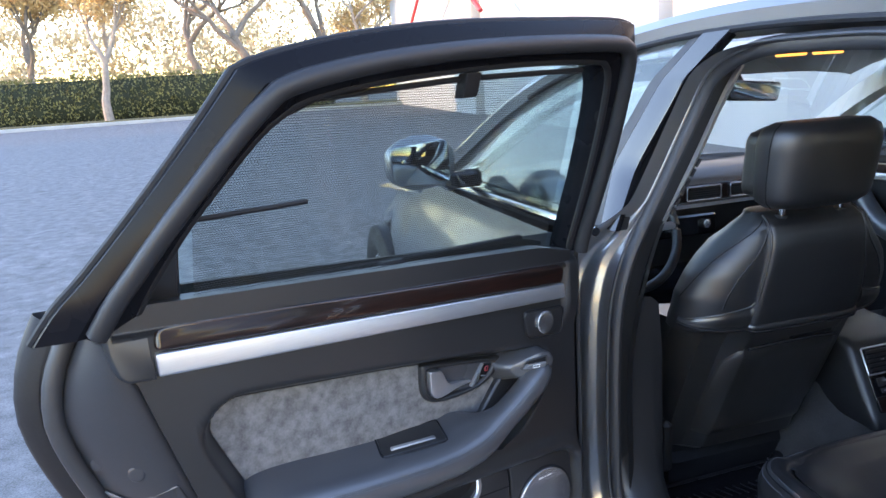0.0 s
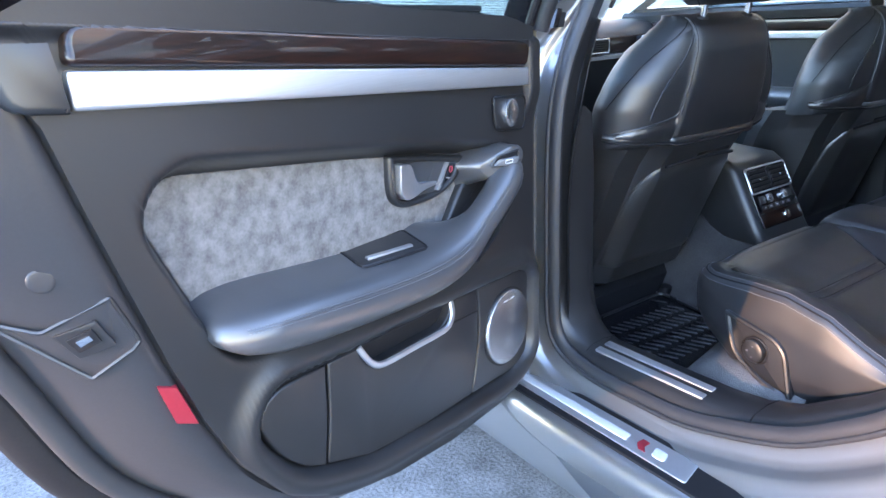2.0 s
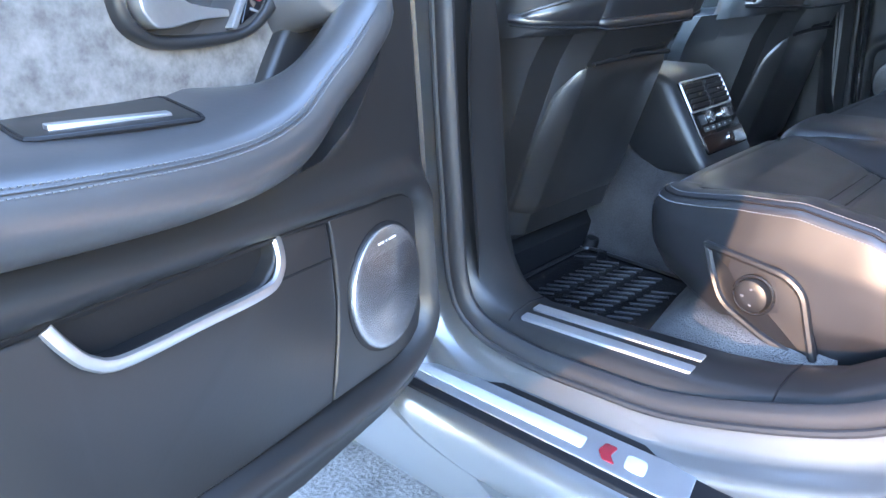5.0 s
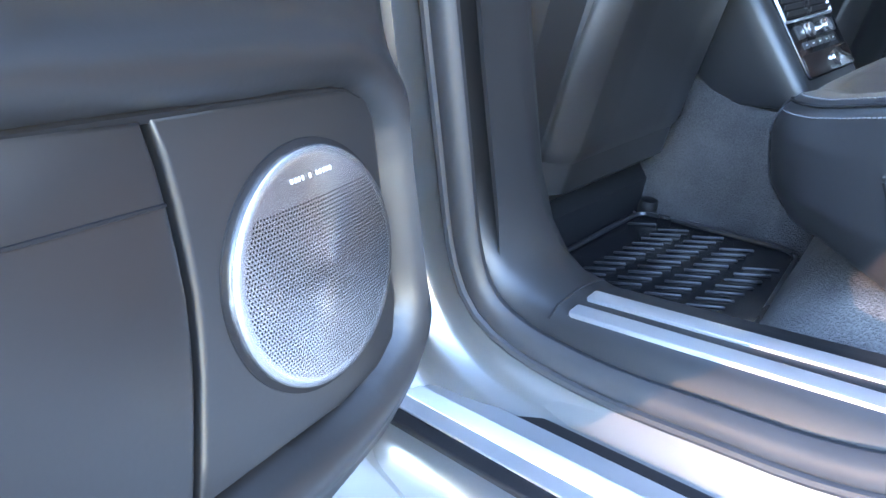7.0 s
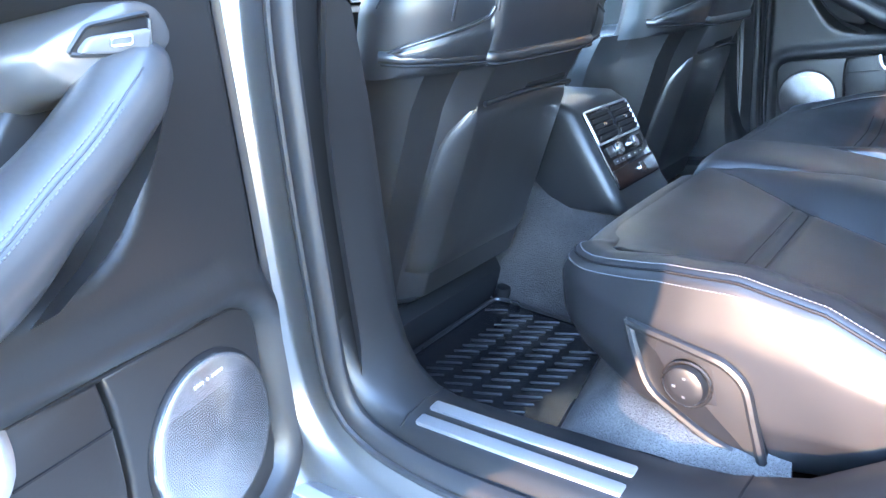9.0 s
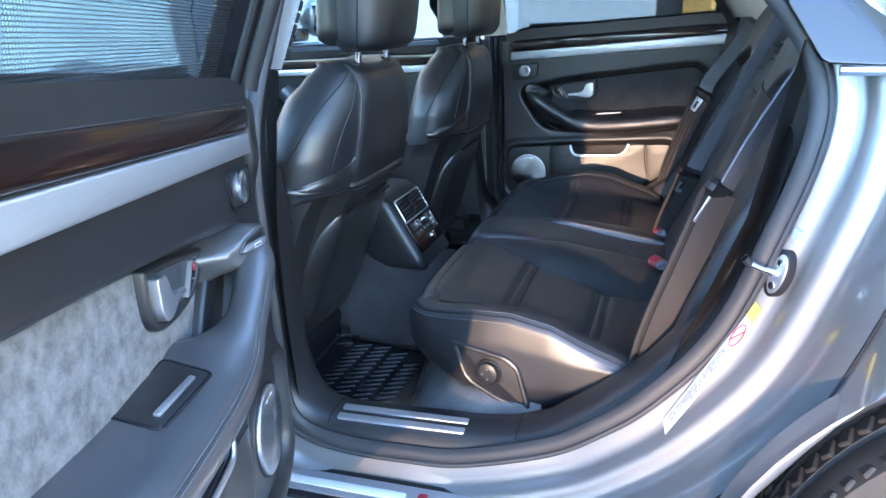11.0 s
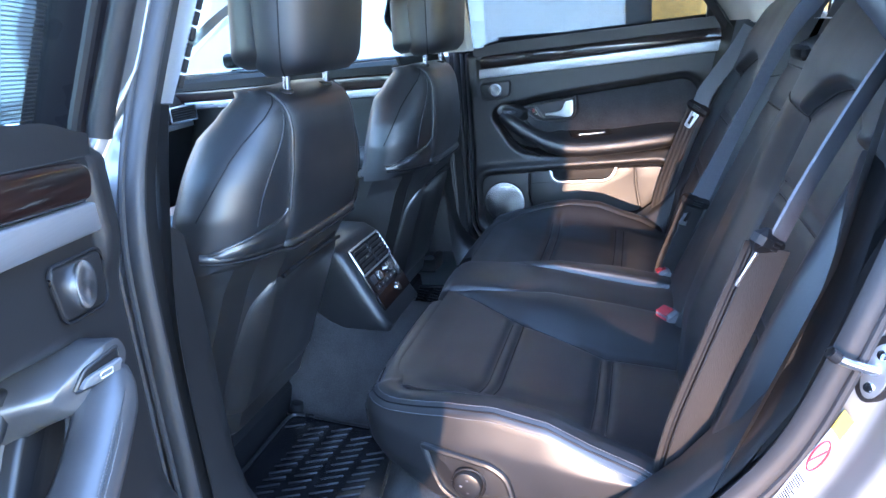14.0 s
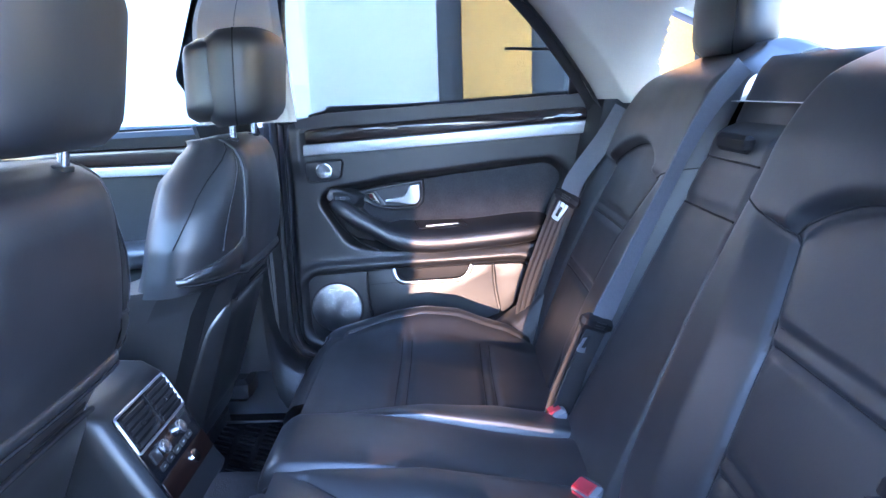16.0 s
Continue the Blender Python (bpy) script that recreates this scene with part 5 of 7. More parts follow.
def seat_ring(z, hw, bw, depth, out=0.0, ch=0.038):
    """One level of the seat back, seen from above: flat back, slanted edge, bolster, dished front."""
    y = rear_y(z) - out
    c1 = bw + ch
    pts = [(0.0, 0.0), (bw * 0.5, 0.0003), (bw * 0.95, 0.001), (bw, 0.0015), (bw + 0.003, 0.003), (c1 - 0.003, ch * 0.82), (c1, ch * 0.90), (c1 + (hw - c1) * 0.55, ch * 0.90 + 0.016), (hw - 0.008, depth * 0.50), (hw, depth * 0.78),
           (hw - 0.012, depth * 0.95), (hw - 0.04, depth), (hw - 0.09, depth * 0.93), (bw * 0.5, depth * 0.78), (0.0, depth * 0.76)]
    left = [(-q, d) for q, d in pts[1:-1]][::-1]
    return [(q, y + d, z) for q, d in pts + left]


def pocket_geo(pk, on):
    """The pocket's plate: rows across, so that it bends with the slanted edges of the shell."""
    z0, z1 = min(p[1] for p in pk), max(p[1] for p in pk)
    rows = []
    for i in range(25):
        z = z0 + 0.001 + (z1 - z0 - 0.002) * i / 24
        xs = []
        for k in range(len(pk)):
            (xa, za), (xb, zb) = pk[k - 1], pk[k]
            if (za - z) * (zb - z) <= 0 and za != zb:
                xs.append(xa + (xb - xa) * (z - za) / (zb - za))
        hw = max(xs)
        w = min(hw - 0.002, interp(z, [0.45, 0.85], [0.130, 0.122]))
        q = [hw, hw - 0.0015, hw - 0.004, (hw + w) / 2, w + 0.002, w - 0.002, w * 0.5, 0.0]
        q = [-v for v in q] + q[-2::-1]
        o = [0.0, 0.005, 0.007] + [0.008] * (len(q) - 6) + [0.007, 0.005, 0.0]
        e = 0.0 if i in (0, 24) else 0.7 if i in (1, 23) else 1.0
        rows.append([on(x, z, c * e - 0.002) for x, c in zip(q, o)])
    return loft(rows, caps=False, closed=False)


def front_seat():
    s = thing("bucket_seat", (0, 0.10, 0.40), "black leather front seat with hard backrest shell", "car seat", "front seats")
    # lower shell
    zs = [0.455, 0.47, 0.52, 0.60, 0.70, 0.785, 0.80, 0.82, 0.835, 0.846]
    rg = [seat_ring(z, interp(z, [0.45, 0.6, 0.85], [0.236, 0.250, 0.258]), interp(z, [0.45, 0.85], [0.130, 0.122]), 0.24, out=interp(z, [0.455, 0.47, 0.785, 0.82, 0.846], [-0.02, 0.0, 0.0, 0.009, 0.019])) for z in zs]
    shell = mesh_ob("backrest_shell", loft(rg), SHELL, s, "black plastic backrest shell", sharp=22)
    # leather upper: a raised back panel between two bolsters that curl forward
    def edge(z):
        return interp(z, [0.79, 0.844, 0.91, 0.97, 1.03, 1.055, 1.075, 1.094], [0.138, 0.138, 0.137, 0.129, 0.120, 0.118, 0.118, 0.112])

    def half(z):
        return interp(z, [0.79, 0.86, 0.92, 0.97, 1.0, 1.03, 1.055, 1.078, 1.097], [0.264, 0.272, 0.271, 0.251, 0.229, 0.199, 0.174, 0.150, 0.124])

    def lay(z):
        """Half of one level: (across, forward) from the middle of the back round to the middle of the front."""
        e, hw = edge(z), half(z)
        k = interp(z, [0.8, 1.03, 1.07, 1.097], [1, 0.92, 0.70, 0.42])
        st = e + (hw - e) * 0.52
        return [(0.0, 0.0), (e * 0.5, 0.0006), (e * 0.82, 0.002), (e - 0.007, 0.0042), (e - 0.002, 0.0065), (e + 0.002, 0.010), (e + 0.006, 0.0145), (e + 0.012, 0.0165), (e + (st - e) * 0.55, 0.0215 * k), (st, 0.031 * k),
                (st + (hw - st) * 0.42, 0.046 * k), (st + (hw - st) * 0.74, 0.064 * k), (hw - 0.007, 0.080 * k), (hw, 0.100 * k), (hw - 0.002, 0.122 * k), (hw - 0.012, 0.148 * k), (hw - 0.035, 0.172 * k), (hw - 0.075, 0.172 * k), (hw * 0.55, 0.150 * k), (hw * 0.3, 0.140 * k), (0.0, 0.138 * k)]

    def up_y(z):
        return interp(z, [0.79, 0.82, 0.844, 0.88, 0.91, 0.97, 1.03, 1.055, 1.075, 1.088, 1.097], [-0.044, -0.056, -0.066, -0.080, -0.088, -0.098, -0.102, -0.099, -0.090, -0.075, -0.052])

    def at(k, z, sg, lift=0.0):
        """A point of the cover: k counts along the level, sg is the side."""
        p = lay(z)
        i = min(len(p) - 2, int(k))
        f = k - i
        x, d = p[i][0] + (p[i + 1][0] - p[i][0]) * f, p[i][1] + (p[i + 1][1] - p[i][1]) * f
        tx, td = p[i + 1][0] - p[i][0], p[i + 1][1] - p[i][1]
        ln = math.hypot(tx, td) or 1.0
        return Vector((sg * (x + td / ln * lift), up_y(z) + d - tx / ln * lift, z))
    zs = [0.835 + 0.262 * (1 - (1 - i / 38) ** 1.35) for i in range(39)]
    rg = []
    for z in zs:
        p = lay(z)
        rg.append([(q, up_y(z) + d, z) for q, d in p] + [(-q, up_y(z) + d, z) for q, d in p[1:-1]][::-1])
    up = mesh_ob("backrest_cover", loft(rg), LEATHER, s, "black leather backrest cover", sharp=70)
    for sg in (-1, 1):
        pipe = [at(5.2, 0.905 + 0.187 * i / 40, sg, 0.0008) for i in range(41)]
        mesh_ob("welt", tube(pipe, 0.0030, 8), LEATHER, up, "", sharp=70)
        ln = curve([at(9.0, 0.898, sg, 0.0006), at(8.9, 0.93, sg, 0.0006), at(8.6, 0.97, sg, 0.0006), at(8.0, 1.01, sg, 0.0006), at(7.2, 1.04, sg, 0.0006), at(6.2, 1.06, sg, 0.0006)], 60)
        mesh_ob("side_seam", tube(ln, 0.0012, 6), RUBBER, up, "")
        mesh_ob("stitching", join(*[tube([ln[i] + Vector((sg * 0.004, 0.0, 0)), ln[i].lerp(ln[i + 1], 0.6) + Vector((sg * 0.004, 0.0, 0))], 0.0006, 5) for i in range(59)]), THREAD, up, "grey stitching")
        ln = [at(interp(z, [0.92, 1.0, 1.05, 1.085], [13.2, 11.7, 10.2, 8.5]), z, sg, 0.0004) for z in [0.92 + 0.165 * i / 40 for i in range(41)]]
        mesh_ob("bolster_seam", tube(ln, 0.0013, 6), RUBBER, up, "")
        # collar: the shell's lens-shaped wing that laps over the bolster

        def wing(a, c):
            k = 6.0 + 6.6 * a
            lo, hi = 0.846 + 0.018 * a * a, 0.912 - 0.048 * a ** 0.8
            z = lo + (hi - lo) * c
            return tuple(at(k, z, sg, 0.0015 + 0.006 * math.sin(math.pi * min(1.0, c * 1.15 + 0.08)) ** 0.5 * (1 - a ** 6)))
        mesh_ob("shell_wing", grid(wing, 26, 10), SHELL, shell, "", sharp=70)
        mesh_ob("wing_edge", tube([Vector(wing(i / 30, 0.96)) for i in range(31)], 0.0024, 8), SHELL, shell, "", sharp=70)
    hem = [at(12.6 * (1 - i / 30), 0.846 + 0.018 * (1 - i / 30) ** 2, -1, 0.002) for i in range(31)]
    hem += [at(12.6 * i / 30, 0.846 + 0.018 * (i / 30) ** 2, 1, 0.002) for i in range(1, 31)]
    mesh_ob("hem", tube(hem, prof=[(0.0075 * math.cos(a), 0.0045 * math.sin(a)) for a in [i * math.pi / 5 for i in range(10)]], up=(0, 1, 0)), SHELL, shell, "", sharp=70)
    mesh_ob("hem_groove", tube([p + Vector((0, -0.002, -0.0095)) for p in hem], 0.0022, 6), RUBBER, shell, "")
    # net pocket panel on the shell
    def on(a, b, c):
        w = interp(b, [0.45, 0.85], [0.130, 0.122])
        return (a, rear_y(b) - c + 0.88 * max(0.0, min(0.04, abs(a) - w)), b)
    pk = rpoly([(-0.163, 0.520), (-0.163, 0.640), (-0.156, 0.740), (-0.128, 0.780), (-0.122, 0.783), (0.122, 0.783), (0.128, 0.780), (0.156, 0.740), (0.163, 0.640), (0.163, 0.520), (0.131, 0.510), (-0.131, 0.510)], [0.006, 0.02, 0.02, 0.004, 0.004, 0.004, 0.004, 0.02, 0.02, 0.006, 0.003, 0.003], 4)
    mesh_ob("seat_pocket", pocket_geo(pk, on), SHELL, s, "hard map pocket on the seat back")
    mesh_ob("pocket_lip", tube([on(-0.12 + 0.24 * i / 12, 0.783 + 0.004 * math.sin(i / 12 * math.pi), 0.008) for i in range(13)], 0.004, 8), RUBBER, s, "")
    mesh_ob("pocket_slot", slab(rpoly([(-0.01, 0.790), (0.11, 0.790), (0.108, 0.800), (-0.005, 0.800)], 0.004, 3), on, -0.004, 0.003, 0.001), RUBBER, s, "")
    # posts and headrest
    for x in (-0.083, 0.069):
        mesh_ob("headrest_post", tube([(x, -0.066, 1.05), (x, -0.078, 1.15)], 0.0065, 14), CHROME, s, "chrome headrest post")
        mesh_ob("post_collar", bolt((x, -0.069, 1.088), (0, -0.15, 1), 0.012, 0.006, 16), RUBBER, s, "")
    yc = -0.098
    rings = []
    for i in range(15):
        t = i / 14
        z = 1.116 + 0.172 * t
        k = interp(t, [0, 0.04, 0.12, 0.3, 0.75, 0.9, 0.97, 1.0], [0.80, 0.90, 0.95, 0.98, 1.0, 0.96, 0.90, 0.80])
        kd = interp(t, [0, 0.05, 0.15, 0.8, 0.93, 1.0], [0.62, 0.80, 0.92, 1.0, 0.88, 0.60])
        w, dd = 0.134 * k, 0.062 * kd
        off = -0.12 * (z - 1.2)
        ring = []
        for q in range(40):
            a = 2 * math.pi * q / 40
            ca, sa = math.cos(a), math.sin(a)
            e = 0.60
            ring.append((w * math.copysign(abs(ca) ** e, ca) - 0.029, yc + off + dd * math.copysign(abs(sa) ** 0.75, sa) - (0.010 if sa < 0 else 0) * (1 - (ca) ** 2), z))
        rings.append(ring)
    hr = mesh_ob("headrest", loft(rings), LEATHER, s, "black leather headrest", sharp=70)
    for q in (39, 21):
        mesh_ob("headrest_seam", tube([Vector(r[q]) + Vector((0, -0.0006, 0)) for r in rings], 0.0013, 6), RUBBER, hr, "")
    pad = []
    for i in range(13):
        t = i / 12
        z = 1.128 + 0.150 * t
        k = interp(t, [0, 0.1, 0.9, 1], [0.75, 1, 1, 0.7])
        pad.append([(0.126 * k * math.copysign(abs(math.cos(a)) ** 0.55, math.cos(a)) - 0.029, yc + 0.036 - 0.12 * (z - 1.2) + 0.060 * k * math.copysign(abs(math.sin(a)) ** 0.7, math.sin(a)), z)
                    for a in [2 * math.pi * j / 28 for j in range(28)]])
    mesh_ob("headrest_pad", loft(pad), LEATHER, s, "", sharp=70)
    # cushion and its base
    cu = rpoly([(-0.26, 0.16), (0.26, 0.16), (0.26, 0.68), (-0.26, 0.68)], 0.06, 5)
    mesh_ob("seat_cushion", slab(cu, lambda a, b, c: (a, b, c + (b - 0.4) * 0.06), 0.42, 0.575, 0.05, 5), LEATHER, s, "black leather seat cushion", sharp=60)
    mesh_ob("seat_base", box(0, 0.38, 0.385, 0.42, 0.48, 0.11, 0.02), RUBBER, s, "")
    for x in (-0.19, 0.19):
        mesh_ob("seat_rail", box(x, 0.34, 0.345, 0.04, 0.62, 0.03, 0.006), RUBBER, s, "")
    mesh_ob("backrest_hinge", box(-0.24, 0.15, 0.50, 0.03, 0.12, 0.14, 0.012), PLASTIC, s, "")
    return s


_fs = front_seat()
_fs.matrix_basis = Matrix.Translation((-0.303, 0.094, 0.40))
copy_thing(_fs, Matrix.Translation((0.442, -0.120, 0.995)) @ Matrix.Rotation(radians(-4.5), 4, "X") @ Matrix.Translation((0, 0.195, -0.60)))


# ---- rear bench ----
def back_y(z):
    return -0.700 - 0.45 * (z - 0.56)


def rear_bench():
    b = thing("rear_bench", (0, -0.55, 0.36), "black leather rear bench with sculpted outer seats", "car seat")
    # outer cushions: a padded squab with a rolled front, and a side bolster that wraps its edge
    def x_out(y):
        return interp(-y, [0.235, 0.255, 0.29, 0.34, 0.42, 0.55, 0.70], [0.536, 0.557, 0.577, 0.596, 0.613, 0.630, 0.642])

    def z_top(y):
        return interp(-y, [0.20, 0.26, 0.306, 0.36, 0.434, 0.511, 0.569, 0.631, 0.70], [0.630, 0.636, 0.646, 0.656, 0.662, 0.650, 0.625, 0.602, 0.562])

    def z_bot(y):
        return interp(-y, [0.20, 0.27, 0.33, 0.38, 0.48, 0.557, 0.625, 0.71], [0.525, 0.515, 0.488, 0.476, 0.467, 0.491, 0.538, 0.570])
    for sg in (-1, 1):
        def x_ins(y):
            """Where the flat insert ends and the smooth inner wing begins."""
            return interp(-y, [0.234, 0.284, 0.403, 0.482, 0.570, 0.720], [0.092, 0.102, 0.172, 0.200, 0.240, 0.238])

        def cz(x, y):
            t = (-y - 0.19) / 0.52
            u = (x - 0.14) / 0.40
            z = interp(t, [0, 0.08, 0.2, 0.40, 0.72, 1.0], [0.630, 0.632, 0.624, 0.600, 0.566, 0.548])
            z += 0.030 * sstep(0.66, 1.0, u) * sstep(0.1, 0.35, t) * sstep(1.0, 0.6, t)
            ins = sstep(x_ins(y), x_ins(y) + 0.012, x)
            for tt in (0.40, 0.735):
                z -= 0.0065 * (math.exp(-((t - tt - 0.020) / 0.012) ** 2) + math.exp(-((t - tt + 0.020) / 0.012) ** 2)) * sstep(1.0, 0.9, u) * ins
            w = sstep(x_ins(y), 0.085, x)
            z += (interp(-y, [0.234, 0.28, 0.45, 0.58, 0.70], [0.630, 0.633, 0.634, 0.614, 0.590]) - z) * (w * (2 - w)) ** 0.8 * sstep(0.234, 0.30, -y)
            z -= 0.005 * math.exp(-((x - x_ins(y)) / 0.006) ** 2) * sstep(0.24, 0.29, -y)
            return z

        path = curve([(0.140, -0.205, 0), (0.25, -0.203, 0), (0.36, -0.205, 0), (0.45, -0.211, 0), (0.515, -0.226, 0), (0.553, -0.255, 0), (0.578, -0.30, 0), (0.597, -0.36, 0), (0.610, -0.42, 0), (0.628, -0.55, 0), (0.640, -0.705, 0)], 110)
        nrm = []
        for i in range(110):
            tg = path[min(109, i + 1)] - path[max(0, i - 1)]
            nrm.append(Vector((-tg.y, tg.x, 0)).normalized())
        run = [0.0]
        for i in range(1, 110):
            run.append(run[-1] + (path[i] - path[i - 1]).length)

        def rim(i, c):
            """The padded edge: from inside its top seam, over the roll, down its face and under."""
            p, n = path[i], nrm[i]
            zt, zb = z_top(p.y), z_bot(p.y)
            h = zt - zb
            f = sstep(run[-1], run[-1] - 0.05, run[i])
            fr = sstep(0.46, 0.36, run[i])
            dive = sstep(0.33, 0.27, run[i])
            swell = sstep(0.345, 0.372, run[i]) * (1 - 0.6 * sstep(0.40, 0.50, run[i]))
            ks = [-0.066, -0.048, -0.030, -0.013, -0.002, 0.006, 0.005, -0.008, -0.040]
            k = interp(c, [0, 0.10, 0.2, 0.28, 0.36, 0.5, 0.75, 0.92, 1.0], ks) + 0.006 * fr * math.sin(c * math.pi)
            zz = interp(c, [0, 0.10, 0.2, 0.28, 0.36, 0.5, 0.75, 0.92, 1.0], [-0.046, -0.003 - 0.010 * dive, 0.0, -0.004, -0.015, -0.32 * h, -0.70 * h, -0.96 * h, -1.0 * h])
            q = p + n * (k * (0.35 + 0.65 * f) + 0.007 * swell)
            return (sg * q.x, q.y, zt + zz * (0.6 + 0.4 * f) - 0.008 * (1 - f) + 0.005 * swell * (c < 0.6))
        inner = [path[i] - nrm[i] * 0.052 for i in range(110)]

        def x_in(y):
            for i in range(50, 110):
                if inner[i].y <= y:
                    a_, b_ = inner[i - 1], inner[i]
                    return b_.x if a_.y == b_.y else a_.x + (b_.x - a_.x) * max(0, min(1, (y - a_.y) / (b_.y - a_.y)))
            return inner[-1].x

        def top(a, c):
            y = -0.234 - 0.486 * c
            x1 = x_in(y - 0.012 * sstep(0.06, 0.0, c))
            xi = x_ins(y)
            x = interp(a, [0, 0.02, 0.25, 1], [0.083, 0.085, xi, x1])
            e = sstep(0.90, 1.0, a)
            z = cz(x, y) * (1 - e) + (z_top(y) - 0.008) * e
            g = sstep(0.06, 0.0, c)
            z = z * (1 - g) + 0.6295 * g
            return (sg * x, y, z - 0.07 * sstep(0.02, 0.0, a))
        cu = mesh_ob("cushion", grid(top, 61, 90), LEATHER, b, "black leather seat cushion with cross seams", sharp=70)
        for tt in (0.40, 0.735):
            y = -0.19 - 0.52 * tt
            cc = (-y - 0.234) / 0.486
            cl = [Vector(top(0.27 + 0.70 * a / 24, cc)) for a in range(25)]
            mesh_ob("cross_seam", tube([Vector((p.x, p.y + 0.0104, cz(abs(p.x), p.y + 0.0104) + 0.0004)) for p in cl[:-3]], 0.0011, 6), RUBBER, cu, "")
            mesh_ob("cross_seam", tube([Vector((p.x, p.y - 0.0104, cz(abs(p.x), p.y - 0.0104) + 0.0004)) for p in cl[:-3]], 0.0011, 6), RUBBER, cu, "")
        mesh_ob("wing_seam", tube([Vector(top(0.25, 0.08 + 0.90 * i / 40)) + Vector((0, 0, 0.0004)) for i in range(41)], 0.0012, 6), RUBBER, cu, "")
        mesh_ob("cushion_piping", tube([Vector(top(1.0, 0.01 + 0.36 * i / 24)) + Vector((sg * 0.001, 0, 0.0012)) for i in range(25)], 0.0020, 8), LEATHER, cu, "", sharp=70)
        sb = mesh_ob("side_bolster", grid(lambda a, c: rim(min(109, int(round(a * 109))), c), 110, 44), LEATHER, b, "smooth black leather side bolster", sharp=70)
        ln = [Vector(rim(i, 0.315)) + Vector((sg * 0.0008, 0, 0.001)) for i in range(36, 108)]
        mesh_ob("bolster_piping", tube(ln, 0.0014, 6), RUBBER, sb, "")
        for c0 in (0.27, 0.37):
            l2 = [Vector(rim(i, c0)) + Vector((sg * 0.001, 0, 0.0006)) for i in range(36, 108)]
            mesh_ob("stitching", join(*[tube([l2[i].lerp(l2[i + 1], f), l2[i].lerp(l2[i + 1], f + 0.3)], 0.0006, 5) for i in range(71) for f in (0.05, 0.55)]), THREAD, sb, "grey stitching along the edge")
        # seam that parts the front roll from the side
        fr_ = [Vector(rim(46, 0.30 + 0.68 * i / 16)) + Vector((sg * 0.0006, 0.0006, 0)) for i in range(17)]
        mesh_ob("corner_seam", tube(fr_, 0.0016, 6), RUBBER, sb, "")
        # side switch panel with the round knob
        pl = rpoly([(-0.322, 0.594), (-0.377, 0.590), (-0.434, 0.584), (-0.457, 0.567), (-0.466, 0.530), (-0.480, 0.475), (-0.415, 0.490), (-0.350, 0.518), (-0.333, 0.561)], [0.006, 0.02, 0.016, 0.016, 0.02, 0.006, 0.02, 0.02, 0.02], 5)

        def pan(a, c, o):
            return (sg * (x_out(a) + o - 0.004), a, c)
        sp = mesh_ob("seat_side_panel", slab(pl, pan, -0.05, 0.012, 0.004, 3), PLASTIC, b, "black plastic seat adjuster panel", sharp=60)
        mesh_ob("panel_rim", tube([pan(a, c, 0.012) for a, c in inset(pl, 0.004)], 0.0052, 8, closed=True), PLASTIC, sp, "")
        kc = Vector(pan(-0.397, 0.545, 0.010))
        kn = mesh_ob("adjuster_knob", bolt(kc, (sg, 0.12, 0), 0.0215, 0.013, 28, dome=0.45), PLASTIC, sp, "round four-way adjuster knob")
        mesh_ob("knob_ring", tube([kc + Vector((sg * 0.004, 0.0240 * math.cos(a), 0.0240 * math.sin(a))) for a in [i * math.pi / 14 for i in range(28)]], 0.002, 6, closed=True), RUBBER, sp, "")
        mesh_ob("knob_arrows", join(*[box(kc.x + sg * 0.0125, kc.y + dy, kc.z + dz, 0.0014, 0.004, 0.003, 0.0003) for dy, dz in ((0.010, 0), (-0.010, 0), (0, 0.010), (0, -0.010))]), GREY_P, kn, "")
    # centre place, raised
    def mid(a, c):
        y = -0.215 - 0.50 * c
        x = -0.098 + 0.196 * a
        u = abs(2 * a - 1)
        z = 0.628 - 0.060 * sstep(0.15, 1, c) + 0.022 * (1 - u ** 4) - 0.02 * sstep(0.05, -0.02, c)
        z -= 0.030 * sstep(0.82, 1.0, u)
        return (x, y, z)
    vs, fs = grid(mid, 36, 40)
    vs = list(vs)
    edge = [i * 40 for i in range(36)]
    prev = edge
    for dz, o in ((-0.02, 0.010), (-0.06, 0.012), (-0.10, 0.0), (-0.14, -0.02)):
        cur = []
        for q in edge:
            p = vs[q]
            cur.append(len(vs))
            vs.append((p[0], p[1] + o, p[2] + dz))
        fs = list(fs) + [(prev[i], prev[i + 1], cur[i + 1], cur[i]) for i in range(35)]
        prev = cur
    cm = mesh_ob("centre_cushion", (vs, fs), LEATHER, b, "raised black leather centre cushion", sharp=70)
    for x in (-0.098, 0.098):
        mesh_ob("cushion_piping", tube([(x * 0.92, -0.215 - 0.50 * i / 30, mid(0.5 + x / 0.196 * 0.92, i / 30)[2] + 0.001) for i in range(31)], 0.002, 6), LEATHER, cm, "")
    # outer backrests: a sunken panel with cross seams between bolsters, under a full shoulder
    CROSS = (0.31, 0.505)

    def a_in(c):
        return interp(c, [0.0, 0.34, 0.5, 0.66], [0.36, 0.34, 0.33, 0.26])
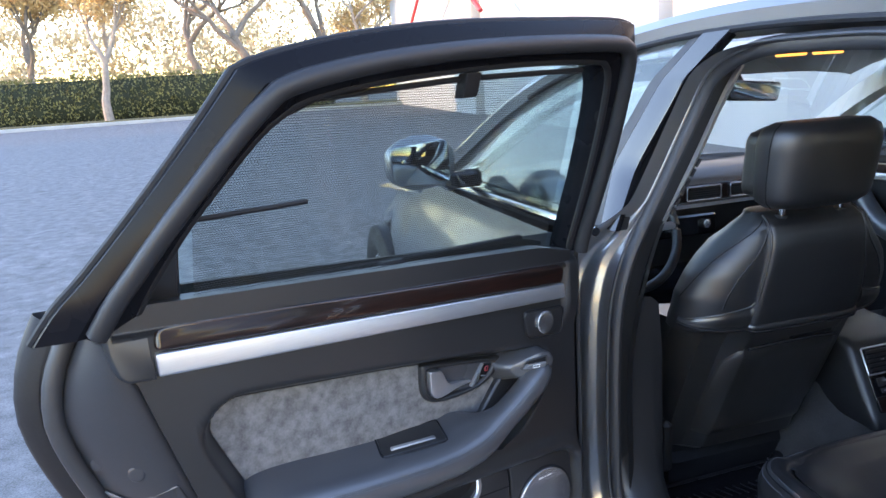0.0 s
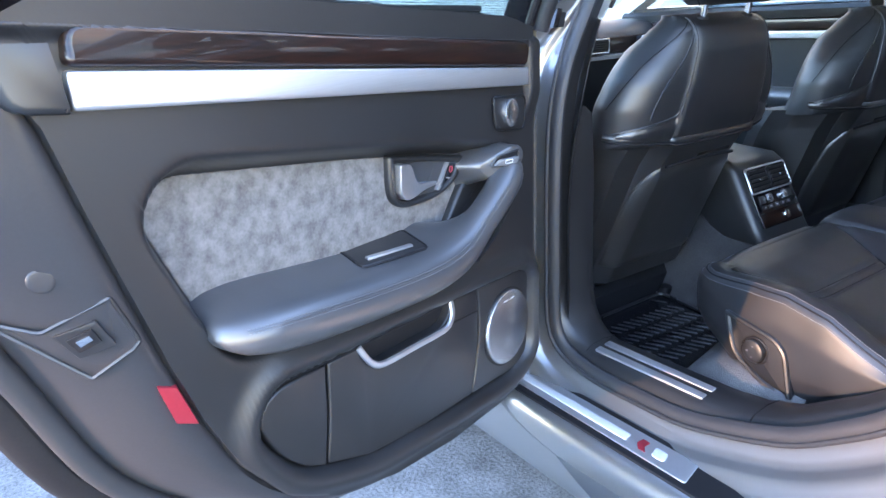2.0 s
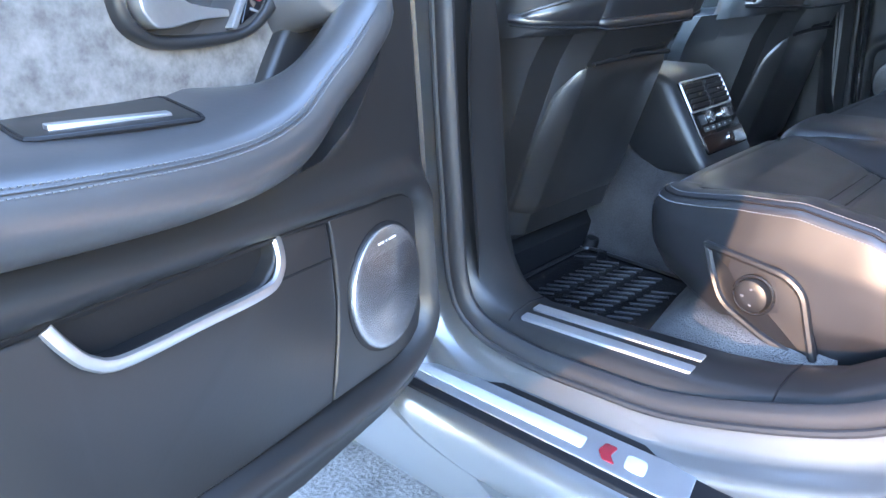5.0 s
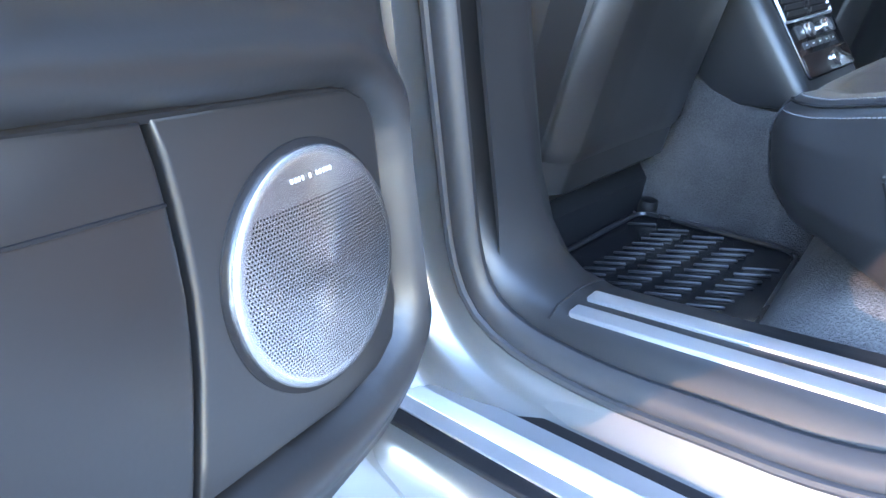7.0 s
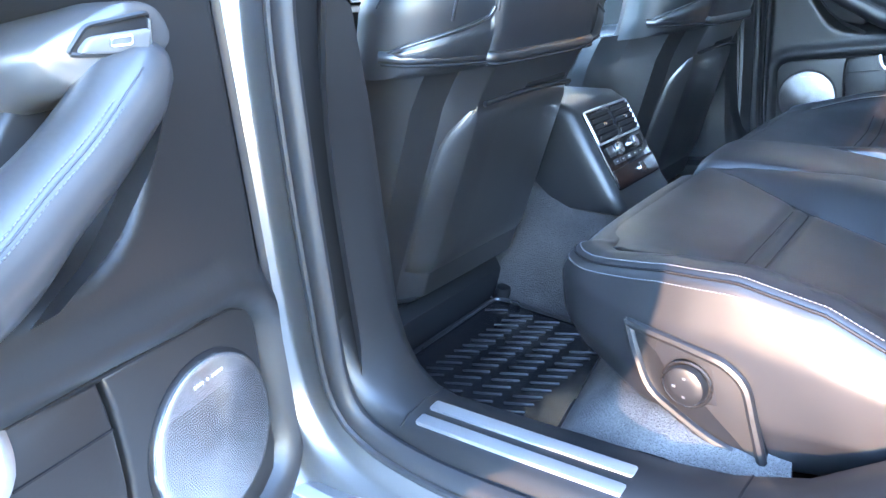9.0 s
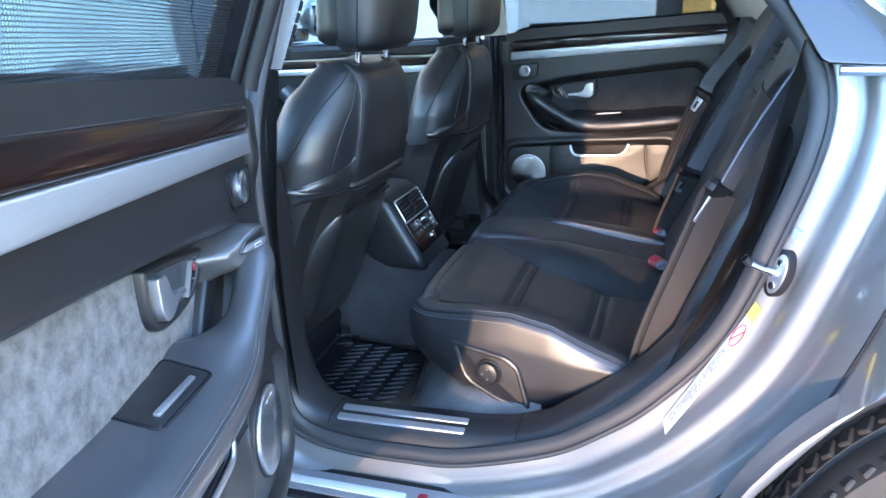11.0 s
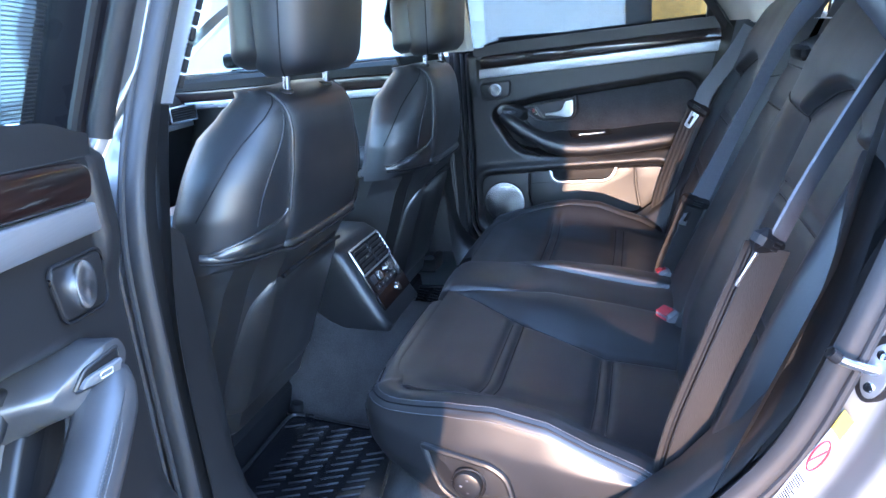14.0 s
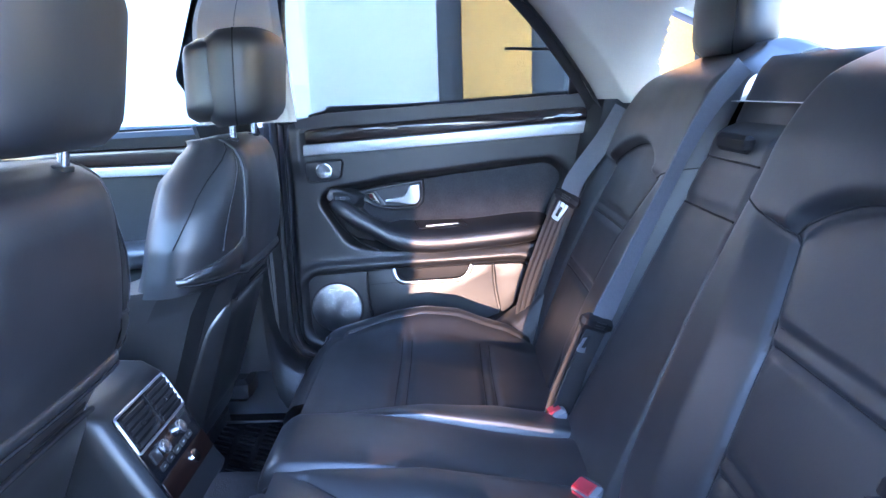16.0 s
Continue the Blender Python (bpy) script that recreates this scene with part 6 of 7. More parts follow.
    for sg in (-1, 1):
        def bk(g, c):
            a = interp(g, [0, 0.36, 0.80, 1], [0, a_in(c), 0.80, 1])
            x0 = interp(c, [0, 0.5, 0.72, 0.86, 0.95, 1.0], [0.150, 0.115, 0.100, 0.118, 0.155, 0.200])
            x = x0 + (interp(c, [0, 0.3, 0.70, 0.86, 0.95, 1], [0.700, 0.705, 0.670, 0.622, 0.560, 0.49]) - x0) * a
            z = 0.545 + 0.680 * c
            y = back_y(z)
            ai, ao = a_in(c), 0.80
            arch = 0.66 + 0.075 * math.sin(math.pi * min(1.0, max(0.0, (a - ai) / (ao - ai)))) ** 0.6
            below = sstep(arch + 0.03, arch - 0.012, c)
            side = max(sstep(ai + 0.01, ai - 0.13, a), sstep(ao - 0.01, ao + 0.12, a), 1 - below)
            y += 0.026 * side * sstep(0.0, 0.2, c)
            y += 0.020 * math.sin(min(1, c / 0.9) * math.pi) + 0.012 * sstep(0.70, 0.82, c)
            y -= 0.085 * sstep(0.88, 1.0, c) ** 1.6
            y -= 0.045 * sstep(0.10, 0.0, a) ** 1.5 + 0.04 * sstep(0.90, 1.0, a) ** 1.5
            pan = sstep(ai, ai + 0.03, a) * sstep(ao, ao - 0.03, a)
            for cc in CROSS:
                y -= 0.007 * (math.exp(-((c - cc) / 0.006) ** 2) + math.exp(-((c - cc - 0.026) / 0.006) ** 2)) * pan
            y -= 0.007 * (math.exp(-((a - ai) / 0.010) ** 2) + math.exp(-((a - ao) / 0.010) ** 2)) * sstep(0.68, 0.64, c)
            y -= 0.006 * math.exp(-((c - arch) / 0.010) ** 2) * pan
            return (sg * x, y, z - 0.02 * sstep(0.8, 1.0, abs(2 * a - 1)) * sstep(0.9, 1.0, c))
        NA, NC = 101, 130
        vs, fs = grid(bk, NA, NC)
        vs = list(vs)
        bs = [(vs[i * NC + NC - 1]) for i in range(NA)]
        prev = [i * NC + NC - 1 for i in range(NA)]
        for dy, dz in ((-0.03, 0.006), (-0.07, 0.0), (-0.12, -0.03)):
            cur = []
            for q in bs:
                cur.append(len(vs))
                vs.append((q[0], q[1] + dy, q[2] + dz))
            fs = list(fs) + [(prev[i], prev[i + 1], cur[i + 1], cur[i]) for i in range(NA - 1)]
            prev = cur
        bo = mesh_ob("backrest", (vs, fs), LEATHER, b, "black leather outer backrest with bolsters", sharp=70)
        for cc in CROSS:
            for dc in (0.0, 0.026):
                ln = [Vector(bk(0.36 + 0.44 * i / 24, cc + dc)) + Vector((0, 0.0006, 0)) for i in range(1, 24)]
                mesh_ob("backrest_seam", tube(ln, 0.0012, 6), RUBBER, bo, "")
        for side in (0, 1):
            ln = [Vector(bk(0.80 if side else 0.36, 0.66 * i / 40)) + Vector((0, 0.0006, 0)) for i in range(1, 41)]
            mesh_ob("bolster_seam", tube(ln, 0.0013, 6), RUBBER, bo, "")
        arch = [Vector(bk(0.36 + 0.44 * i / 30, 0.66 + 0.075 * math.sin(math.pi * i / 30) ** 0.6)) + Vector((0, 0.0006, 0)) for i in range(31)]
        mesh_ob("arch_seam", tube(arch, 0.0013, 6), RUBBER, bo, "")
        yoke = [Vector(bk(0.36 * (1 - i / 20), 0.66 + 0.055 * i / 20)) + Vector((0, 0.0008, 0)) for i in range(20)]
        mesh_ob("yoke_seam", tube(yoke, 0.0013, 6), RUBBER, bo, "")
        head(b, sg * 0.385, 1.190)
    # centre backrest, which is the folded armrest
    def cb(a, c):
        x = (-0.150 + 0.30 * a) * interp(c, [0, 0.5, 0.85, 1.0], [1.0, 0.80, 0.68, 0.70])
        z = 0.575 + 0.545 * c
        u = abs(2 * a - 1)
        y = back_y(z) + 0.018 - 0.02 * sstep(0.9, 1.0, u) - 0.06 * sstep(0.93, 1.0, c)
        y -= 0.006 * (math.exp(-((c - 0.74) / 0.012) ** 2) + math.exp(-((c - 0.87) / 0.010) ** 2))
        return (x, y, z)
    vs, fs = grid(cb, 24, 60)
    vs = list(vs)
    prev = [i * 60 + 59 for i in range(24)]
    top_ = [vs[q] for q in prev]
    for dy, dz in ((-0.04, 0.004), (-0.10, -0.02)):
        cur = []
        for q in top_:
            cur.append(len(vs))
            vs.append((q[0], q[1] + dy, q[2] + dz))
        fs = list(fs) + [(prev[i], prev[i + 1], cur[i + 1], cur[i]) for i in range(23)]
        prev = cur
    mb = mesh_ob("folding_armrest", (vs, fs), LEATHER, b, "black leather centre armrest folded up", sharp=70)
    for cc in (0.74, 0.87):
        ln = [Vector(cb(i / 16, cc)) + Vector((0, 0.004, 0)) for i in range(1, 16)]
        mesh_ob("armrest_seam", tube(ln, 0.0016, 6), RUBBER, mb, "")
    mesh_ob("pull_slot", box(0, back_y(1.075) + 0.024, 1.075, 0.10, 0.02, 0.025, 0.006), RUBBER, mb, "")
    ch = []
    for i in range(9):
        t = i / 8
        k = interp(t, [0, 0.15, 0.85, 1], [0.85, 1, 0.99, 0.88])
        ch.append([(0.002 + 0.158 * k * math.copysign(abs(math.cos(a)) ** 0.35, math.cos(a)), back_y(1.15) - 0.03 + 0.055 * k * math.sin(a) - 0.05 * t, 1.070 + 0.126 * t) for a in [2 * math.pi * j / 24 for j in range(24)]])
    mesh_ob("centre_headrest", loft(ch), LEATHER, b, "low black leather centre headrest", sharp=70)
    return b


def head(b, x, z0):
    y0 = back_y(1.17) - 0.075
    for dx in (-0.06, 0.06):
        mesh_ob("headrest_post", tube([(x + dx, y0, z0 - 0.06), (x + dx, y0 - 0.006, z0 + 0.05)], 0.006, 12), CHROME, b, "chrome headrest post")
    rings = []
    for i in range(13):
        t = i / 12
        z = z0 + 0.020 + 0.165 * t
        k = interp(t, [0, 0.06, 0.2, 0.7, 0.92, 1], [0.72, 0.88, 0.97, 1, 0.88, 0.66])
        kd = interp(t, [0, 0.1, 0.6, 0.9, 1], [0.7, 0.95, 1, 0.85, 0.55])
        rings.append([(x + 0.128 * k * math.copysign(abs(math.cos(a)) ** 0.5, math.cos(a)), y0 - 0.05 * (z - z0) + 0.055 * kd * math.copysign(abs(math.sin(a)) ** 0.8, math.sin(a)), z) for a in [2 * math.pi * j / 32 for j in range(32)]])
    h = mesh_ob("headrest", loft(rings), LEATHER, b, "black leather headrest", sharp=70)
    mesh_ob("headrest_seam", tube([Vector(r[12]) + Vector((0, 0.001, 0)) for r in rings], 0.0013, 6), RUBBER, h, "")
    mesh_ob("headrest_seam", tube([Vector(r[4]) + Vector((0, 0.001, 0)) for r in rings], 0.0013, 6), RUBBER, h, "")


rear_bench()


# ---- seat belts and buckles ----
def webbing(path, width=0.046, thick=0.0016, side=(1, 0, 0), n=60):
    p = curve(path, n)
    w = width / 2
    return tube(p, prof=[(-thick, -w), (thick, -w), (thick, -w * 0.5), (thick * 1.6, 0), (thick, w * 0.5), (thick, w), (-thick, w), (-thick, 0)], up=side)


def belt_set(name, upper, lower, tongue, side, low_side, label):
    t = thing(name, lower[-1], label, "seat belt", "rear seat belts")
    mesh_ob("webbing", webbing(upper, side=side), BELT, t, "grey shoulder webbing")
    mesh_ob("webbing", webbing(lower, side=low_side), BELT_LAP_SHADED, t, "lap webbing with woven stripes, shade put into its colour")
    mesh_ob("webbing", webbing([tuple(Vector(q) + Vector((0.006, 0.012, 0.004))) for q in lower], width=0.044, side=low_side), BELT_LAP_SHADED, t, "")
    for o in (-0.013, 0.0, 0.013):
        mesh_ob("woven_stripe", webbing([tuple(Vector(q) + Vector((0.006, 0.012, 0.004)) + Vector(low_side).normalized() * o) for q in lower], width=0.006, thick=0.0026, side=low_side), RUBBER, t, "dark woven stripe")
    c = Vector(tongue)
    d = (Vector(upper[0]) - Vector(upper[-1])).normalized()
    sd = (Vector(side) - d * Vector(side).dot(d)).normalized()
    nn = sd.cross(d)
    fr = Matrix((sd, nn, d)).transposed().to_4x4()
    fr.translation = c
    tg = mesh_ob("belt_tongue", move(box(0, 0, 0, 0.072, 0.022, 0.030, 0.010), fr), RUBBER, t, "black belt tongue grip")
    for k in (-1, 0, 1):
        mesh_ob("grip_rib", move(box(0, 0.0108, 0.005 * k, 0.024, 0.002, 0.0022, 0.0006), fr), PLASTIC, tg)
    q = rpoly([(-0.0105, -0.060), (0.0105, -0.060), (0.0135, -0.012), (-0.0135, -0.012)], 0.005, 3)
    plate = slab(q, lambda a, e, o: (a, o, e), -0.0012, 0.0012, 0.0004)
    mesh_ob("tongue_plate", move(plate, fr), SATIN, tg, "bright steel tongue plate")
    mesh_ob("tongue_slot", move(box(0, 0, -0.038, 0.009, 0.0034, 0.026, 0.0012), fr), RUBBER, tg, "")
    return t


belt_set("seat_belt", [(-0.56, -0.955, 1.20), (-0.575, -0.885, 1.10), (-0.60, -0.815, 0.98), (-0.612, -0.777, 0.90)],
         [(-0.614, -0.776, 0.898), (-0.618, -0.735, 0.78), (-0.62, -0.695, 0.66), (-0.61, -0.675, 0.56)], (-0.614, -0.770, 0.905), (0.8, -0.6, 0), (0.42, -0.9, 0), "grey rear seat belt hanging beside the outer backrest")
belt_set("seat_belt", [(0.12, -0.965, 1.185), (0.128, -0.920, 1.12), (0.134, -0.845, 0.96), (0.138, -0.752, 0.768)],
         [(0.140, -0.748, 0.760), (0.150, -0.725, 0.69), (0.158, -0.70, 0.62), (0.160, -0.69, 0.57)], (0.138, -0.746, 0.764), (0.40, -0.9, 0), (0.40, -0.9, 0), "grey centre seat belt hanging beside the folded armrest")
belt_set("seat_belt", [(0.612, -0.905, 1.11), (0.618, -0.87, 1.05), (0.628, -0.80, 0.95), (0.635, -0.785, 0.90)],
         [(0.635, -0.785, 0.90), (0.64, -0.74, 0.78), (0.64, -0.70, 0.66), (0.62, -0.68, 0.56)], (0.634, -0.782, 0.905), (-0.5, -0.8, 0), (-0.5, -0.8, 0), "grey rear seat belt hanging by the closed door")


def buckle(at, turn):
    t = thing("belt_buckle", at, "grey belt buckle with red release button", "belt buckle", "belt buckles")
    m = Matrix.Translation(at) @ pose(0, 0, 0, -25, 0, turn)
    mesh_ob("housing", move(box(0, 0, -0.004, 0.044, 0.030, 0.075, 0.006), m), SWITCH, t, "grey housing")
    for k in range(2):
        mesh_ob("release_button", move(box(0, 0.0145, 0.016 + 0.010 * k, 0.032, 0.005, 0.0065, 0.002), m), RED, t, "red release button ridge")
    mesh_ob("button_top", move(box(0, 0.002, 0.0345, 0.032, 0.022, 0.004, 0.0015), m), RED, t, "red release button")


buckle((-0.105, -0.690, 0.580), 35)
buckle((0.155, -0.690, 0.572), 10)

# ---- cabin ----
def cabin():
    tagged(mesh_ob("floor", grid(lambda a, c: (-0.70 + 1.40 * a, -0.34 + 1.9 * c, 0.345 + 0.19 * math.exp(-((a - 0.5) / 0.10) ** 4) - 0.02 * (abs(a - 0.5) > 0.2)), 60, 20), CARPET_SHADED), "carpeted cabin floor with a centre tunnel, shade put into its colour", "floor", kind="structure")
    # rubber tray mat behind the front seat
    for sg in (-1, 1):
        mt = thing("floor_mat", (sg * 0.42, -0.05, 0.36), "black rubber floor mat with raised bars", "floor mat", "floor mats")
        q = rpoly([(sg * 0.60, -0.215), (sg * 0.245, -0.150), (sg * 0.200, 0.125), (sg * 0.60, 0.115)], 0.035, 5)
        mesh_ob("tray", slab(q, lambda a, b, c: (a, b, c), 0.345, 0.372, 0.006), MATRUB, mt, "")
        mesh_ob("tray_rim", tube([(a, b, 0.374) for a, b in inset(q, 0.003)], 0.0045, 6, closed=True), MATBAR, mt, "")
        inside = sdist(q)
        bar = None
        for i in range(-4, 20):
            for j in range(-1, 7):
                x = 0.230 + 0.0225 * i + 0.001 * j
                y = 0.088 + 0.001 * i - 0.055 * j
                if min(inside(sg * (x + k * 0.009), y + k * 0.021) for k in (-1, 1)) < 0.012:
                    continue
                if bar is None:
                    bar = mesh_ob("mat_bar", box(0, 0, 0, 0.044, 0.0036, 0.0036, 0.0011), MATBAR, mt)
                    o = bar
                else:
                    o = new("mat_bar", bar.data)
                    attach(o, mt)
                o.matrix_basis = Matrix.Translation((sg * x, y, 0.3735)) @ Matrix.Rotation(math.atan2(0.042, sg * 0.018), 4, "Z")
        cl = mesh_ob("mat_clip", bolt((sg * 0.190, 0.122, 0.345), (0, -0.2, 1), 0.018, 0.050, 18, dome=0.7), RUBBER, mt, "")
        mesh_ob("clip_ring", tube([(sg * (0.190 + 0.019 * math.cos(a)), 0.121 + 0.019 * math.sin(a), 0.372) for a in [i * math.pi / 10 for i in range(20)]], 0.0018, 6, closed=True), SATIN, cl, "bright metal clip ring")
    # sill trims
    for sg, m in ((-1, Matrix.Identity(4)), (1, MIRROR_X)):
        st = thing("sill_trim", (sg * 0.72, -0.3, 0.45), "black plastic sill trim with two aluminium strips", "sill trim", "sill trims")
        prof = [(-0.755, 0.455), (-0.748, 0.474), (-0.735, 0.482), (-0.700, 0.486), (-0.668, 0.482), (-0.650, 0.465), (-0.640, 0.36)]
        ys = [-0.030, -0.033, -0.037, -0.044, -0.056, -0.074, -0.10, -0.14, -0.25, -0.40, -0.46, -0.52, -0.60, -0.68, -0.74, -0.79, -0.825, -0.85]
        rise = [0.46, 0.32, 0.20, 0.115, 0.062, 0.030, 0.010, 0.0, 0.002, 0.006, 0.014, 0.034, 0.085, 0.15, 0.225, 0.31, 0.41, 0.53]
        mesh_ob("trim_body", loft([[(x + 0.03 * sstep(-0.5, -0.7, y) , y, z + r) for x, z in prof] for y, r in zip(ys, rise)], caps=False, closed=False), PLASTIC, st, "", m, sharp=60)
        for x0 in (-0.738, -0.712):
            q = rpoly([(x0, -0.138), (x0 + 0.015, -0.138), (x0 + 0.015, -0.382), (x0, -0.382)], 0.003, 3)
            mesh_ob("aluminium_strip", slab(q, lambda a, b, c: (a, b, c + (a + 0.74) * 0.12 + 0.002 + 0.004 * (-b - 0.14) / 0.25), 0.474, 0.4825, 0.0008), ALU, st, "brushed aluminium strip", m)
        for y in (-0.125, -0.475):
            mesh_ob("joint", tube([(x, y, z + interp(-y, [-v for v in ys], rise) + 0.0005) for x, z in prof[1:6]], 0.0011, 5), RUBBER, st, "", m)
    # carpet that swells up from the mat to the underside of the seat
    for sg in (-1, 1):
        def swell(a, c):
            x = 0.655 - 0.56 * a
            y0 = interp(x, [0.10, 0.245, 0.45, 0.60, 0.66], [-0.130, -0.148, -0.182, -0.212, -0.225])
            z = 0.352 + 0.150 * math.sin(min(1.0, c / 0.7) * math.pi / 2) ** 0.75 * interp(x, [0.09, 0.20, 0.60, 0.655], [0.9, 1, 1, 0.85])
            return (sg * x, y0 - 0.28 * c ** 1.3, z + 0.003 * noise.noise((a * 9, c * 6, sg)))
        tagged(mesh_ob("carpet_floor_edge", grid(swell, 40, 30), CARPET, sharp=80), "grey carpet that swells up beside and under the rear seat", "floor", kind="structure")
    # rear console
    co = thing("rear_console", (0, 0.05, 0.45), "black rear end of the centre console with air vents", "console")
    prof = [(0.33, 0.750), (0.16, 0.735), (0.030, 0.728), (0.003, 0.710), (-0.078, 0.560), (-0.092, 0.540), (-0.086, 0.526), (0.0, 0.530), (0.05, 0.580), (0.33, 0.60)]
    rings = []
    for x, k, dy in ((-0.112, 0.90, 0.045), (-0.111, 0.945, 0.022), (-0.107, 0.975, 0.010), (-0.100, 0.992, 0.003), (-0.091, 1, 0.0), (0.091, 1, 0.0), (0.100, 0.992, 0.003), (0.107, 0.975, 0.010), (0.111, 0.945, 0.022), (0.112, 0.90, 0.045)):
        rings.append([(x + 0.022, y + dy, 0.62 + (z - 0.62) * k) for y, z in prof])
    mesh_ob("console_body", loft(rings), PLASTIC, co, "", sharp=50)

    def face(a, b, c):
        # a across, b from the top edge down the slanted face, c out of it
        u = Vector((0, -0.075, -0.14)).normalized()
        n = Vector((0, -0.14, 0.075)).normalized()
        p = Vector((a + 0.022, 0.003, 0.710)) + u * b + n * c
        return tuple(p)
    mesh_ob("bezel", slab(rpoly([(-0.090, 0.002), (0.090, 0.002), (0.090, 0.160), (-0.090, 0.160)], 0.008, 4), face, -0.004, 0.004, 0.002), GLOSS, co, "gloss black control panel")
    mesh_ob("bezel_edge", tube([face(a, b, 0.0045) for a, b in rpoly([(-0.088, 0.003), (0.088, 0.003), (0.088, 0.068), (-0.088, 0.068)], 0.005, 4)], 0.0022, 6, closed=True), ALU, co, "thin aluminium vent frame")
    for x in (-0.044, 0.044):
        v = mesh_ob("air_vent", slab(rpoly([(x - 0.038, 0.008), (x + 0.038, 0.008), (x + 0.038, 0.064), (x - 0.038, 0.064)], 0.004, 3), face, 0.002, 0.0055, 0.001), RUBBER, co, "black louvred air vent")
        for i in range(5):
            mesh_ob("vent_slat", tube([face(x - 0.036, 0.014 + 0.0110 * i, 0.008), face(x + 0.036, 0.014 + 0.0110 * i, 0.008)], prof=[(-0.0012, -0.0036), (0.0012, -0.0036), (0.0012, 0.0036), (-0.0012, 0.0036)]), PLASTIC, v)
        mesh_ob("vent_tab", box(*face(x, 0.036, 0.012), 0.012, 0.006, 0.006, 0.001), CHROME, v, "chrome vent tab")
        k = mesh_ob("control_knob", bolt(face(x * 0.75, 0.088, 0.003), Vector((0, -0.14, 0.075)), 0.0115, 0.012, 20), KNOB, co, "satin silver control knob")
        mesh_ob("seat_heat_switch", slab(rpoly([(x * 1.35 - 0.012, 0.078), (x * 1.35 + 0.012, 0.078), (x * 1.35 + 0.012, 0.098), (x * 1.35 - 0.012, 0.098)], 0.002, 3), face, 0.003, 0.007, 0.001), PLASTIC, co, "")
    for i in range(5):
        mesh_ob("panel_button", slab(rpoly([(-0.058 + 0.026 * i - 0.010, 0.104), (-0.058 + 0.026 * i + 0.010, 0.104), (-0.058 + 0.026 * i + 0.010, 0.114), (-0.058 + 0.026 * i - 0.010, 0.114)], 0.0015, 3), face, 0.003, 0.0062, 0.0008), PLASTIC, co)
        mesh_ob("button_mark", box(*face(-0.058 + 0.026 * i, 0.109, 0.0065), 0.006, 0.001, 0.002, 0.0002), WHITE_P, co)
    mesh_ob("lighter_panel", slab(rpoly([(-0.088, 0.122), (0.088, 0.122), (0.088, 0.158), (-0.088, 0.158)], 0.004, 3), face, 0.002, 0.006, 0.001), WOOD, co, "dark wood socket panel")
    mesh_ob("socket", bolt(face(0.02, 0.140, 0.005), Vector((0, -0.14, 0.075)), 0.012, 0.006, 20), CHROME, co, "chrome ringed power socket")
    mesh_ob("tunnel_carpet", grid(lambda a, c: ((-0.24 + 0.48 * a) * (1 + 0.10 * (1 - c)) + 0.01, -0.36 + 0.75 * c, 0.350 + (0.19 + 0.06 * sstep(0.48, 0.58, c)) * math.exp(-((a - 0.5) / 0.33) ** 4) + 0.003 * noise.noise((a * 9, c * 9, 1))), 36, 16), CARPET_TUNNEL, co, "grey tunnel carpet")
    mesh_ob("armrest_lid", box(0, 0.33, 0.775, 0.23, 0.34, 0.06, 0.02), LEATHER, co, "black leather console lid")
    # headliner, pillars, shelf
    tagged(mesh_ob("ceiling", grid(lambda a, c: (-0.575 + 1.15 * a, -1.05 + 1.75 * c, 1.445 - 0.025 * (2 * a - 1) ** 4 - 0.07 * (2 * c - 1) ** 6), 24, 24), LINER), "beige cloth headliner", "ceiling", kind="structure")
    for x in (-0.06, 0.06):
        la = thing("reading_lamp", (x + 0.02, 0.30, 1.42), "small lit amber reading lamp in the roof", "lamp", "reading lamps")
        mesh_ob("lens", box(x + 0.02, 0.30, 1.425, 0.07, 0.04, 0.012, 0.003), AMBER, la, "")
    for sg, m in ((-1, Matrix.Identity(4)), (1, MIRROR_X)):
        # B-pillar lining: dark below, light above with the belt height slots
        lo = [(-0.74, -0.052, 0.46), (-0.745, -0.050, 0.80), (-0.706, -0.050, 1.00), (-0.664, -0.042, 1.10)]
        path = curve(lo, 16)
        pr = [(-0.015, 0.0), (0.0, 0.02), (0.03, 0.028), (0.12, 0.03), (0.14, 0.0)]
        bp = thing("b_pillar_trim", (sg * 0.72, 0, 0.45), "door pillar lining, light grey above and black below", "pillar trim", "pillar linings")
        mesh_ob("lower_trim", loft([[(p.x + d, p.y + y, p.z) for y, d in pr] for p in path], caps=False, closed=False), PLASTIC, bp, "", m)
        wide = 0.0 if sg < 0 else 1.0
        hi = curve([(-0.664, -0.042, 1.102), (-0.612, -0.064, 1.214), (-0.570, -0.082, 1.32), (-0.552, -0.125, 1.405)], 18)
        mesh_ob("upper_trim", loft([[(p.x + d, p.y + y, p.z) for y, d in [(-0.020 - wide * (p.y + 0.130), 0.0), (-0.006 - wide * (p.y + 0.130), 0.018), (0.03, 0.026), (0.10, 0.028), (0.12, 0.0)]] for p in hi], caps=False, closed=False), PILLAR if sg < 0 else LINER, bp, "light grey upper pillar trim", m)
        for i in range(6):
            p = hi[1].lerp(hi[7], i / 5.6)
            q = hi[1].lerp(hi[7], i / 5.6 + 0.14)
            mesh_ob("belt_guide_slot", tube([p + Vector((0.012, -0.0165, 0)), q + Vector((0.012, -0.0165, 0))], prof=[(-0.003, -0.003), (0.003, -0.003), (0.003, 0.003), (-0.003, 0.003)]), RUBBER, bp, "", m)
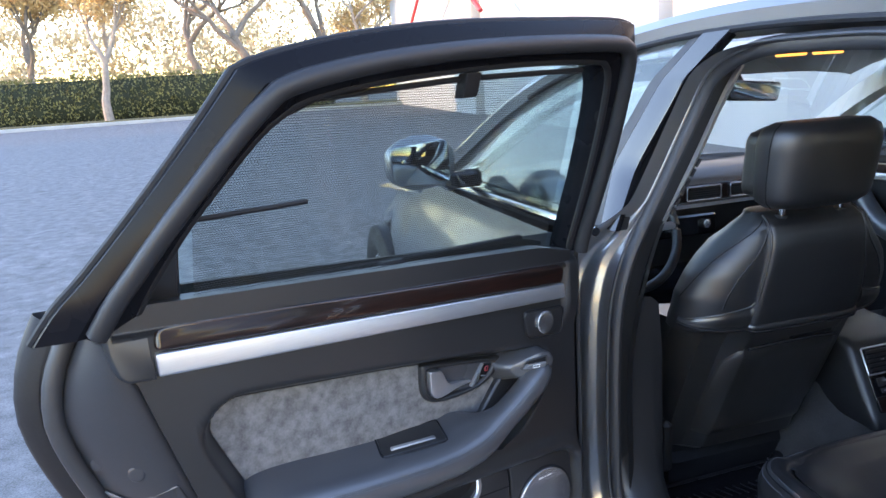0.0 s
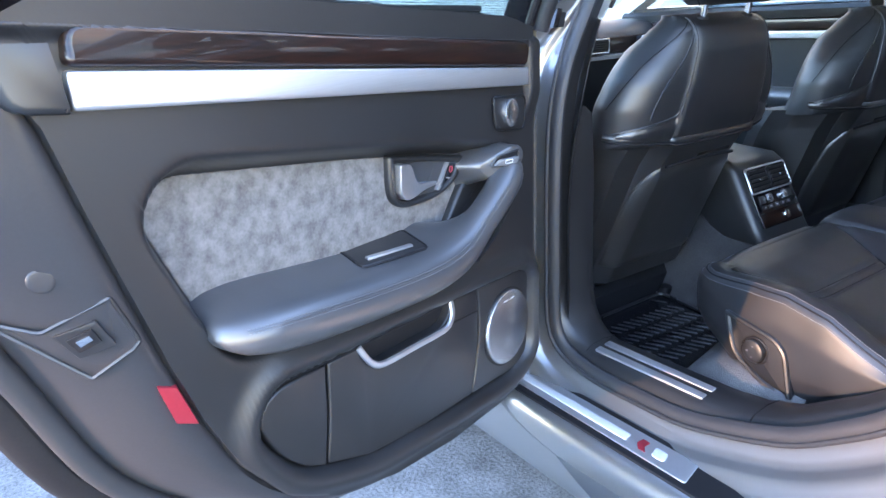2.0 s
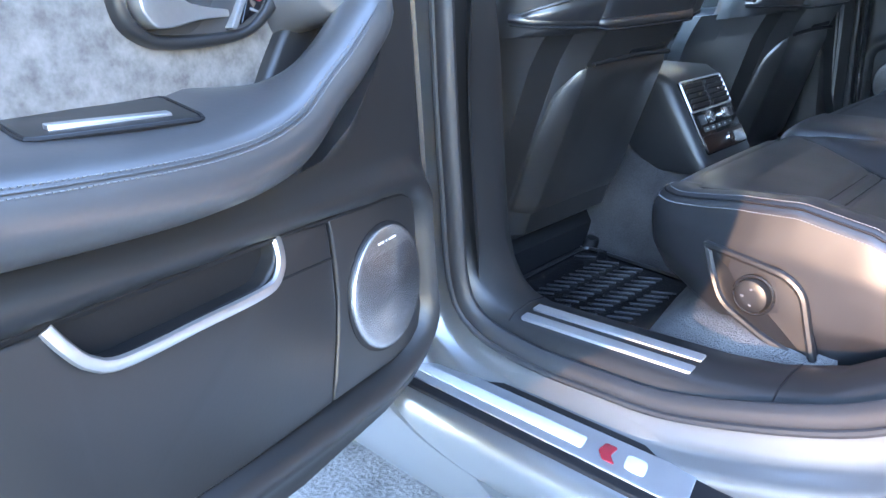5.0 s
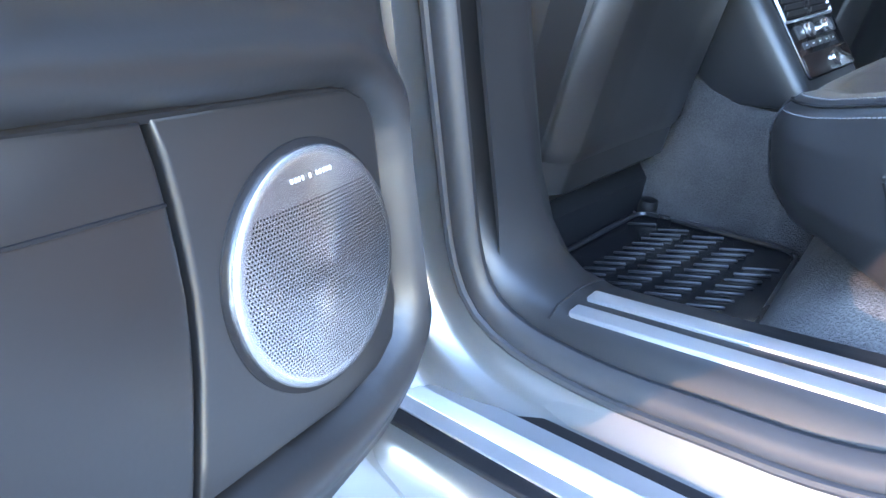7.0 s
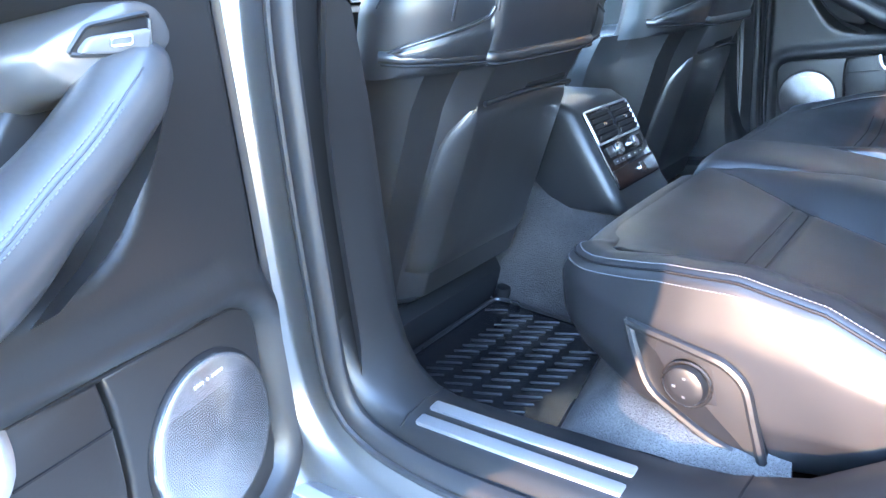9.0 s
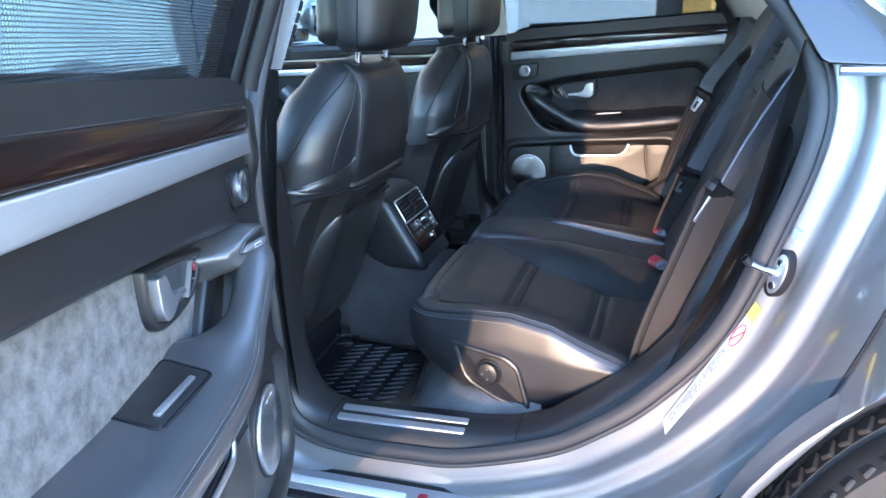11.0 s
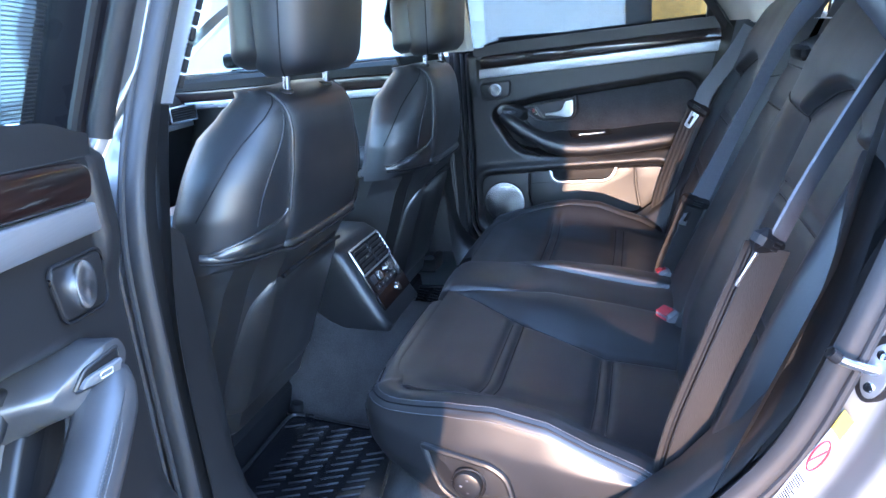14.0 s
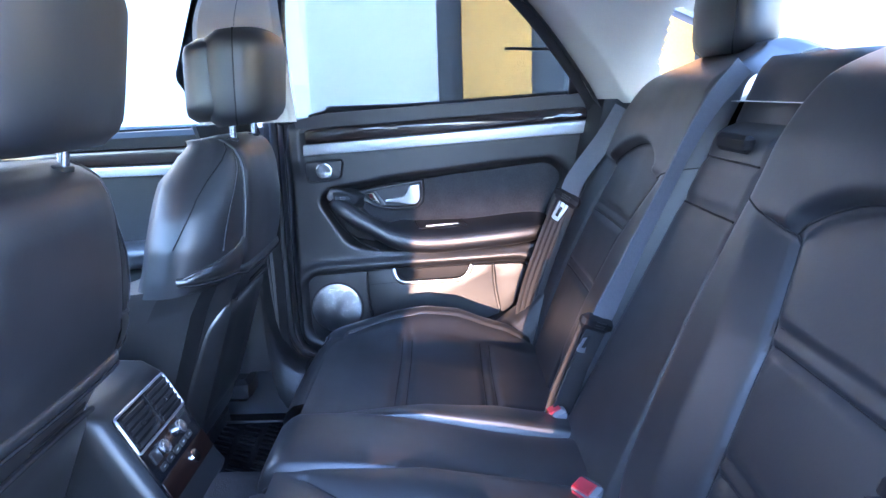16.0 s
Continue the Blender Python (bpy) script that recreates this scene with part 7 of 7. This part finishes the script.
        # C-pillar lining and quarter window
        cp = thing("c_pillar_trim", (sg * 0.68, -0.95, 1.1), "beige cloth rear pillar lining", "pillar trim", "pillar linings")
        def pil(a, z):
            y0 = interp(z, [1.12, 1.21, 1.33, 1.44], [-0.848, -0.788, -0.685, -0.52])
            return (interp(z, [1.12, 1.21, 1.33, 1.44], [-0.722, -0.688, -0.636, -0.580]) + 0.05 * sstep(0.0, 0.12, a) + 0.05 * a, y0 - 0.70 * a, z)
        vs, fs = grid(lambda a, c: pil(a, 1.12 + 0.32 * c), 110, 64)
        hole = sdist(rpoly([(-0.995, 1.325), (-1.33, 1.17), (-1.33, 1.125), (-1.02, 1.125), (-0.985, 1.20)], 0.02, 4))
        fs = [f for f in fs if hole(sum(vs[i][1] for i in f) / 4, sum(vs[i][2] for i in f) / 4) < 0]
        mesh_ob("pillar_panel", (vs, fs), LINER, cp, "", m)
        mesh_ob("lower_panel", loft([[(-0.745, -0.845, 1.13), (-0.69, -0.868, 1.13), (-0.672, -0.875, 1.13), (-0.66, -1.25, 1.13)], [(-0.742, -0.80, 0.90), (-0.69, -0.822, 0.90), (-0.672, -0.83, 0.90), (-0.66, -1.2, 0.90)], [(-0.725, -0.70, 0.62), (-0.685, -0.722, 0.62), (-0.668, -0.73, 0.62), (-0.66, -1.2, 0.62)], [(-0.715, -0.55, 0.47), (-0.68, -0.572, 0.47), (-0.665, -0.58, 0.47), (-0.66, -1.2, 0.47)]], caps=False, closed=False), PLASTIC, cp, "black lower side lining", m)
    tagged(mesh_ob("parcel_shelf", grid(lambda a, c: (-0.68 + 1.36 * a, -0.95 - 0.55 * c, 1.13 + 0.02 * c), 8, 6), LINER), "beige parcel shelf behind the rear seat", "shelf", kind="structure")
    return co


AMBER = mat("amber_lamp_lens", (1.0, 0.45, 0.08), 0.4, var=0.02, bump=0.0, emit=0.12)
cabin()

# ---- front of the cabin ----
def front_cabin():
    da = thing("dashboard", (0, 0.95, 0.8), "black dashboard with wood and aluminium bands", "dashboard")
    prof = [(1.22, 1.03), (0.98, 1.055), (0.90, 1.045), (0.865, 1.01), (0.855, 0.96), (0.85, 0.92), (0.87, 0.86), (0.92, 0.60), (1.20, 0.55)]
    mesh_ob("dash_body", loft([[(x, y + 0.10 * (x / 0.7) ** 2 * 0.4, z) for y, z in prof] for x in (-0.72, -0.5, -0.25, 0, 0.25, 0.5, 0.72)]), PLASTIC, da, "", sharp=40)
    mesh_ob("wood_band", loft([[(x, y + 0.04 * (x / 0.7) ** 2, z) for y, z in ((0.862, 1.000), (0.848, 0.998), (0.844, 0.945), (0.85, 0.942))] for x in (-0.70, -0.4, 0, 0.4, 0.70)]), WOOD, da, "glossy dark wood band")
    mesh_ob("aluminium_band", loft([[(x, y + 0.04 * (x / 0.7) ** 2, z) for y, z in ((0.850, 0.940), (0.836, 0.936), (0.836, 0.922), (0.85, 0.920))] for x in (-0.70, -0.4, 0, 0.4, 0.70)]), ALU, da, "aluminium band")
    for x in (-0.60, 0.10, 0.28, 0.60):
        v = mesh_ob("air_vent", box(x, 0.852, 0.972, 0.14, 0.03, 0.046, 0.004), RUBBER, da, "louvred air vent with aluminium rim")
        mesh_ob("vent_rim", tube([(x + a, 0.8355, 0.972 + b) for a, b in rpoly([(-0.07, -0.024), (0.07, -0.024), (0.07, 0.024), (-0.07, 0.024)], 0.006, 3)], 0.003, 6, closed=True), ALU, v)
        for i in range(5):
            mesh_ob("vent_slat", box(x, 0.838, 0.956 + 0.008 * i, 0.128, 0.006, 0.002, 0.0006), PLASTIC, v)
    mesh_ob("radio_panel", box(0.02, 0.845, 0.86, 0.26, 0.03, 0.075, 0.006), GLOSS, da, "gloss black radio panel")
    for x in (-0.06, 0.10):
        mesh_ob("radio_knob", bolt((x, 0.830, 0.862), (0, -1, 0.1), 0.016, 0.018, 20), KNOB, da, "satin silver knob")
    mesh_ob("gear_console", loft([[(x, y, z) for x, z in ((-0.12, 0.50), (-0.12, 0.70), (-0.09, 0.72), (0.09, 0.72), (0.12, 0.70), (0.12, 0.50))] for y in (0.45, 0.86)]), GLOSS, da, "")
    st = thing("steering_wheel", (-0.365, 0.62, 0.93), "black leather steering wheel", "steering wheel")
    m = Matrix.Translation((-0.365, 0.60, 0.93)) @ pose(0, 0, 0, -25, 0, 0)
    mesh_ob("rim", move(tube([(0.185 * math.cos(a), 0, 0.185 * math.sin(a)) for a in [i * math.pi / 30 for i in range(60)]], 0.015, 10, closed=True), m), LEATHER, st, "")
    mesh_ob("hub", move(slab([(0.075 * math.cos(a), 0.06 * math.sin(a)) for a in [i * math.pi / 14 for i in range(28)]], lambda a, b, c: (a, c, b), 0.05, -0.01, 0.015), m), PLASTIC, st, "")
    for a in (0, math.pi, -math.pi / 2):
        mesh_ob("spoke", move(tube([(0.06 * math.cos(a), 0.01, 0.06 * math.sin(a)), (0.18 * math.cos(a), 0, 0.18 * math.sin(a))], 0.013, 8), m), ALU, st, "")
    rv = thing("rear_view_mirror", (0.19, 0.70, 1.33), "black framed rear view mirror", "mirror")
    m = Matrix.Translation((0.155, 0.66, 1.322)) @ pose(0, 0, 0, 6, 4, 12)
    q = rpoly([(-0.120, -0.034), (0.120, -0.034), (0.126, 0.030), (-0.126, 0.030)], 0.018, 5)
    mesh_ob("housing", move(slab(q, lambda a, b, c: (a, c, b), 0.03, 0.0, 0.006), m), GLOSS, rv, "")
    mesh_ob("mirror_glass", move(slab(inset(q, 0.006), lambda a, b, c: (a, c, b), 0.002, -0.0012, 0.0004), m), MIRROR, rv, "mirror glass")
    mesh_ob("stem", tube([(0.13, 0.68, 1.33), (0.12, 0.72, 1.39)], 0.010, 8), GLOSS, rv, "")
    # front door linings, seen over the seats
    for sg, m in ((-1, Matrix.Identity(4)), (1, MIRROR_X)):
        fd = thing("front_door_lining", (sg * 0.70, 0.4, 0.5), "black front door lining with wood and aluminium strips", "door lining", "front door linings")
        mesh_ob("lining_panel", grid(lambda a, c: (-0.70 - 0.02 * math.sin(c * math.pi), 0.03 + 1.0 * a, 0.45 + 0.635 * c), 16, 16), PLASTIC, fd, "", m)
        mesh_ob("belt_pad", tube([(-0.715, 0.02 + 1.05 * i / 10, 1.075 - 0.02 * i / 10) for i in range(11)], prof=[(-0.02, -0.025), (0.03, -0.02), (0.035, 0.005), (0.02, 0.018), (-0.02, 0.018)]), PLASTIC, fd, "", m)
        mesh_ob("wood_strip", slab(rpoly([(0.06, 1.012), (0.06, 1.052), (1.0, 1.035), (1.0, 1.000)], 0.012, 4), lambda a, b, c: (-0.70 + c, a, b), -0.01, 0.012, 0.005), WOOD, fd, "glossy dark walnut strip", m)
        mesh_ob("aluminium_strip", slab(rpoly([(0.055, 0.985), (0.055, 1.010), (1.0, 0.998), (1.0, 0.975)], 0.004, 3), lambda a, b, c: (-0.70 + c, a, b), -0.01, 0.012, 0.003), ALU, fd, "brushed aluminium strip", m)
        mesh_ob("armrest", tube(curve([(-0.67, 0.15, 0.80), (-0.665, 0.4, 0.79), (-0.665, 0.6, 0.82), (-0.67, 0.72, 0.93)], 20), 0.035, 12), LEATHER_LIT, fd, "", m)
        mesh_ob("front_sill", box(-0.70, 0.62, 0.43, 0.10, 1.2, 0.06, 0.012), PLASTIC, fd, "", m)
    tagged(mesh_ob("wall_front", box(0, 1.10, 0.62, 1.42, 0.03, 0.62, 0.004), CARPET_SHADED), "dark carpeted front bulkhead", "wall", kind="structure")
    tagged(mesh_ob("wall_rear", box(0, -1.08, 0.78, 1.42, 0.03, 0.70, 0.004), CARPET_SHADED), "dark panel behind the rear seat", "wall", kind="structure")


MIRROR = mat("silvered_mirror", (0.9, 0.9, 0.9), 0.03, metal=1.0, var=0.0, bump=0.0, rough_var=0.01)
front_cabin()

# ---- outdoors, things ----
def facade():
    wall = mat("painted_white_wall", (0.42, 0.42, 0.42), 0.8, var=0.06, scale=(0.8, 60), bump=0.4, bump_d=0.002)
    rib = mat("white_roller_door", (0.46, 0.46, 0.45), 0.5, var=0.05, scale=(0.7, 40), bump=0.1)
    # Ochre set bright: sunlight on the bay is put into this colour.
    ochre = mat("ochre_wall", (0.62, 0.30, 0.07), 0.8, var=0.25, scale=(2.5, 40), bump=0.5, bump_d=0.003)
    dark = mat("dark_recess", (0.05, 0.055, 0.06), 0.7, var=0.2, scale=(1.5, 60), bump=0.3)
    b = thing("warehouse", (6.0, 8, 0), "white industrial building with ribbed roller doors and an ochre bay", "building")
    X = 6.0
    # wall bays between openings, each a block
    bays = [(-12.0, -3.2), (-0.46, 1.05), (3.7, 7.0), (10.2, 17.0), (20.5, 32.0)]
    for y0, y1 in bays:
        mesh_ob("wall", box(X + 0.2, (y0 + y1) / 2, 2.6, 0.4, y1 - y0, 6.4, 0.01), wall, b, "white painted wall")
    mesh_ob("parapet", box(X + 0.25, 10.0, 6.2, 0.5, 44.2, 0.8, 0.02), wall, b, "white wall band over the doors")
    mesh_ob("ochre_wall", box(X + 0.9, -1.1, 2.6, 0.2, 0.75, 6.0, 0.01), ochre, b, "ochre wall in a bay, sunlight put into its colour")
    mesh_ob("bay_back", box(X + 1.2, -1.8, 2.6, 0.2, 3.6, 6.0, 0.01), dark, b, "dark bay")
    for y0, y1 in ((-3.2, -2.3),):
        mesh_ob("ochre_wall", box(X + 0.8, (y0 + y1) / 2, 2.6, 0.2, y1 - y0, 6.0, 0.01), ochre, b, "ochre wall in a bay, sunlight put into its colour")
    for y0, y1 in ((1.05, 3.7), (7.0, 10.2), (17.0, 20.5)):
        rd = mesh_ob("roller_door", box(X + 0.32, (y0 + y1) / 2, 2.3, 0.04, y1 - y0, 4.6, 0.004), rib, b, "white ribbed roller door")
        mesh_ob("door_head", box(X + 0.22, (y0 + y1) / 2, 5.2, 0.36, y1 - y0, 1.3, 0.01), wall, b, "")
        sl = None
        for k in range(42):
            z = 0.10 + 0.108 * k
            if sl is None:
                sl = mesh_ob("door_slat", tube([(X + 0.295, y0 + 0.02, 0), (X + 0.295, y1 - 0.02, 0)], prof=[(0.004, -0.050), (0.007, -0.040), (0.007, 0.040), (0.004, 0.050)]), rib, rd)
                sl.matrix_basis = Matrix.Translation((0, 0, z))
            else:
                o = new("door_slat", sl.data)
                attach(o, rd)
                o.matrix_basis = Matrix.Translation((0, 0, z))
    # Red edges of a diagonal white arm, drawn without the arm.
    red = mat("red_bar_paint", (0.55, 0.05, 0.05), 0.5, var=0.1, bump=0.1)
    mesh_ob("red_arm_edges", tube([(X - 1.1, 24.5, 3.2), (X - 1.1, 20.5, 5.6), (X - 1.1, 16.5, 3.2)], 0.06, 8), red, b, "red painted diagonal bars")
    mesh_ob("porch", box(X - 0.6, 20.5, 4.9, 1.2, 7.0, 0.3, 0.02), wall, b, "")
    # Unseen blocks added across the lot; they bar low sun but for one slot.
    # White so that these unseen blocks also bounce light towards the car.
    white = mat("unseen_block_white", (0.74, 0.73, 0.71), 0.8, var=0.08, scale=(0.8, 60), bump=0.4, bump_d=0.002)
    n = thing("unseen_sun_blocks", (-36, 11, 0), "unseen white blocks added across the car park to shape the sun", "building")
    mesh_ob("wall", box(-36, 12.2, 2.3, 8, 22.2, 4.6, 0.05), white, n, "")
    mesh_ob("sun_slot_top", box(-36, -1.2, 3.87, 8, 4.6, 1.46, 0.05), white, n, "unseen block above the slot that lets low sun through")
    mesh_ob("sun_slot_base", box(-36, -1.2, 1.315, 0.10, 4.6, 2.63, 0.02), white, n, "unseen block below the slot that lets low sun through")
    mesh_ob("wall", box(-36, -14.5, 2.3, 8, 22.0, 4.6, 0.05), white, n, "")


def leaf_cards(rng, centres, size, spread, count, squash=1.0):
    vs, fs = [], []
    for _ in range(count):
        c = centres[rng.randrange(len(centres))]
        p = Vector((c[0] + rng.gauss(0, spread), c[1] + rng.gauss(0, spread), c[2] + rng.gauss(0, spread * squash)))
        e = Euler((rng.uniform(0, 6.3), rng.uniform(0, 6.3), rng.uniform(0, 6.3))).to_matrix()
        s = size * rng.uniform(0.6, 1.3)
        k = len(vs)
        for a, b in ((-0.5, 0), (0, -0.28), (0.5, 0), (0, 0.28)):
            vs.append(tuple(p + e @ Vector((a * s, b * s, 0.08 * s * (abs(a) > 0)))))
        fs.append((k, k + 1, k + 2, k + 3))
    return vs, fs


def hedge_row():
    rng = random.Random(3)
    leaf = mat("hedge_leaves", (0.07, 0.085, 0.022), 0.6, var=0.5, scale=(1.5, 20), bump=0.0, tint=(0.20, 0.17, 0.05))
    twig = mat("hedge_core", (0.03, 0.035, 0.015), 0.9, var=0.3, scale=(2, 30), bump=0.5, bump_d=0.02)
    h = thing("hedge", (-6, 33.5, 0.7), "clipped green hedge along the car park edge", "hedge")
    for x0, x1, y in ((-42, 3.2, 33.5),):
        z0 = GROUND_Z(y)
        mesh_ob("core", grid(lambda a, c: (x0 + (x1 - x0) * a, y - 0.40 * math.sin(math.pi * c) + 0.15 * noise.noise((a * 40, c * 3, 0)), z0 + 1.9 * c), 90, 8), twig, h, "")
        vs, fs = [], []
        for _ in range(15000):
            x = rng.uniform(x0, x1)
            top = rng.random() < 0.25
            zz = z0 + (2.0 + rng.gauss(0, 0.05) if top else rng.uniform(0.05, 2.0))
            yy = y - (rng.uniform(-0.5, 0.5) if top else 0.48 + rng.gauss(0, 0.07))
            e = Euler((rng.uniform(0, 6.3), rng.uniform(0, 6.3), rng.uniform(0, 6.3))).to_matrix()
            s = rng.uniform(0.08, 0.17)
            k = len(vs)
            for a, b in ((-0.5, 0), (0, -0.3), (0.5, 0), (0, 0.3)):
                vs.append(tuple(Vector((x, yy, zz)) + e @ Vector((a * s, b * s, 0))))
            fs.append((k, k + 1, k + 2, k + 3))
        o = mesh_ob("leaves", (vs, fs), leaf, h, "small green leaves")
        o["kind"] = "stuff"
    kerb = mat("concrete_kerb", (0.42, 0.40, 0.36), 0.85, var=0.15, scale=(1.5, 60), bump=0.5, bump_d=0.003)
    ky = 31.0
    tagged(mesh_ob("kerb", box(-16, ky, GROUND_Z(ky) + 0.05, 60, 0.25, 0.18, 0.03), kerb), "pale concrete kerb along the planting bed", "kerb", kind="structure")
    mulch = mat("dry_grass_bed", (0.16, 0.13, 0.06), 0.95, var=0.4, scale=(1.2, 30), bump=0.8, bump_d=0.02)
    tagged(mesh_ob("planting_bed", box(-16, ky + 3.2, GROUND_Z(ky + 3) + 0.02, 60, 6.2, 0.20, 0.02), mulch), "dry grass and mulch bed under the hedge", "ground", kind="structure")


def tree(at, height, seed, leaf, bark, leaves=1500, size=0.16, lean_x=0.0, bare=False):
    rng = random.Random(seed)
    t = thing("tree", at, "golden-leaved small tree with a forked pale trunk" if not bare else "bare winter tree with twisting grey limbs", "tree", "trees along the car park")
    segs, tips = [], []

    def grow(p, d, length, r, depth):
        n = 5
        pts = [p.copy()]
        q = p.copy()
        dd = d.copy()
        for i in range(n):
            dd = (dd + Vector((rng.gauss(0, 0.16), rng.gauss(0, 0.16), rng.gauss(0.03, 0.08)))).normalized()
            q = q + dd * length / n
            pts.append(q.copy())
        segs.append((pts, r, r * 0.55))
        if depth == 0:
            tips.extend(tuple(v) for v in pts[2:])
            return
        for k in range(3 if depth > 1 else 4):
            nd = (dd + Vector((rng.gauss(0, 0.55), rng.gauss(0, 0.55), rng.uniform(-0.05, 0.35)))).normalized()
            grow(pts[-1] if k < 2 else pts[-2], nd, length * rng.uniform(0.6, 0.85), r * 0.55, depth - 1)
    grow(Vector(at), Vector((lean_x, 0, 1)).normalized(), height * 0.30, height * 0.024, 4 if bare else 3)
    geos = []
    for pts, r0, r1 in segs:
        k = len(pts) - 1
        geos.append(tube(pts, r0, 6 if r0 < 0.05 else 9, scale=lambda f, a=r0, b=r1: (a + (b - a) * f) / a, up=(0.3, 0.9, 0.1)))
    mesh_ob("trunk", join(*geos), bark, t, "tapered trunk with forked limbs")
    if leaves:
        o = mesh_ob("crown", leaf_cards(rng, tips, size, 0.26, leaves), leaf, t, "thin crown of small golden leaves")
        o["kind"] = "stuff"


def planting():
    gold = mat("golden_leaves", (0.42, 0.26, 0.10), 0.7, var=0.4, scale=(1.5, 20), bump=0.0, tint=(0.55, 0.38, 0.16))
    olive = mat("olive_leaves", (0.16, 0.15, 0.05), 0.7, var=0.4, scale=(1.5, 20), bump=0.0, tint=(0.28, 0.25, 0.08))
    bark = mat("pale_bark", (0.30, 0.25, 0.20), 0.9, var=0.3, scale=(5, 60), bump=0.8, bump_d=0.01)
    grey = mat("grey_bark", (0.16, 0.13, 0.10), 0.9, var=0.3, scale=(5, 60), bump=0.8, bump_d=0.01)
    # Paler than the near gold: distance haze is put into the leaf colour.
    pale = mat("haze_pale_leaves", (0.55, 0.40, 0.22), 0.8, var=0.35, scale=(0.4, 6), bump=0.0, tint=(0.66, 0.50, 0.30))
    z = GROUND_Z(31.5)
    tree((-6.6, 31.6, z), 8.6, 4, gold, bark, 6500, 0.13, -0.10)
    tree((4.4, 31.6, z), 8.0, 9, gold, bark, 6000, 0.13, 0.05)
    tree((0.5, 42, z + 0.2), 15.0, 12, gold, grey, 3200, 0.17, 0.0, True)
    tree((4.8, 46, z + 0.3), 15.0, 15, gold, grey, 7000, 0.2, 0.0, True)
    tree((-3.0, 45, z + 0.3), 14.0, 27, gold, grey, 7000, 0.2, 0.0, True)
    tree((-11.5, 40, z + 0.2), 10.0, 21, gold, grey, 8000, 0.17)
    tree((-17.0, 42, z + 0.2), 10.0, 23, gold, grey, 8000, 0.19)
    tree((9.5, 40, z + 0.3), 10.0, 31, gold, grey, 8000, 0.19)
    tree((-23.0, 40, z + 0.2), 9.0, 33, olive, grey, 2600, 0.2)
    rng = random.Random(8)
    far = thing("far_wood", (0, 70, 0), "golden woodland beyond the hedge, haze put into its leaf colour", "woodland", kind="stuff")
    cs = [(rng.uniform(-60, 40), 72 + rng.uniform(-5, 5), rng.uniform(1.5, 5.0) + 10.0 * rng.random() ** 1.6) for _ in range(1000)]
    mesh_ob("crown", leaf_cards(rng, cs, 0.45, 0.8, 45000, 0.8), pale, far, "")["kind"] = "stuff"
    cs = [(rng.uniform(-60, 40), 62 + rng.uniform(-3, 3), rng.uniform(1.4, 3.2)) for _ in range(220)]
    mesh_ob("crown", leaf_cards(rng, cs, 0.4, 0.7, 7000, 0.7), olive, far, "")["kind"] = "stuff"


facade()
hedge_row()
planting()
